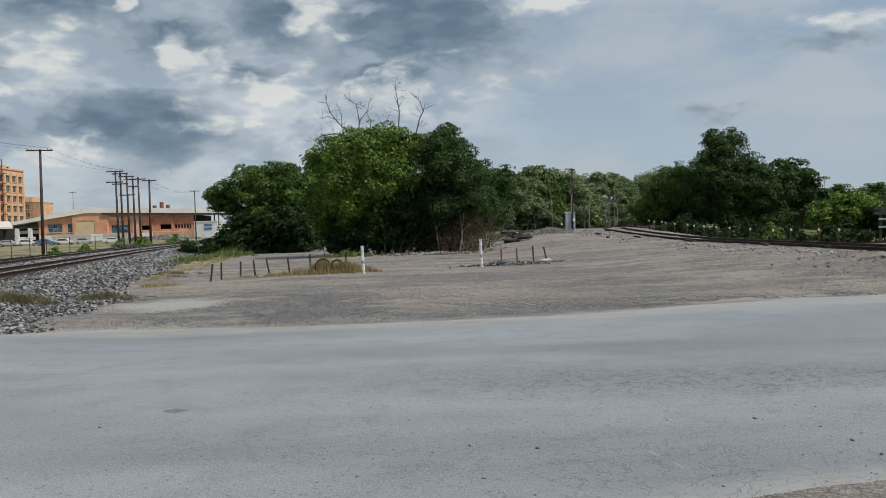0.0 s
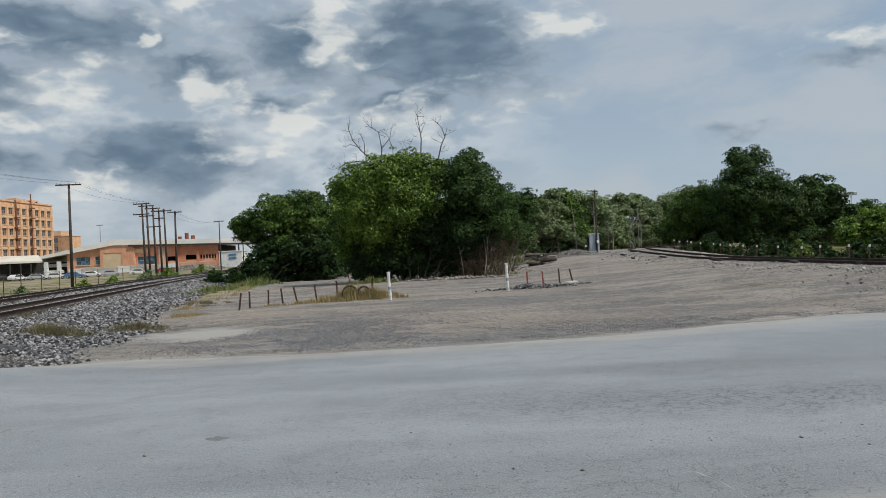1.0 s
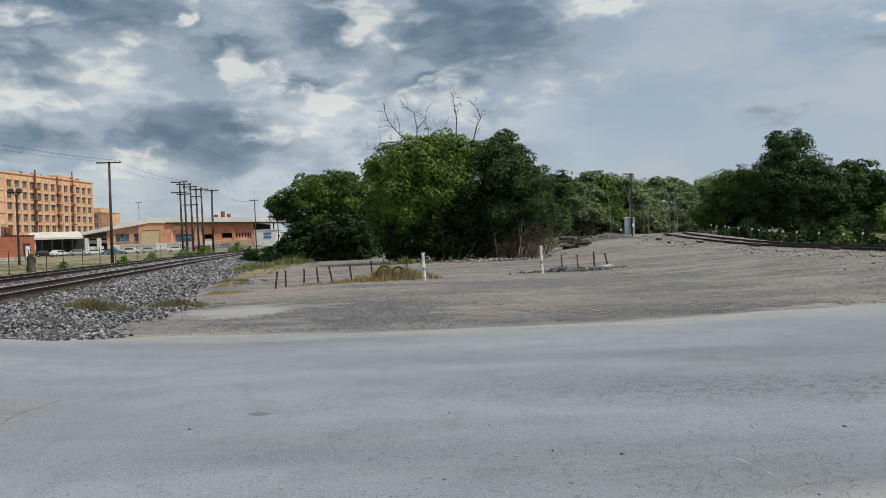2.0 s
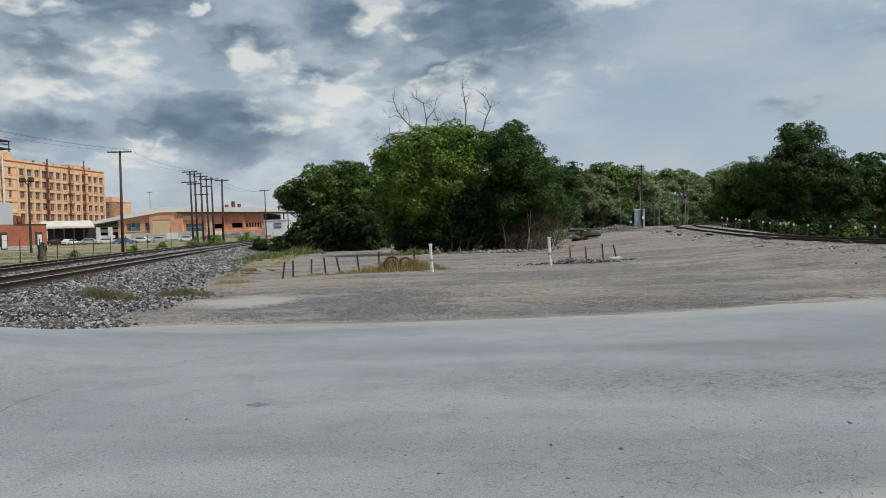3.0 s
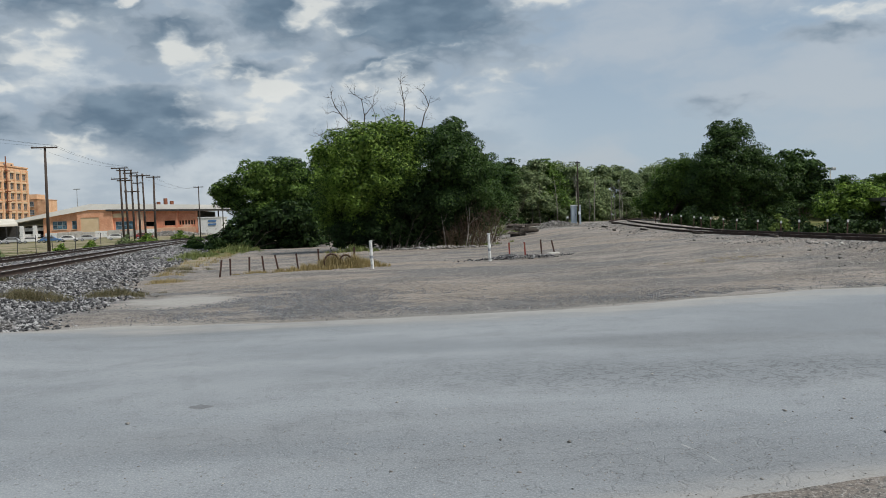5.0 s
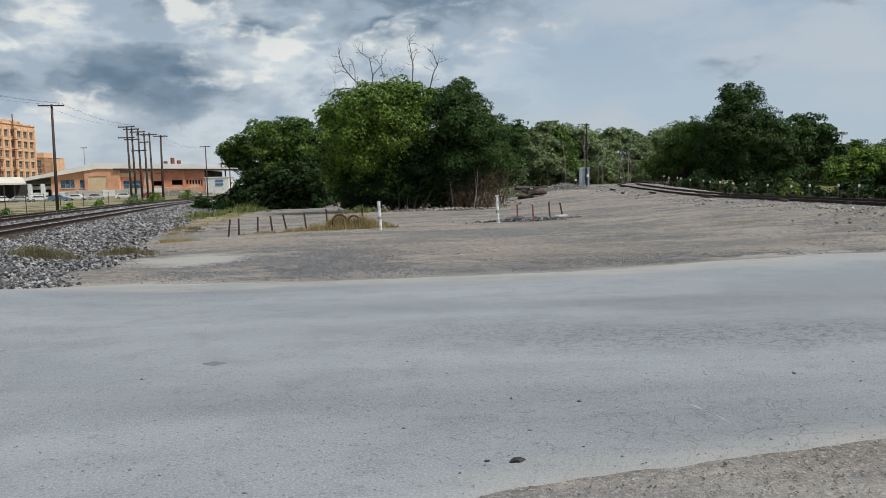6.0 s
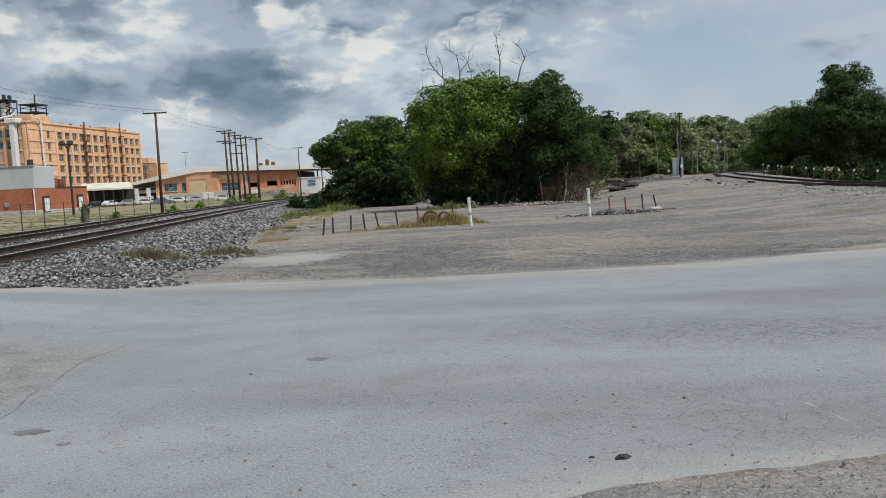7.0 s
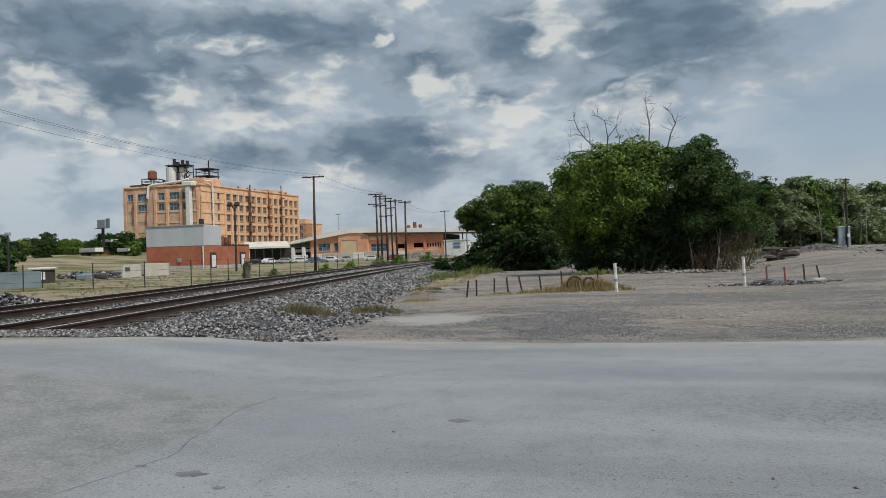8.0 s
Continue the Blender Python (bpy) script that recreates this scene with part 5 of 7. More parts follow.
def marker_posts():
    for x, y, h, lean in ((-0.52, 27.7, 0.98, -3), (3.92, 29.5, 1.06, -2)):
        t = thing("marker_post", pose(x, y, float(land(x, y)) - 0.04, 0, lean, 0), "white-painted battered marker post at the track's gap", "post", "marker posts")
        part("shaft", bm_tube([(0, 0, 0), (0, 0, h * 0.5), (0.01, 0, h)], [0.058, 0.055, 0.052], 10), POST_PAINT, t)
        part("cap", bm_box((0.01, 0, h + 0.02), (0.13, 0.11, 0.05), bevel=0.012), POST_PAINT, t)
        part("collar", bm_tube([(0, 0, h * 0.55), (0, 0, h * 0.62)], 0.07, 10), POST_PAINT, t)
        part("stain", bm_tube([(0.004, 0, h * 0.40), (0.004, 0, h * 0.5)], 0.0605, 10), GALVANISED, t, "grey scuffed band")


def hoops():
    for x, y, r in ((-2.0, 28.45, 0.27), (-1.5, 28.55, 0.21)):
        t = thing("steel_hoop", pose(x, y, float(land(x, y)) + 0.27, 90, 0, 20), "rusty brown steel hoop standing in dry grass", "hoop", "steel hoops")
        bm = bmesh.new()
        pts = [Vector((math.cos(a) * r, math.sin(a) * r, 0)) for a in np.linspace(0, 2 * math.pi, 25)]
        add_tube(bm, pts, 0.035, 8)
        part("ring", bm, BROWN_STEEL, t, smooth=True)


def heap(name, cx, cy, sx, sy, h, n, smin, smax, mat, label, category, yaw=0.0):
    g = rng
    u, v = g.normal(0, 0.45, n), g.normal(0, 0.45, n)
    rr = np.clip(1 - np.hypot(u, v), 0, 1)
    c, s = math.cos(radians(yaw)), math.sin(radians(yaw))
    x, y = cx + u * sx * c - v * sy * s, cy + u * sx * s + v * sy * c
    size = g.uniform(smin, smax, n)
    z = land(x, y) + rr * h * g.uniform(0.2, 1, n) + size * 0.3
    return tagged(new(name, stone_mesh(name, np.stack([x, y, z], 1), size, mat)), label, category, kind="stuff")


def debris():
    heap("rubble", 5.25, 30.5, 2.3, 0.5, 0.16, 900, 0.015, 0.06, BALLAST, "low ridge of broken dark asphalt round the red stakes", "rubble", 10)
    for x, y, s, a in ((4.75, 30.7, 0.5, 10), (4.95, 30.5, 0.36, 40)):
        t = thing("asphalt_slab", pose(x, y, float(land(x, y)) + 0.09, 8, -6, a), "broken black asphalt slab lying on rubble", "slab", "broken slabs")
        part("slab", bm_box((0, 0, 0), (s * 1.3, s * 0.8, 0.11), bevel=0.03), RUBBER, t)
    t = thing("concrete_slab", pose(6.9, 31.9, float(land(6.9, 31.9)) + 0.05, 3, -4, 15), "pale flat broken concrete slab at the end stake", "slab")
    part("slab", bm_box((0, 0, 0), (0.45, 0.3, 0.08), bevel=0.02), CONCRETE, t)
    # old ties thrown on a heap
    g = random.Random(4)
    for i in range(13):
        x, y = 9.4 + g.uniform(-0.6, 0.7), 53.2 + g.uniform(-0.5, 0.5)
        t = thing("old_tie", pose(x, y, float(land(x, y)) + 0.10 + 0.055 * i, g.uniform(-9, 9), g.uniform(-7, 7), g.uniform(-40, 40)), "discarded weathered railway tie thrown on a heap", "railway tie", "heap of ties")
        part("beam", bm_box((0, 0, 0), (g.uniform(0.8, 1.6), 0.22, 0.17), bevel=0.015), DEAD_WOOD if i in (6, 8, 10) else TIE_WOOD, t)
    n = 300
    y = 20 + rng.uniform(0, 1, n) * 44
    x = right_x(y) - 1.9 - np.abs(rng.normal(0, 0.9, n))
    q = 0.02 + 0.09 * rng.uniform(0, 1, n) ** 3
    rocks = new("trackside_rocks", stone_mesh("trackside_rocks", np.stack([x, y, land(x, y) + q * 0.35], 1), q, PEBBLE))
    tagged(rocks, "pale rocks and lumps strewn beside the curved track", "rocks", kind="stuff")
    heap("gravel_mound", 12.6, 57.5, 2.6, 1.4, 0.5, 2600, 0.025, 0.07, PEBBLE, "heap of pale gravel beside the old ties", "gravel heap")
    heap("rock_pile", 6.6, 53.0, 1.8, 0.7, 0.45, 110, 0.05, 0.17, PEBBLE, "scattered pale rocks and broken concrete at the trees' edge", "rubble")
    heap("tree_foot_rocks", 3.3, 44.6, 3.6, 0.5, 0.15, 220, 0.04, 0.13, PEBBLE, "pale rocks at the foot of the trees", "rubble")
    for x, y, a, L in ((6.3, 51.5, 20, 2.2), (7.5, 51.0, -15, 1.8), (7.2, 53.2, 40, 2.0), (5.9, 50.6, 5, 1.5)):
        t = thing("fallen_branch", pose(x, y, float(land(x, y)) + 0.05, 0, 0, a), "dead grey branch lying on the gravel", "branch", "fallen branches")
        bm = bmesh.new()
        limb(bm, Vector((-L / 2, 0, 0)), Vector((1, 0, 0.12)), L, 0.05, 2, np.random.default_rng(int(x * 10)), 0.25, 5)
        part("wood", bm, DEAD_WOOD, t)
    for x, y, s in ((17.0, 56.5, 0.5), (15.4, 45.5, 0.4), (15.6, 38.0, 0.45), (15.4, 30.0, 0.35), (14.2, 47.5, 0.3), (14.9, 52, 0.4), (15.5, 25.5, 0.4)):
        t = thing("tie_stub", pose(x, y, float(land(x, y)) + 0.06, 4, -6, s * 300), "broken end of an old tie beside the rails", "railway tie", "tie stubs")
        part("beam", bm_box((0, 0, 0), (s * 1.2, 0.15, 0.11), bevel=0.02), TIE_WOOD, t)
    # patches, an old joint and worn paint on the road
    def patch(name, cx, cy, rx, ry, mat, label, category, lift=0.027, seed=0):
        bm = bmesh.new()
        ring = []
        for i in range(22):
            a = 2 * math.pi * i / 22
            q = 1 + 0.6 * noise.noise((math.cos(a) * 2.2 + seed, math.sin(a) * 1.6, seed))
            ring.append(bm.verts.new((cx + rx * q * math.cos(a), cy + ry * q * math.sin(a), float(land(cx, cy)) + 0.0195)))
        crest = bm.verts.new((cx, cy, float(land(cx, cy)) + lift))
        for i in range(22):
            bm.faces.new((ring[i], ring[(i + 1) % 22], crest))
        return tagged(new(name, mesh_of(name, bm, mat)), label, category, "road patches")
    for i, (x, y, rx, ry) in enumerate(((-3.40, 5.12, 0.13, 0.07), (-3.02, 4.83, 0.05, 0.035), (-1.80, 7.05, 0.10, 0.08), (-3.9, 5.25, 0.05, 0.03))):
        patch("asphalt_patch", x, y, rx, ry, PATCH, "small dark sealed patch in the asphalt", "patch", seed=i * 3.1)

    def strip(name, pts, w, mat, label, category):
        bm = bmesh.new()
        row = []
        for i in range(len(pts) * 14 - 13):
            u = i / 14
            j = min(int(u), len(pts) - 2)
            f = u - j
            x, y = pts[j][0] * (1 - f) + pts[j + 1][0] * f, pts[j][1] * (1 - f) + pts[j + 1][1] * f
            ww = w * (0.55 + 0.9 * abs(noise.noise((x * 3, y * 3, 1))))
            x += 0.05 * noise.noise((y * 2.2, x, 3))
            row.append([bm.verts.new((x + sx * ww, y + sx * ww * 0.3, float(land(x, y)) + (0.0225 if sx == 0 else 0.012))) for sx in (-1, 0, 1)])
        for a, b in zip(row, row[1:]):
            bm.faces.new((a[0], a[1], b[1], b[0]))
            bm.faces.new((a[1], a[2], b[2], b[1]))
        bmesh.ops.recalc_face_normals(bm, faces=bm.faces)
        if sum(f.normal.z for f in bm.faces) < 0:
            bmesh.ops.reverse_faces(bm, faces=bm.faces)
        return tagged(new(name, mesh_of(name, bm, mat)), label, category)
    strip("road_joint", [(-4.15, 4.2), (-4.0, 4.75), (-3.85, 5.5), (-4.15, 7.2), (-4.05, 8.0)], 0.03, PATCH, "dark crumbling joint across the old asphalt", "joint")
    strip("paint_line", [(1.86, 5.16), (1.92, 4.95), (1.96, 4.58)], 0.018, WORN_PAINT, "faint worn white paint line on the asphalt", "paint")
    # the bit of tar and the stone by the near edge of the road
    for x, y, s in ((0.50, 4.24, 0.030), (0.475, 4.235, 0.018), (0.525, 4.25, 0.016), (0.33, 4.26, 0.012), (0.16, 4.10, 0.006), (0.31, 4.20, 0.005), (0.92, 4.42, 0.007)):
        t = thing("tar_lump", pose(x, y, float(land(x, y)) + 0.018, 0, 0, 20), "small black lump of tar lying on the asphalt", "tar lump", "tar lumps")
        bm = bmesh.new()
        bmesh.ops.create_icosphere(bm, subdivisions=2, radius=1)
        for v in bm.verts:
            q = 1 + 0.75 * noise.noise(v.co * 2.3 + Vector((x * 9, 0, 0))) + 0.3 * noise.noise(v.co * 6)
            v.co = Vector((v.co.x * s * 1.35 * q, v.co.y * s * 0.9 * q, max(v.co.z, -0.3) * s * 0.6 * q + s * 0.16))
        part("lump", bm, RUBBER, t)


def cabinets():
    x, y = 15.42, 62.6
    t = thing("signal_cabinet", pose(x, y, float(land(x, y)), 0, 0, -8), "grey steel signal cabinet on a concrete foot", "cabinet")
    part("body", bm_box((0, 0, 0.80), (0.44, 0.5, 1.5), bevel=0.02), CABINET_GREY, t)
    part("roof", bm_box((0, 0, 1.58), (0.50, 0.58, 0.07), bevel=0.02), WHITE_PAINT, t, "pale weathered roof")
    d = part("door", bm_box((0, -0.26, 0.82), (0.37, 0.02, 1.32), bevel=0.006), CABINET_GREY, t)
    part("handle", bm_box((0.13, -0.28, 0.82), (0.03, 0.03, 0.16)), DARK_STEEL, d)
    part("foot", bm_box((0, 0, 0.02), (0.56, 0.64, 0.1)), CONCRETE, t)
    x = 15.90
    t = thing("small_cabinet", pose(x, y, float(land(x, y)), 0, 0, -8), "narrow grey equipment box with a pale roof", "cabinet")
    part("body", bm_box((0, 0, 0.80), (0.20, 0.36, 1.5), bevel=0.015), CABINET_GREY, t)
    part("roof", bm_box((0, 0, 1.58), (0.26, 0.42, 0.06), bevel=0.01), WHITE_PAINT, t)
    x = 15.72
    t = thing("antenna_mast", pose(x, y - 0.42, float(land(x, y))), "thin steel antenna mast beside the cabinet", "mast")
    part("mast", bm_tube([(0, 0, 0), (0, 0, 1.7), (0, 0, 5.15)], [0.06, 0.055, 0.045], 8), POLE_WOOD, t)
    part("crossbar", bm_box((0.02, -0.05, 5.0), (0.42, 0.1, 0.1)), DARK_STEEL, t)
    part("meter_box", bm_box((0.04, -0.1, 0.95), (0.16, 0.12, 0.24), bevel=0.01), WHITE_PAINT, t, "white meter box")
    x = 14.9
    t = thing("marker", pose(x, y, float(land(x, y))), "low marker post with a white head", "marker")
    part("stem", bm_box((0, 0, 0.3), (0.09, 0.05, 0.6)), DARK_STEEL, t)
    part("head", bm_box((0, -0.01, 0.62), (0.17, 0.06, 0.16), bevel=0.01), WHITE_PAINT, t)


def delineators():
    for s, h in ((339, 0.62), (355, 0.72), (362, 0.62), (372, 0.66), (376, 0.62), (389, 0.6), (406, 0.62), (416, 0.6), (429, 0.62), (446, 0.62), (463, 0.62), (492, 0.60), (548, 0.60), (524, 0.55), (588, 0.62), (615, 0.6)):
        y = 30.0
        for _ in range(40):
            y = (float(right_x(y)) + 2.6) / (s / 1000) * 0.5 + y * 0.5
        x = float(right_x(y)) + 2.6
        t = thing("track_marker", pose(x, y, float(land(x, y)), 0, random.uniform(-4, 4), 0), "thin dark stake with a white reflector head beside the rails", "marker", "track markers")
        part("stake", bm_box((0, 0, h / 2 - 0.02), (0.05, 0.02, h)), BROWN_STEEL, t)
        part("head", bm_box((0, -0.012, h + 0.03), (0.10, 0.03, 0.12), bevel=0.008), WORN_PAINT, t)


stakes()
marker_posts()
hoops()
debris()
cabinets()
delineators()


# ------------------------------------------------------------------ poles and wires
def utility_pole(x, y, top, arms, label, r=0.15, lean=0.0, insulators=True, category="utility pole", yaw=0.0):
    z = float(land(x, y))
    h = top - z
    t = thing("utility_pole", pose(x, y, z - 0.05, 0, lean, yaw), label, category, "utility poles")
    part("shaft", bm_tube([(0, 0, 0), (0, 0, h * 0.5), (0, 0, h)], [r, r * 0.85, r * 0.65], 10), POLE_WOOD, t, smooth=True)
    for dz, w, off in arms:
        a = part("crossarm", bm_box((off, -r * 0.9, h - dz), (w, 0.12, 0.15), bevel=0.01), POLE_WOOD, t)
        if insulators:
            for u in (-0.46, -0.3, 0.3, 0.46):
                part("insulator", bm_tube([(off + u * w, -r * 0.9, h - dz + 0.07), (off + u * w, -r * 0.9, h - dz + 0.25)], [0.05, 0.035], 6), GALVANISED, a)
    return t


utility_pole(-38.2, 92.5, 11.6, [(0.15, 2.9, 0)], "tall dark wooden utility pole with one crossarm", 0.19, 0.5)
for x, y, top, arms in ((-36.8, 114.3, 10.7, [(0.1, 2.3, 0), (1.6, 2.3, -0.1)]), (-36.5, 115.4, 10.6, [(0.25, 2.2, 0), (1.7, 2.2, 0)]), (-36.3, 117.6, 10.5, [(0.4, 2.2, 0), (3.1, 2.2, 0)]),
                        (-36.4, 120.7, 10.2, [(0.3, 2.2, 0), (1.4, 1.8, 0)]), (-36.8, 124.7, 10.5, [(0.35, 2.4, 0)])):
    utility_pole(x, y, top, arms, "dark wooden pole in a tight row with double crossarms", 0.17, -0.8)
utility_pole(-34.1, 120.3, 9.8, [(0.2, 2.1, 0)], "dark wooden utility pole with a crossarm and stays", 0.19, 0.5)
utility_pole(-44.5, 195.0, 12.0, [(0.2, 2.4, 0)], "slim weathered utility pole far along the track", 0.16)
utility_pole(-37.2, 186.3, 9.6, [], "slim bare pole half hidden by trees", 0.14)
utility_pole(33.4, 43.7, 8.9, [(0.35, 1.4, 0.25), (2.1, 0.4, -0.2)], "dark grey wooden pole beside the curved track", 0.13, -0.6)
utility_pole(-36.6, 24.0, 11.3, [(0.15, 2.9, 0)], "tall dark wooden utility pole beside the field", 0.19)


def wires():
    t = thing("overhead_wires", Matrix(), "thin dark wires sagging between utility poles", "wires")
    runs = []
    for dx, dz in ((-1.2, 11.65), (0.9, 11.65), (1.3, 11.65)):
        runs.append(((-36.6 + dx, 24.0, dz - 0.3), (-38.2 + dx, 92.4, dz), 1.1))
        runs.append(((-38.2 + dx, 92.4, dz), (-36.6 + dx * 0.8, 114.2, 10.75), 0.5))
        runs.append(((-36.8 + dx * 0.8, 124.6, 10.3), (-44.5 + dx * 0.8, 194.9, 11.9), 1.2))
    for a, b, sag in runs:
        a, b = Vector(a), Vector(b)
        pts = []
        for i in range(13):
            u = i / 12
            p = a.lerp(b, u)
            p.z -= 4 * sag * u * (1 - u)
            pts.append(p)
        part("wire", bm_tube(pts, 0.009, 4), WIRE, t)


wires()


def floodlight_mast(x, y, top):
    z = float(land(x, y))
    h = top - z
    t = thing("floodlight_mast", pose(x, y, z), "dark steel mast with two floodlights", "floodlight")
    part("pole", bm_tube([(0, 0, -0.05), (0, 0, h - 0.7)], [0.2, 0.13], 8), DARK_STEEL, t)
    part("ring", bm_tube([(0.4 * math.cos(a), 0.4 * math.sin(a) * 0.4, h - 0.45 + 0.3 * math.sin(a)) for a in np.linspace(0, 6.28, 13)], 0.08, 6), DARK_STEEL, t)
    for sx in (-0.75, 0.5):
        part("lamp_head", bm_box((sx, -0.2, h - 0.1), (0.8, 0.5, 0.6), Euler((radians(-25), 0, 0)).to_matrix(), bevel=0.06), DARK_STEEL, t)


floodlight_mast(-61.0, 115.0, 10.2)


def lamp_mast(x, y, top, mat, heads, label, r=0.12):
    z = float(land(x, y))
    t = thing("lamp_mast", pose(x, y, z), label, "street lamp")
    part("pole", bm_tube([(0, 0, -0.05), (0, 0, top - z)], [r, r * 0.7], 8), mat, t)
    for sx, w in heads:
        part("lamp_head", bm_box((sx, 0, top - z), (w, 0.5, 0.35), bevel=0.05), GALVANISED, t)


lamp_mast(-123.0, 327.7, 19.3, GALVANISED, [(0, 2.6)], "tall slim lamp mast behind the roofs", 0.16)
lamp_mast(51.8, 87.0, 6.1, WHITE_PAINT, [(-0.55, 0.55), (0.35, 0.5)], "white lamp mast with two heads over the trees", 0.11)
lamp_mast(-66.2, 73.0, 4.9, DARK_STEEL, [(0, 0.5)], "dark slim mast at the field's edge", 0.12)
lamp_mast(-68.3, 73.5, 4.3, DARK_STEEL, [(0.3, 0.4)], "dark slim mast behind the panel fence", 0.1)


# ------------------------------------------------------------------ buildings
def wall_frame(o, d, n):
    """A pose whose x runs along a wall, y into it and z up."""
    m = Matrix.Identity(4)
    m.col[0][:3], m.col[1][:3], m.col[2][:3], m.col[3][:3] = d, n, (0, 0, 1), o
    return m


WINDOW_CACHE = {}


def window(parent, m, w, h, cols=2, rows=2, pane=None, frame_mat=None, depth=0.35):
    """A set-back window with frame, sill and one pane for each light, shared between alike ones."""
    pane, frame_mat = pane or PANE, frame_mat or GALVANISED
    key = (w, h, cols, rows, frame_mat.name)
    if key not in WINDOW_CACHE:
        b = 0.09
        bm = bmesh.new()
        rings = []
        for y in (-0.07, 0.07):
            for e in (0.0, b):
                rings.append([bm.verts.new((sx * (w / 2 - e), y, e if sz < 0 else h - e)) for sx, sz in ((-1, -1), (1, -1), (1, 1), (-1, 1))])
        for p0, p1 in ((rings[0], rings[1]), (rings[1], rings[3]), (rings[3], rings[2]), (rings[2], rings[0])):
            for i in range(4):
                bm.faces.new((p0[i], p0[(i + 1) % 4], p1[(i + 1) % 4], p1[i]))
        bmesh.ops.recalc_face_normals(bm, faces=bm.faces)
        WINDOW_CACHE[key] = (mesh_of("window", bm, frame_mat), mesh_of("pane", bm_box((0, 0, 0), (w / cols - 0.05, 0.03, h / rows - 0.04)), pane),
                             mesh_of("sill", bm_box((0, -0.18, -0.1), (w + 0.25, 0.42, 0.16)), TRIM_STONE),
                             mesh_of("mullion", bm_box((0, 0, 0), (b, 0.12, h - 2 * b)), frame_mat), mesh_of("transom", bm_box((0, 0, 0), (w - 2 * b, 0.1, b * 0.8)), frame_mat))
    f, p, s, mullion, transom = WINDOW_CACHE[key]
    ob = part("window", f, frame_mat, parent)
    ob.matrix_basis = m
    part("sill", s, TRIM_STONE, ob)
    for i in range(1, cols):
        part("mullion", mullion, frame_mat, ob).matrix_basis = pose(-w / 2 + w * i / cols, 0.0, h / 2)
    for i in range(1, rows):
        part("transom", transom, frame_mat, ob).matrix_basis = pose(0, 0.002, h * i / rows)
    for i in range(cols):
        for j in range(rows):
            q = part("pane", p, pane, ob)
            q.matrix_basis = pose(-w / 2 + w * (i + 0.5) / cols, 0.05, h * (j + 0.5) / rows)
    return ob


def pierced_wall(bm, length, height, holes, thick=0.5):
    """A wall along x with y into it, with openings that go through: holes are x0, x1, z0, z1."""
    xs = sorted({0.0, length, *[v for h in holes for v in h[:2]]})
    zs = sorted({0.0, height, *[v for h in holes for v in h[2:]]})
    vid = {}

    def vert(x, y, z):
        k = (round(x, 4), y, round(z, 4))
        if k not in vid:
            vid[k] = bm.verts.new(k)
        return vid[k]

    def is_hole(i, j):
        cx, cz = (xs[i] + xs[i + 1]) / 2, (zs[j] + zs[j + 1]) / 2
        return any(a < cx < b and c < cz < d for a, b, c, d in holes)
    nx, nz = len(xs) - 1, len(zs) - 1
    solid = [[not is_hole(i, j) for j in range(nz)] for i in range(nx)]
    for i in range(nx):
        for j in range(nz):
            if not solid[i][j]:
                continue
            x0, x1, z0, z1 = xs[i], xs[i + 1], zs[j], zs[j + 1]
            bm.faces.new((vert(x0, 0, z0), vert(x1, 0, z0), vert(x1, 0, z1), vert(x0, 0, z1)))
            bm.faces.new((vert(x0, thick, z1), vert(x1, thick, z1), vert(x1, thick, z0), vert(x0, thick, z0)))
            for di, dj, q in ((-1, 0, (x0, z0, x0, z1)), (1, 0, (x1, z1, x1, z0)), (0, -1, (x1, z0, x0, z0)), (0, 1, (x0, z1, x1, z1))):
                a, b = i + di, j + dj
                if not (0 <= a < nx and 0 <= b < nz) or not solid[a][b]:
                    bm.faces.new((vert(q[0], 0, q[1]), vert(q[0], thick, q[1]), vert(q[2], thick, q[3]), vert(q[2], 0, q[3])))


# the big brick mill
AX, AY = Vector((-0.9976, 0.07, 0)), Vector((0.07, 0.9976, 0))
CORNER, MILL_BASE, MILL_TOP = Vector((-145.4, 249.8, 0)), 0.4, 27.6


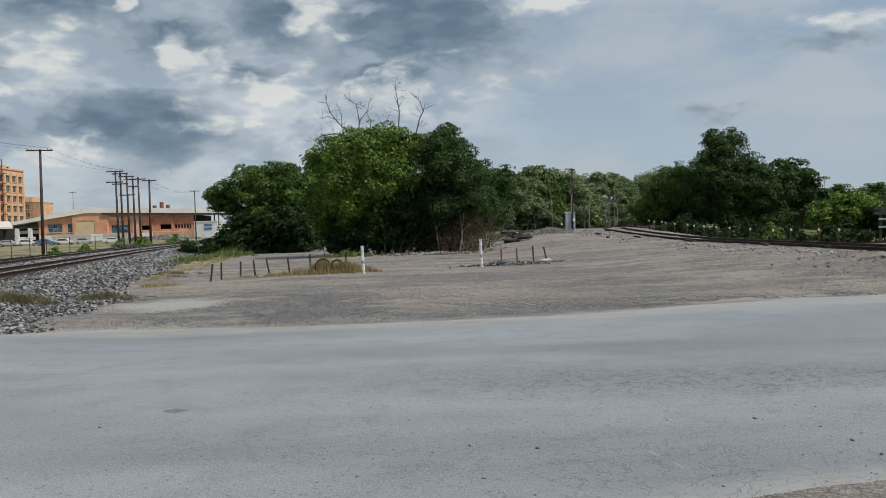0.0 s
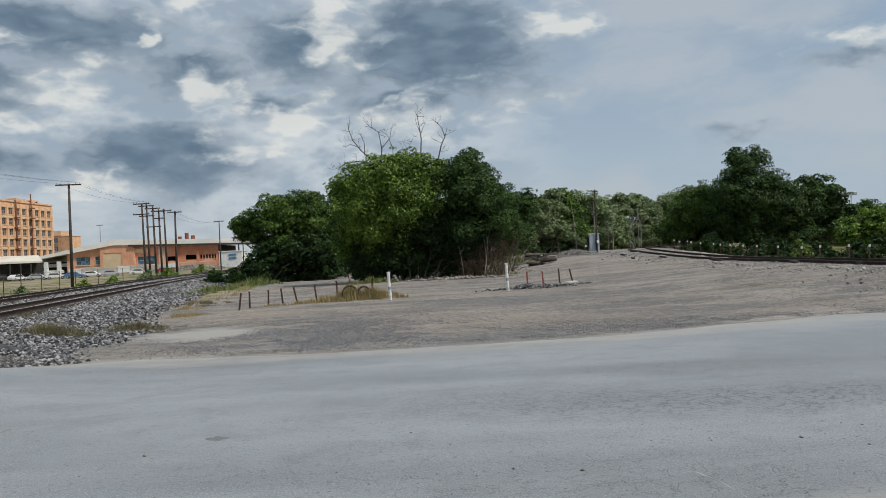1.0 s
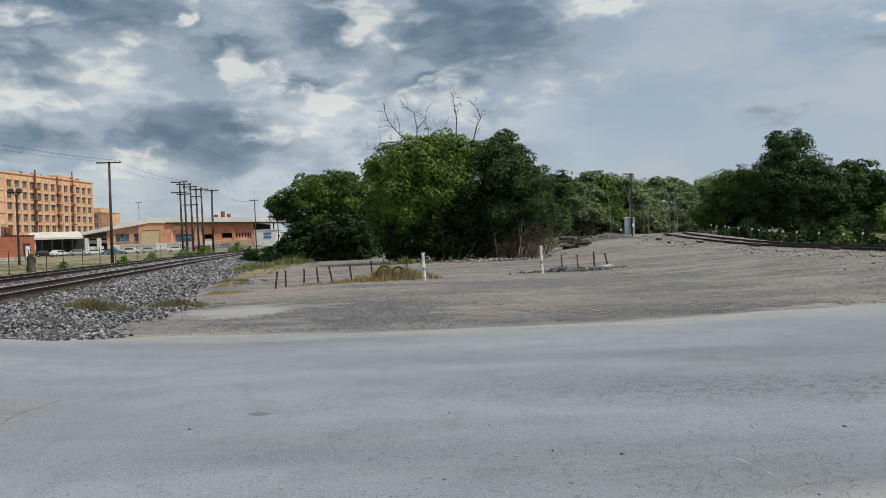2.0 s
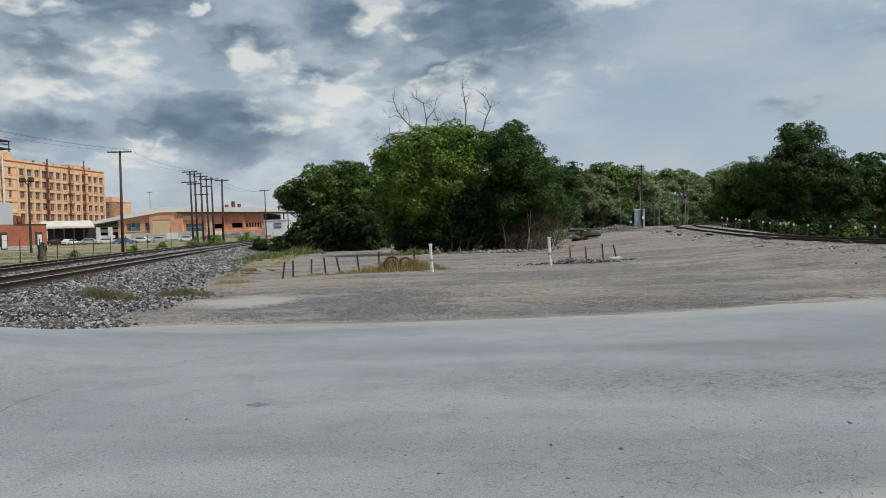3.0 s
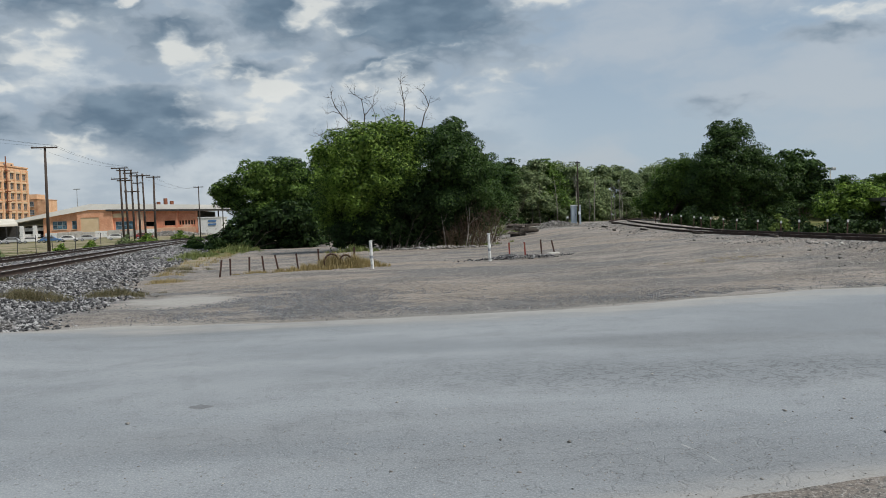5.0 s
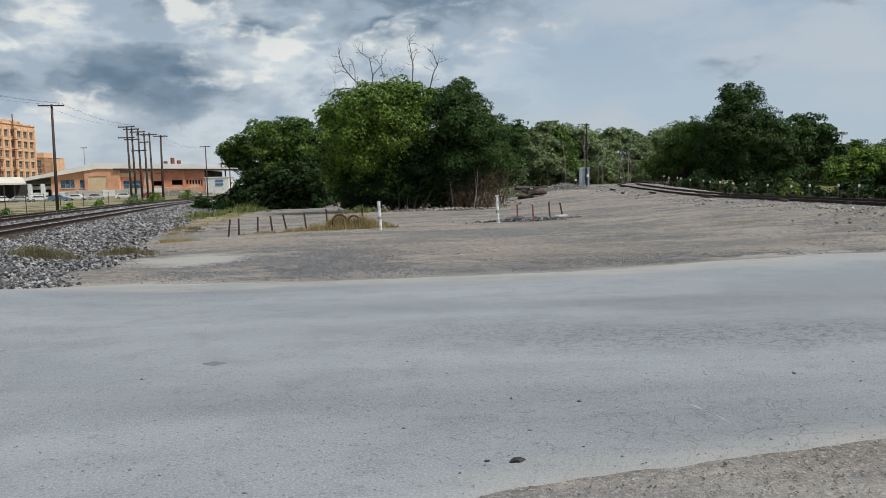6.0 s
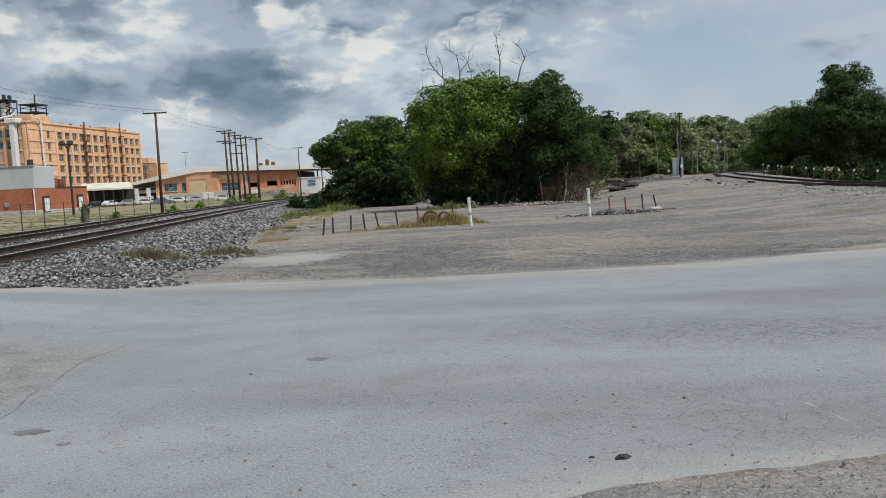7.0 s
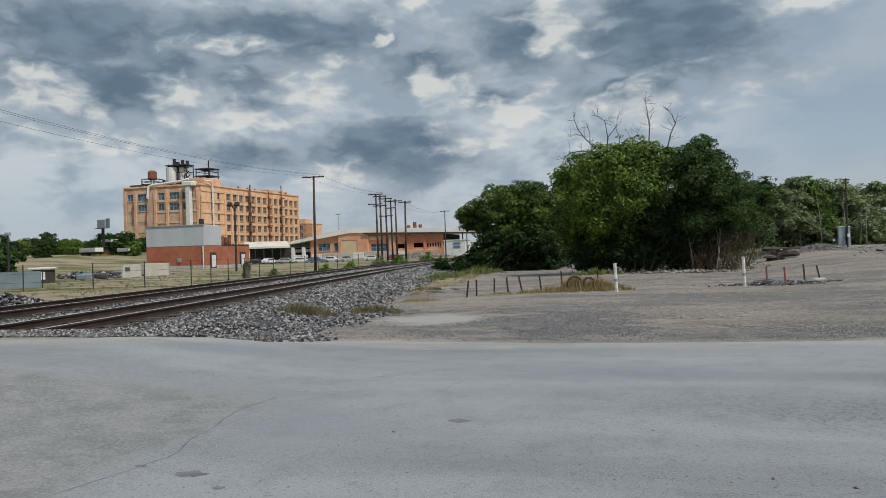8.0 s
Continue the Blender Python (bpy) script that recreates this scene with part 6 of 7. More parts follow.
def mill():
    t = thing("factory_building", Matrix(), "tall orange brick mill building with rows of steel windows", "building")
    W, D, H = 32.2, 74.0, MILL_TOP - MILL_BASE
    floor_h = 3.85
    base = CORNER + Vector((0, 0, MILL_BASE))
    # the long face towards the tracks
    m_long = wall_frame(base, AY, AX)
    long_cols = [(7.5, 1.5), (11.5, 1.5)] + [(17.6 + i * 4.45, 3.35) for i in range(13)]
    holes, wins = [], []
    for f in range(6):
        z0 = 3.3 + f * floor_h
        for cx, w in long_cols:
            holes.append((cx - w / 2, cx + w / 2, z0, z0 + 2.35))
            wins.append((cx, w, z0))
    bm = bmesh.new()
    pierced_wall(bm, D, H, holes)
    w1 = part("wall", bm, BRICK_ORANGE, t)
    w1.matrix_basis = m_long
    for cx, w, z0 in wins:
        window(t, m_long @ Matrix.Translation((cx, 0.22, z0)), w, 2.35, 3 if w > 2 else 1, 2, frame_mat=STEEL_SASH)
    pil = mesh_of("pilaster", bm_box((0, 0, 0), (1.0, 0.7, H - 0.9), bevel=0.05), BRICK_ORANGE)
    for i in range(14):
        p = part("pilaster", pil, BRICK_ORANGE, t)
        p.matrix_basis = m_long @ Matrix.Translation((15.4 + i * 4.45, -0.12, H / 2 - 0.4))
    for f in range(6):
        b = part("spandrel", bm_box((D / 2, -0.06, 3.3 + f * floor_h + 2.75), (D - 1.6, 0.3, 0.55)), TRIM_STONE, t, "pale stone band")
        b.matrix_basis = m_long
    # the short face, paler and half bricked up
    m_short = wall_frame(base, AX, AY)
    cols = [(5.0, 4.2), (10.6, 4.2), (16.2, 2.4), (24.2, 4.0), (29.4, 2.4)]
    holes, wins = [], []
    for f in range(6):
        z0 = 3.3 + f * floor_h
        for k, (cx, w) in enumerate(cols):
            if f >= 4 and not (k == 4 and f == 4):
                holes.append((cx - w / 2, cx + w / 2, z0, z0 + 2.5))
                wins.append((cx, w, z0, True))
            elif k in (3, 4) or f < 1:
                wins.append((cx, w, z0, False))
    bm = bmesh.new()
    pierced_wall(bm, W, H, holes)
    w2 = part("wall", bm, BRICK_PALE, t, "faded brick end wall with bricked-up windows")
    w2.matrix_basis = m_short
    for cx, w, z0, glass in wins:
        if glass:
            window(t, m_short @ Matrix.Translation((cx, 0.22, z0)), w, 2.5, 3 if w > 3 else 2, 2, PANE_BLUE)
        else:
            q = part("infill", bm_box((cx, -0.03, z0 + 1.2), (w, 0.16, 2.4)), TRIM_STONE, t, "pale bricked-up window")
            q.matrix_basis = m_short
    for x in (0.7, 7.8, 13.6, 18.6, 27.2, 31.6):
        q = part("pilaster", bm_box((x, -0.14, H / 2 - 0.5), (1.1, 0.6, H - 1.0), bevel=0.05), BRICK_ORANGE if x < 20 else BRICK_PALE, t)
        q.matrix_basis = m_short
    for f in (3, 4, 5):
        q = part("spandrel", bm_box((9.5, -0.05, 3.3 + f * floor_h - 0.5), (18.0, 0.3, 0.6)), TRIM_STONE, t, "pale stone band")
        q.matrix_basis = m_short
    for o, d, n, L in ((base + AX * W, AY, -AX, D), (base + AY * D, AX, -AY, W)):
        bm = bmesh.new()
        pierced_wall(bm, L, H, [])
        part("wall", bm, BRICK_ORANGE, t).matrix_basis = wall_frame(o, d, n)
    ctr = base + AX * W / 2 + AY * D / 2
    rot = wall_frame(ctr, AX, AY)
    r = part("roof", bm_box((0, 0, H - 0.9), (W - 1.0, D - 1.0, 0.4)), SHADE_DARK, t)
    r.matrix_basis = rot
    for c, s in (((0, -D / 2, H + 0.25), (W + 0.1, 0.7, 0.6)), ((0, D / 2, H + 0.25), (W + 0.5, 0.9, 0.6)), ((-W / 2, 0, H + 0.25), (0.7, D - 0.75, 0.6)), ((W / 2, 0, H + 0.25), (0.7, D - 0.75, 0.6))):
        q = part("parapet", bm_box(c, s, bevel=0.05), BRICK_ORANGE, t)
        q.matrix_basis = rot
    # solid dark box that paints the unlit rooms behind the windows
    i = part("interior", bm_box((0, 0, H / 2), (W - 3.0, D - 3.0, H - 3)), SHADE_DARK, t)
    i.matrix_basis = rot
    # stair tower and roof works
    q = part("stair_tower", bm_box((8.4, 4.4, H + 1.3), (10.5, 8.4, 3.0), bevel=0.05), BRICK_ORANGE, t)
    q.matrix_basis = m_long
    q = part("penthouse", bm_box((61.0, 6.0, H + 0.9), (16.0, 7.0, 2.2), bevel=0.05), BRICK_ORANGE, t)
    q.matrix_basis = m_long

    def frame_tower(cx, cy, w, h, z0, mat):
        bm = bmesh.new()
        for sx in (-1, 1):
            for sy in (-1, 1):
                add_box(bm, (cx + sx * w / 2, cy + sy * w / 2, z0 + h / 2), (0.26, 0.26, h))
        for z in (0.35, 0.7, 1.0):
            add_box(bm, (cx, cy - w / 2, z0 + h * z), (w + 0.4, 0.18, 0.2))
            add_box(bm, (cx, cy + w / 2, z0 + h * z), (w + 0.4, 0.18, 0.2))
            add_box(bm, (cx - w / 2, cy, z0 + h * z), (0.18, w + 0.4, 0.2))
            add_box(bm, (cx + w / 2, cy, z0 + h * z), (0.18, w + 0.4, 0.2))
        return bm
    f = part("steel_frame", frame_tower(11.5, 4.5, 5.6, 4.0, H + 2.8, DARK_STEEL), DARK_STEEL, t, "dark open steel frame")
    f.matrix_basis = m_long
    f = part("platform", bm_box((11.5, 4.5, H + 4.0), (6.6, 6.6, 0.3)), DARK_STEEL, t)
    f.matrix_basis = m_long
    f = part("platform", bm_box((11.5, 4.5, H + 6.7), (6.4, 6.4, 0.35)), DARK_STEEL, t)
    f.matrix_basis = m_long
    f = part("mast", bm_tube([(11.8, 4, H + 2.8), (11.8, 4, H + 10.0)], 0.22, 6), DARK_STEEL, t)
    f.matrix_basis = m_long
    # tanks over the end wall
    for cx, r, h, z0 in ((15.0, 2.6, 6.0, 1.4), (10.6, 1.6, 5.6, 1.4)):
        f = part("tank", bm_tube([(cx, 6, H + z0), (cx, 6, H + z0 + h), (cx, 6, H + z0 + h + 0.5)], [r, r, r * 0.55], 16), WHITE_METAL, t, "silver cylindrical roof tank")
        f.matrix_basis = m_short
    f = part("tank", bm_tube([(24.2, 6, H + 3.6), (24.2, 6, H + 6.4), (24.2, 6, H + 6.9)], [1.6, 1.6, 1.0], 14), RUST, t, "rusty red roof tank")
    f.matrix_basis = m_short
    f = part("platform", bm_box((12.3, 6, H + 8.0), (8.6, 5.2, 0.4)), DARK_STEEL, t)
    f.matrix_basis = m_short
    for x, h in ((14.5, 2.4), (11.0, 1.8), (9.0, 1.4), (13.0, 1.2)):
        f = part("vent", bm_tube([(x, 6, H + 8.2), (x, 6, H + 8.2 + h)], 0.62, 8), DARK_STEEL, t)
        f.matrix_basis = m_short
    f = part("steel_frame", frame_tower(24.2, 6, 5.2, 3.4, H + 0.3, RUST), DARK_STEEL, t, "dark open steel frame")
    f.matrix_basis = m_short
    f = part("roof_plant", bm_box((26.0, 5, H + 0.9), (11.0, 5.0, 1.2), bevel=0.1), SHADE_DARK, t, "dark roof machinery")
    f.matrix_basis = m_short
    f = part("steel_frame", frame_tower(10.0, 6, 4.0, 7.2, H + 0.3, DARK_STEEL), DARK_STEEL, t, "dark open steel frame")
    f.matrix_basis = m_short
    g = random.Random(8)
    for i in range(16):
        x, h = g.uniform(18, D - 4), g.uniform(0.7, 1.7)
        f = part("roof_vent", bm_tube([(x, g.uniform(1, 4), H), (x, g.uniform(1, 4), H + h)], [g.uniform(0.25, 0.5), g.uniform(0.3, 0.6)], 8), g.choice([RUST, DARK_STEEL, GALVANISED]), t)
        f.matrix_basis = m_long
    for i in range(14):
        x, y = g.uniform(8, W - 4), g.uniform(1.5, 7)
        f = part("roof_fitting", bm_box((x, y, H + g.uniform(0.5, 2.0)), (g.uniform(0.5, 1.8), g.uniform(0.5, 1.5), g.uniform(0.6, 3.0)), bevel=0.1), g.choice([RUST, DARK_STEEL, DARK_STEEL]), t)
        f.matrix_basis = m_short
    for i in range(9):
        x, y, z = g.uniform(8.5, 16.5), g.uniform(4.5, 7), H + g.uniform(2, 7)
        f = part("roof_pipe", bm_tube([(x, y, z), (x + g.uniform(-2, 2), y, z + g.uniform(0.5, 2)), (x + g.uniform(-2, 2), y, z + g.uniform(1, 3))], 0.2, 6), DARK_STEEL, t)
        f.matrix_basis = m_short
    # ducts and pipes outside
    bm = bmesh.new()
    add_box(bm, (3.6, -1.4, H - 9.0), (1.75, 1.8, 17.0), bevel=0.15)
    add_box(bm, (3.6, -1.0, H + 0.4), (4.4, 3.2, 1.7), bevel=0.3)
    f = part("duct", bm, WHITE_PAINT, t, "large white exhaust duct")
    f.matrix_basis = m_short
    f = part("pipe", bm_tube([(5.5, 1.5, H + 2.4), (9.5, 0.5, H + 1.6), (20.0, -0.2, H + 0.7), (21.0, -0.6, H + 0.4), (21.4, -0.8, H - 4.0)], 0.45, 8), WHITE_PAINT, t, "white roof pipe")
    f.matrix_basis = m_short
    f = part("pipe", bm_tube([(2.0, -0.8, H + 1.5), (4.5, -1.0, H + 1.6), (6.3, -1.0, H + 0.2), (6.6, -0.9, 10.0)], 0.3, 8), WHITE_PAINT, t, "pale downpipe")
    f.matrix_basis = m_long
    for x, z0, z1, r in ((32.0, 6.0, H + 2.2, 0.3), (46.5, 5.0, H + 0.5, 0.32), (57.0, 9.0, H + 3.6, 0.22)):
        f = part("pipe", bm_tube([(x, -0.9, z0), (x + 0.2, -0.9, (z0 + z1) / 2), (x, -0.9, z1)], r, 8), RUST, t, "rusty riser pipe")
        f.matrix_basis = m_long
        for z in np.arange(z0 + 1, z1 - 4, 3.85):
            f = part("landing", bm_box((x + 0.4, -1.1, z), (2.0, 1.3, 0.35)), RUST, t)
            f.matrix_basis = m_long
    for x, z in ((22.0, 12.0), (16.6, 7.0), (27.8, 15.0)):
        f = part("pipe", bm_tube([(x, -0.5, z), (x + 0.3, -0.6, z + 4), (x, -0.5, z + 7)], 0.22, 6), RUST, t, "rusty pipe")
        f.matrix_basis = m_short


mill()


def box_building(name, o, w, d, z0, z1, mat, label, ax=AX, ay=AY, roof=None):
    """Plain block: o is the corner nearest the lot; w along ax, d along ay."""
    t = thing(name, Matrix(), label, "building", "factory buildings")
    rot = wall_frame(Vector((o[0], o[1], 0)) + ax * w / 2 + ay * d / 2, ax, ay)
    part("body", bm_box((0, 0, (z0 + z1) / 2), (w, d, z1 - z0)), mat, t).matrix_basis = rot
    part("roof", bm_box((0, 0, z1 + 0.12), (w + 0.4, d + 0.4, 0.24)), roof or mat, t).matrix_basis = rot
    return t, rot


def shed():
    N = Vector((-85.2, 147.2, 0))
    z0 = -0.9
    t = thing("boiler_house", Matrix(), "red brick shed with a grey metal upper storey", "building", "factory buildings")
    m_s, m_l = wall_frame(N, AX, AY), wall_frame(N, AY, AX)
    rot = wall_frame(N + AX * 7.1 + AY * 8.8, AX, AY)
    part("brick_storey", bm_box((0, 0, (z0 + 4.2) / 2), (14.2, 17.6, 4.2 - z0)), BRICK_BROWN, t).matrix_basis = rot
    part("cladding", bm_box((7.1, 3.2, 6.35), (14.3, 6.5, 4.3), bevel=0.08), GREY_METAL, t, "smooth grey metal cladding").matrix_basis = m_s
    part("flat_roof", bm_box((0, 3.3, 4.32), (14.4, 11.0, 0.24)), SHADE_DARK, t).matrix_basis = rot
    part("coping", bm_box((7.1, -0.06, 8.55), (14.6, 0.3, 0.22)), GALVANISED, t).matrix_basis = m_s
    part("plinth", bm_box((7.1, -0.08, z0 + 0.5), (14.2, 0.3, 1.0)), CONCRETE, t).matrix_basis = m_s
    part("plinth", bm_box((8.8, -0.08, z0 + 0.45), (17.6, 0.3, 0.9)), CONCRETE, t).matrix_basis = m_l
    part("downpipe", bm_tube([(0.15, -0.2, 4.2), (0.15, -0.2, z0)], 0.13, 6), WHITE_PAINT, t).matrix_basis = m_s
    for y in (3.0, 14.6):
        part("door_surround", bm_box((y, -0.1, 1.1), (2.1, 0.3, 3.3)), SHADE_DARK, t).matrix_basis = m_l
        part("door", bm_box((y, -0.28, 0.9), (1.5, 0.12, 2.6), bevel=0.03), WHITE_PAINT, t, "white roller door").matrix_basis = m_l
    part("vent", bm_box((6.0, -0.12, 1.3), (0.8, 0.3, 0.9)), GALVANISED, t).matrix_basis = m_s
    part("roof_unit", bm_box((2.2, 2.5, 9.2), (0.9, 0.8, 1.4), bevel=0.1), DARK_STEEL, t, "dark roof ventilator").matrix_basis = m_s
    bm = bmesh.new()
    for i in range(5):
        add_box(bm, (8.0 + i * 1.4, 3.0, 5.0 + (i % 2) * 0.5), (0.9, 1.2, 1.2 + (i % 3) * 0.7))
    part("roof_machinery", bm, RUST, t, "rusty roof machinery").matrix_basis = m_l


shed()


def long_hall():
    """Low brick hall under one long pale roof that slopes down to the left."""
    Y = 235.0
    t = thing("brick_hall", Matrix(), "long low orange brick hall under a pale metal roof", "building", "factory buildings")
    bm = bmesh.new()
    pierced_wall(bm, 12.9, 8.0, [(2.6, 6.6, 3.2, 5.6), (8.0, 10.6, 3.2, 5.6), (3.4, 6.4, 0.3, 2.2)])
    part("wall", bm, BRICK_HALL, t).matrix_basis = Matrix.Translation((-97.6, Y - 1.3, -0.5))
    bm = bmesh.new()
    add_prism(bm, [(-97.6, 7.4), (-84.7, 7.4), (-84.7, 9.2)], 0.5)
    part("gable", bm, BRICK_HALL, t).matrix_basis = Matrix.Translation((0, Y - 1.3, 0))
    window(t, Matrix.Translation((-93.0, Y - 1.1, 2.7)), 4.0, 2.4, 3, 2, PANE_BLUE)
    window(t, Matrix.Translation((-88.3, Y - 1.1, 2.7)), 2.6, 2.4, 2, 2, PANE_BLUE)
    bm = bmesh.new()
    pierced_wall(bm, 9.5, 9.4, [(1.0, 6.2, 1.6, 6.4)])
    part("wall", bm, BRICK_HALL, t).matrix_basis = Matrix.Translation((-88.9 + 1.0, Y - 2.0, -0.5))
    part("roller_door", bm_box((-92.7, Y - 1.1, 0.75), (3.0, 0.2, 1.9)), WHITE_METAL, t, "white loading door")
    part("panel", bm_box((-84.3, Y - 1.7, 3.5), (5.2, 0.3, 4.8)), CREAM, t, "cream boarded-up opening")
    part("wall", bm_box((-78.2, Y - 1.0, 3.8), (0.5, 2.0, 8.6)), BRICK_HALL, t)
    bm = bmesh.new()
    holes = [(9.6, 12.0, 3.3, 4.6), (14.9, 18.0, 3.4, 4.8)] + [(19.1 + i * 0.84, 19.65 + i * 0.84, 3.5, 4.7) for i in range(6)] + [(1.0, 6.2, 2.6, 5.0)]
    pierced_wall(bm, 24.4, 8.0, holes)
    part("wall", bm, BRICK_RED, t, "red brick wall").matrix_basis = Matrix.Translation((-78.4, Y - 1.2, -0.5))
    window(t, Matrix.Translation((-74.8, Y - 1.0, 2.1)), 5.2, 2.4, 3, 2, PANE_BLUE)
    for x in (-65.9, -59.9, -54.3):
        part("pilaster", bm_box((x, Y - 1.3, 3.5), (0.6, 0.5, 7.6)), BRICK_RED, t)
    part("band", bm_box((-61.8, Y - 1.28, 2.1), (14.6, 0.3, 0.35)), TRIM_STONE, t, "pale stone band")
    part("wall", bm_box((-61.6, Y - 1.5, 1.0), (14.4, 0.4, 2.2)), BRICK_PALE, t, "faded pink brick base")
    part("panel", bm_box((-70.3, Y - 1.3, 3.4), (1.8, 0.5, 7.4)), BRICK_PALE, t)
    part("panel", bm_box((-76.0, Y - 1.35, 6.2), (4.6, 0.4, 1.2)), CREAM, t, "cream boarded strip")
    part("canopy", bm_box((-73.5, Y - 2.9, 1.6), (8.5, 3.0, 0.35)), WHITE_METAL, t, "white loading canopy")
    # dark block in place of the shaded inside seen through the wall openings
    part("back_room", bm_box((-76, Y + 14, 3.3), (43, 24, 7.4)), SHADE_DARK, t)
    for x in (-49.0, -43.5, -38.0):
        part("post", bm_box((x, Y + 4, 3.3), (0.35, 0.35, 7.2)), DARK_STEEL, t)
    # one pale roof over all, sloping down at the left
    bm = bmesh.new()
    add_prism(bm, [(-112.0, 4.5), (-84.0, 9.8), (-34.0, 7.95), (-34.0, 6.75), (-84.0, 8.1), (-112.0, 4.0)], 32.0)
    part("roof", bm, WHITE_METAL, t, "pale metal roof with a deep white fascia").matrix_basis = Matrix.Translation((0, Y - 2.4, 0))
    part("gutter", bm_box((-57, Y - 2.5, 7.2), (45.0, 0.3, 0.5), Euler((0, radians(1.55), 0)).to_matrix()), SHADE_DARK, t, "dark gutter line")
    # white loading porch with square piers
    for x in (-107.0, -103.4, -99.8):
        part("pier", bm_box((x, Y - 1.6, 1.8), (1.0, 1.0, 4.6), bevel=0.05), WHITE_PAINT, t, "white square pier")
    part("porch_wall", bm_box((-103.0, Y + 1.2, 3.0), (10.0, 0.4, 1.0)), WHITE_PAINT, t)
    part("porch_rail", bm_box((-103.0, Y - 1.5, 1.2), (9.0, 0.3, 0.9)), WHITE_PAINT, t)
    # dark block that paints the shade behind the piers
    part("porch_recess", bm_box((-103.0, Y + 4.5, 1.8), (10.5, 4.0, 4.4)), SHADE_DARK, t)
    w = thing("low_wall", Matrix(), "low pale concrete wall along the hall's yard", "wall")
    for i in range(9):
        part("panel", bm_box((-92.4 + i * 3.4, Y - 9.0, 1.0), (3.3, 0.3, 1.5 + 0.25 * (i % 3)), bevel=0.04), CONCRETE if i % 4 else WHITE_PAINT, w)
    # the open shelter over the cars
    s = thing("carport", Matrix(), "long cream sheet-metal shelter over parked cars", "shelter")
    bm = bmesh.new()
    verts = [(-96.8, 187.5, 4.1), (-85.5, 191, 4.1), (-90.0, 199, 5.6), (-101.0, 195.5, 5.6)]
    top = [bm.verts.new(v) for v in verts]
    low = [bm.verts.new((x, y, z - 0.45)) for x, y, z in verts]
    bm.faces.new(top)
    bm.faces.new(list(reversed(low)))
    for i in range(4):
        bm.faces.new((low[i], low[(i + 1) % 4], top[(i + 1) % 4], top[i]))
    bmesh.ops.recalc_face_normals(bm, faces=bm.faces)
    part("roof", bm, SHELTER_METAL, s, "cream sheet roof")
    for i in range(6):
        x = -96.4 + i * 2.1
        part("post", bm_box((x, 187.9 + i * 0.66, 1.6), (0.25, 0.25, 4.3)), DARK_STEEL, s)
    # dark sheet added to give the shade under the shelter's roof
    part("back_wall", bm_box((-94.0, 197.0, 1.9), (11.0, 0.4, 4.8), Euler((0, 0, radians(15))).to_matrix()), SHADE_DARK, s)


long_hall()


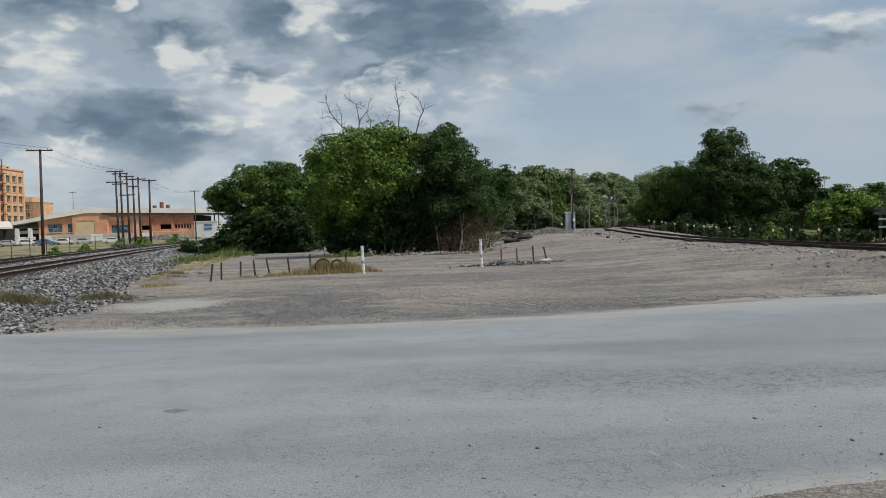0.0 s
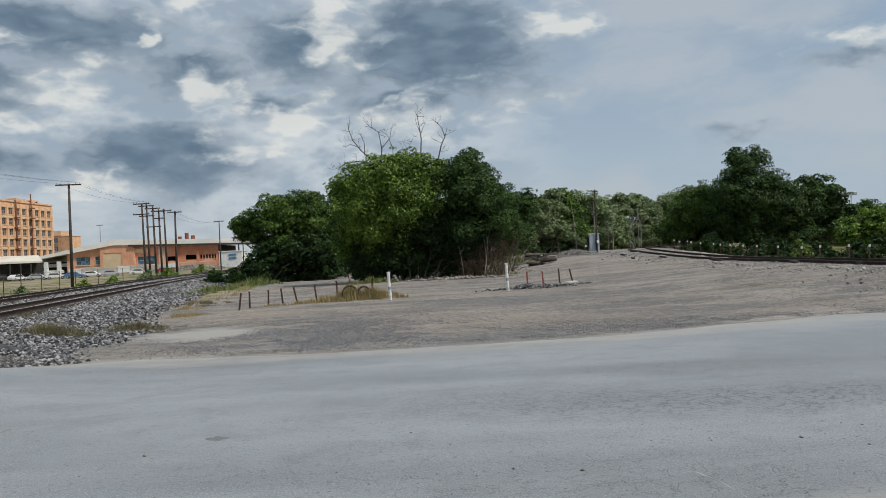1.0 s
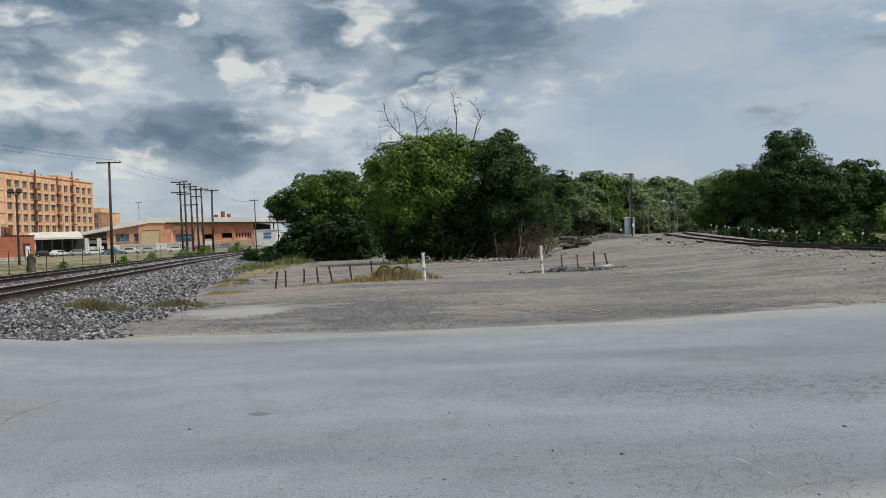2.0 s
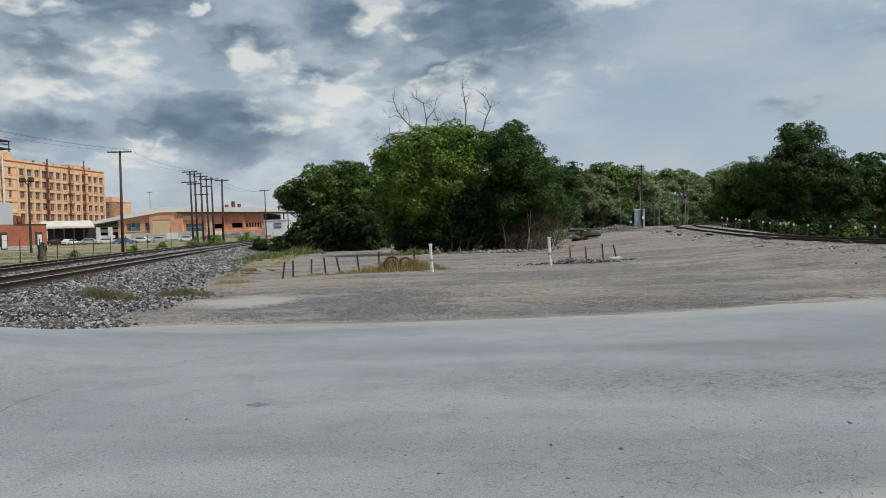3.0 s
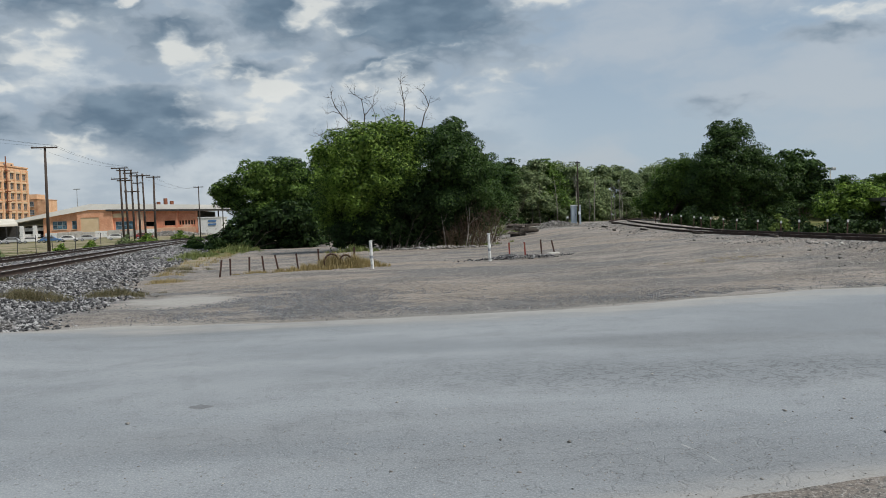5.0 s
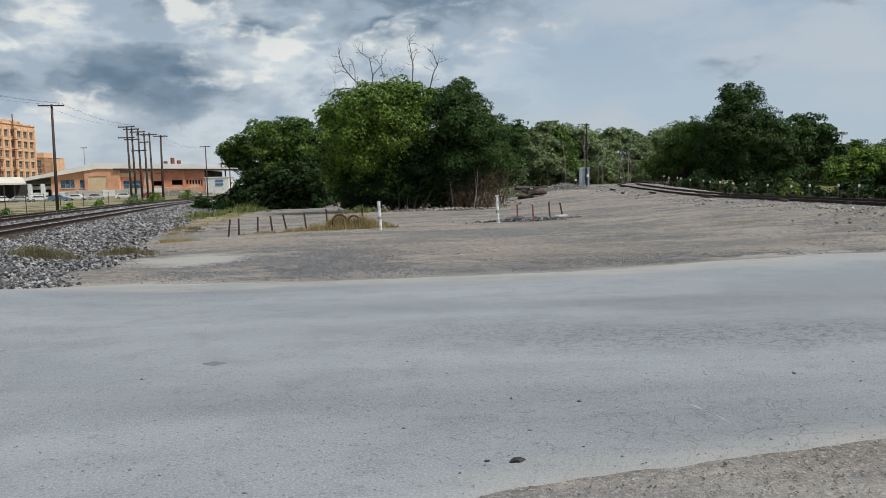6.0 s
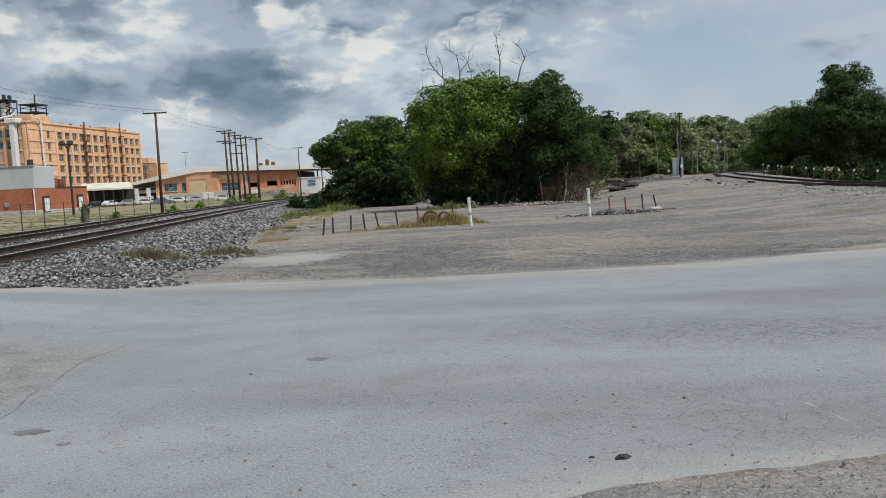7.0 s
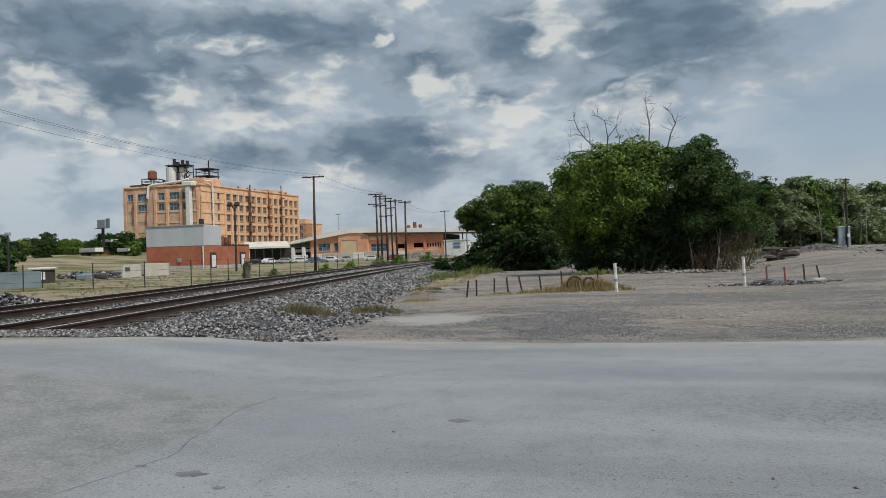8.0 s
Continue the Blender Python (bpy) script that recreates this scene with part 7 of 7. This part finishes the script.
def small_blocks():
    t, rot = box_building("back_block", (-166.0, 392.0), 16.0, 20.0, 0.0, 18.5, BRICK_ORANGE, "plain orange brick block behind the mill")
    m = wall_frame(Vector((-166.0, 392.0, 0)), AX, AY)
    for f in range(4):
        for i in range(3):
            window(t, m @ Matrix.Translation((3.0 + i * 4.8, -0.1, 3.0 + f * 4.0)), 3.0, 2.35, 3, 2)
    part("tower", bm_box((2.0, 4.0, 10.4), (4.0, 8.0, 21.0)), BRICK_ORANGE, t).matrix_basis = m
    # the domed works with rusty plant far behind the hall
    t = thing("domed_works", pose(-72.0, 292, 0.8), "low rusty domed works roof behind the hall", "building", "factory buildings")
    part("drum", bm_tube([(0, 0, 0), (0, 0, 7.9), (0, 0, 8.9), (0, 0, 9.4)], [8.0, 8.0, 7.0, 2.0], 20), BRICK_PALE, t)
    for x, h in ((-8.5, 11.0), (-6.0, 12.2), (-3.8, 11.2)):
        part("stack", bm_tube([(x, -2, 0), (x, -2, h)], [0.9, 0.7], 8), RUST, t)
    # white and blue hut far along the track
    t, rot = box_building("blue_hut", (-45.4, 225.0), 6.5, 6.0, 0.0, 4.6, WHITE_PAINT, "white hut with blue signs far along the track")
    m = wall_frame(Vector((-45.4, 225.0, 0)), AX, AY)
    for z in (3.7, 2.7):
        part("sign_panel", bm_box((2.6, -0.1, z), (2.2, 0.12, 0.55)), CAR_PAINTS[2], t, "blue sign panel").matrix_basis = m
    # across the field
    for x, y, w, h, mat, lab in ((-166, 218, 14.0, 1.3, WHITE_PAINT, "long white trailer far across the field"), (-156, 222, 9.0, 1.2, WHITE_METAL, "pale trailer far across the field")):
        t = thing("trailer", pose(x, y, float(land(x, y)) + 0.1, 0, 0, -33), lab, "trailer", "trailers")
        part("box", bm_box((0, 0, 1.0 + h / 2), (w, 2.6, h), bevel=0.08), mat, t)
        part("chassis", bm_box((0, 0, 0.85), (w * 0.96, 1.2, 0.3)), DARK_STEEL, t)
        for sx in (-0.36, -0.28, 0.36):
            for sy in (-1.05, 1.05):
                part("wheel", bm_tube([(w * sx, sy - 0.15, 0.5), (w * sx, sy + 0.15, 0.5)], 0.5, 12), RUBBER, t)
    t, rot = box_building("red_shed", (-166.0, 228.0), 8.0, 6.0, 0.5, 5.4, RUST, "low dark red shed beside the mill", roof=SHADE_DARK)
    t = thing("canopy", pose(-171.0, 236, float(land(-171.0, 236)), 0, 0, -30), "flat white canopy on thin posts", "canopy")
    part("deck", bm_box((0, 0, 4.3), (7.0, 5.0, 0.9), bevel=0.05), WHITE_PAINT, t)
    for sx in (-3, 3):
        for sy in (-2, 2):
            part("post", bm_box((sx, sy, 1.95), (0.25, 0.25, 3.9)), DARK_STEEL, t)
    t = thing("billboard", pose(-172.5, 233, float(land(-172.5, 233)), 0, 0, -20), "large grey billboard seen from behind on a pole", "billboard")
    part("pole", bm_tube([(0, 0, 0), (0, 0, 8.5)], 0.5, 10), DARK_STEEL, t)
    part("face", bm_box((-0.8, 0, 10.2), (4.4, 0.4, 2.8), bevel=0.05), GALVANISED, t)
    part("face", bm_box((1.9, 0.7, 10.3), (1.5, 0.5, 3.2), bevel=0.05), BLUE_PANEL, t)
    part("catwalk", bm_box((0, -0.6, 8.6), (6.0, 1.0, 0.2)), DARK_STEEL, t)


small_blocks()


# ------------------------------------------------------------------ the yard across the tracks
def car(x, y, yaw, paint, label):
    t = thing("parked_car", pose(x, y, float(land(x, y)), 0, 0, yaw), label, "car", "parked cars")
    bm = bmesh.new()
    add_prism(bm, [(-2.2, 0.35), (2.2, 0.35), (2.25, 0.75), (1.2, 0.92), (0.55, 1.42), (-1.2, 1.45), (-1.95, 0.98), (-2.2, 0.9)], 1.7)
    bmesh.ops.bevel(bm, geom=list(bm.edges), offset=0.05, segments=1, affect="EDGES")
    bmesh.ops.translate(bm, verts=bm.verts, vec=(0, -0.85, 0))
    part("body", bm, paint, t)
    for s in (-1, 1):
        bm = bmesh.new()
        add_prism(bm, [(-1.6, 0.98), (0.98, 0.95), (0.5, 1.35), (-1.15, 1.37)], 0.02)
        bmesh.ops.translate(bm, verts=bm.verts, vec=(0, s * 0.855 - 0.01, 0))
        part("side_window", bm, PANE, t)
        for wx in (-1.35, 1.4):
            w = part("wheel", bm_tube([(wx, s * 0.68, 0.33), (wx, s * 0.88, 0.33)], 0.33, 14), RUBBER, t)
            part("rim", bm_tube([(wx, s * 0.87, 0.33), (wx, s * 0.895, 0.33)], 0.2, 10), GALVANISED, w)
    for sy in (-0.6, 0.6):
        part("headlight", bm_box((2.22, sy, 0.7), (0.06, 0.35, 0.14)), WHITE_PAINT, t)


for i, (x, y, yaw, c, lab) in enumerate(((-91.5, 184, 20, 1, "black parked car in the yard"), (-88.6, 185, 70, 0, "white parked car under the shelter"), (-84.4, 186, 15, 3, "silver parked car in the yard"), (-80.8, 187, 20, 0, "white parked car beside the porch"),
                                         (-77.0, 188, 15, 2, "blue parked car beside the porch"), (-74.0, 191, 10, 0, "white parked car in the yard"), (-70.0, 192, 20, 3, "silver parked car near the hall"), (-64.0, 194, 15, 0, "white parked car near the brick hall"), (-58.5, 197, 10, 4, "red parked car near the brick hall"))):
    car(x, y, yaw, CAR_PAINTS[c], lab)


def yard():
    for x, y, w, lab in ((-62.9, 90.3, 2.4, "small cream storage container with a window"), (-60.2, 91.7, 3.2, "cream storage container on the grass")):
        t = thing("storage_container", pose(x, y, float(land(x, y)), 0, 0, 34), lab, "container", "storage containers")
        part("box", bm_box((0, 0, 0.92), (w, 2.2, 1.72), bevel=0.03), CONTAINER, t)
        part("door", bm_box((w * 0.2, -1.12, 0.9), (w * 0.35, 0.05, 1.5), bevel=0.01), CONTAINER, t)
        for sx in (-0.48, 0.48):
            part("corner_post", bm_box((w * sx, -1.08, 0.92), (0.12, 0.12, 1.8)), GALVANISED, t)
        if w < 3:
            part("hatch", bm_box((-0.5, -1.12, 1.2), (0.55, 0.05, 0.5)), PANE, t, "dark window hatch")
    t = thing("panel_fence", pose(-49.6, 52.5, float(land(-49.6, 52.5)), 0, 0, 40), "blue-grey sheet-metal panel fence", "fence")
    for i in range(9):
        part("panel", bm_box((-4.6 + i * 0.98, 0.015 * (i % 2), 0.72), (0.96, 0.05, 1.35)), BLUE_PANEL, t)
    for i in range(5):
        part("post", bm_box((-5.0 + i * 2.2, 0.08, 0.78), (0.09, 0.09, 1.56)), DARK_STEEL, t)
    t = thing("kiosk", pose(-67.8, 80.2, float(land(-67.8, 80.2)), 0, 0, 40), "small dark booth with a white roof and window", "kiosk")
    part("body", bm_box((0, 0, 0.8), (2.4, 1.8, 1.6), bevel=0.03), SHADE_DARK, t)
    part("roof", bm_box((-0.1, 0, 1.8), (3.1, 2.4, 0.18), bevel=0.03), WHITE_PAINT, t, "white flat roof")
    part("window", bm_box((-0.3, -0.92, 0.9), (0.9, 0.05, 0.9)), WHITE_PAINT, t)
    g = random.Random(12)
    for i in range(15):
        x, y = -86 + g.uniform(-9, 9), 112 + g.uniform(-7, 7)
        t = thing("scrap_block", pose(x, y, float(land(x, y)) + 0.35, g.uniform(-10, 10), g.uniform(-10, 10), g.uniform(0, 180)), "piece of rusty dark scrap lying in the field", "scrap", "scrap heap")
        part("piece", bm_box((0, 0, 0), (g.uniform(1.2, 3.2), g.uniform(0.7, 1.5), g.uniform(0.6, 1.3)), bevel=0.12), g.choice([DARK_STEEL, DARK_STEEL, BLUE_PANEL, BROWN_STEEL]), t)
    heap("pale_mound", -58.5, 221, 12, 4, 1.5, 1600, 0.14, 0.32, PEBBLE, "pale heap of broken stone before the brick hall", "rubble")
    heap("scrap_rubble", -86, 112, 12, 5, 1.0, 300, 0.2, 0.5, BALLAST, "dark rubble and scrap in the field", "rubble")
    heap("ballast_heap", -24.6, 24.8, 4.6, 3.2, 1.25, 5200, 0.05, 0.12, BALLAST, "dark grey heap of ballast stone past the tracks", "gravel heap", 40)
    # fence along the yard
    t = thing("chain_link_fence", Matrix(), "weathered wire fence with thin steel posts", "fence")
    line = [(-52, 38.5), (-47, 43.5), (-42, 47.5), (-38.2, 50.0), (-34.6, 51.0), (-32.6, 54.0), (-33.2, 58), (-33.8, 62), (-34.3, 66), (-34.8, 70), (-35.2, 74), (-35.6, 79), (-36, 84), (-36.4, 89), (-36.2, 95), (-35.4, 101), (-34.8, 107)]
    h = 1.95
    for x, y in line:
        part("post", bm_tube([(x, y, float(land(x, y)) - 0.05), (x, y, float(land(x, y)) + h)], 0.04, 6), DARK_STEEL, t)
    for f in (0.97, 0.66, 0.34, 0.05):
        part("wire", bm_tube([(x, y, float(land(x, y)) + h * f) for x, y in line], 0.008, 4), DARK_STEEL, t)
    x, y = -35.4, 68.5
    t = thing("ivy_stump", pose(x, y, float(land(x, y))), "squat dark stump overgrown with ivy", "stump")
    part("core", bm_tube([(0, 0, -0.05), (0, 0, 0.7), (0.05, 0, 1.35)], [0.4, 0.34, 0.38], 10), BARK, t)
    part("ivy", crown([(0, 0, 0.35, 0.38), (0.05, 0, 0.8, 0.36), (0, 0, 1.2, 0.4)], 900, 0.12, 71, LEAF_B), LEAF_B, t)
    # steel rack and fence past the curved track
    ox, oy = 38.6, 58.6
    t = thing("steel_shelter", pose(ox, oy, float(land(ox, oy)) - 0.05, 0, 0, -12), "low dark steel shelter with a flat roof behind a fence", "shelter")
    part("roof", bm_box((9, 0, 2.72), (18.5, 3.0, 0.28)), DARK_STEEL, t)
    part("beam", bm_box((9, -1.45, 2.35), (18.5, 0.2, 0.25)), DARK_STEEL, t)
    part("rail", bm_box((9, -1.6, 1.9), (18, 0.12, 0.12)), GALVANISED, t)
    part("rail", bm_box((9, -1.6, 1.3), (18, 0.12, 0.12)), GALVANISED, t)
    for i in range(7):
        part("post", bm_box((0.2 + i * 2.9, -1.4, 1.35), (0.18, 0.18, 2.6)), DARK_STEEL, t)
    for x0, s in ((3.0, 1.0), (4.4, 0.7), (9.5, 0.9)):
        part("bundle", bm_box((x0, 0.2, 0.75), (1.1 * s, 1.0, 1.2 * s), bevel=0.3), GALVANISED, t, "pale wrapped bundle")


yard()
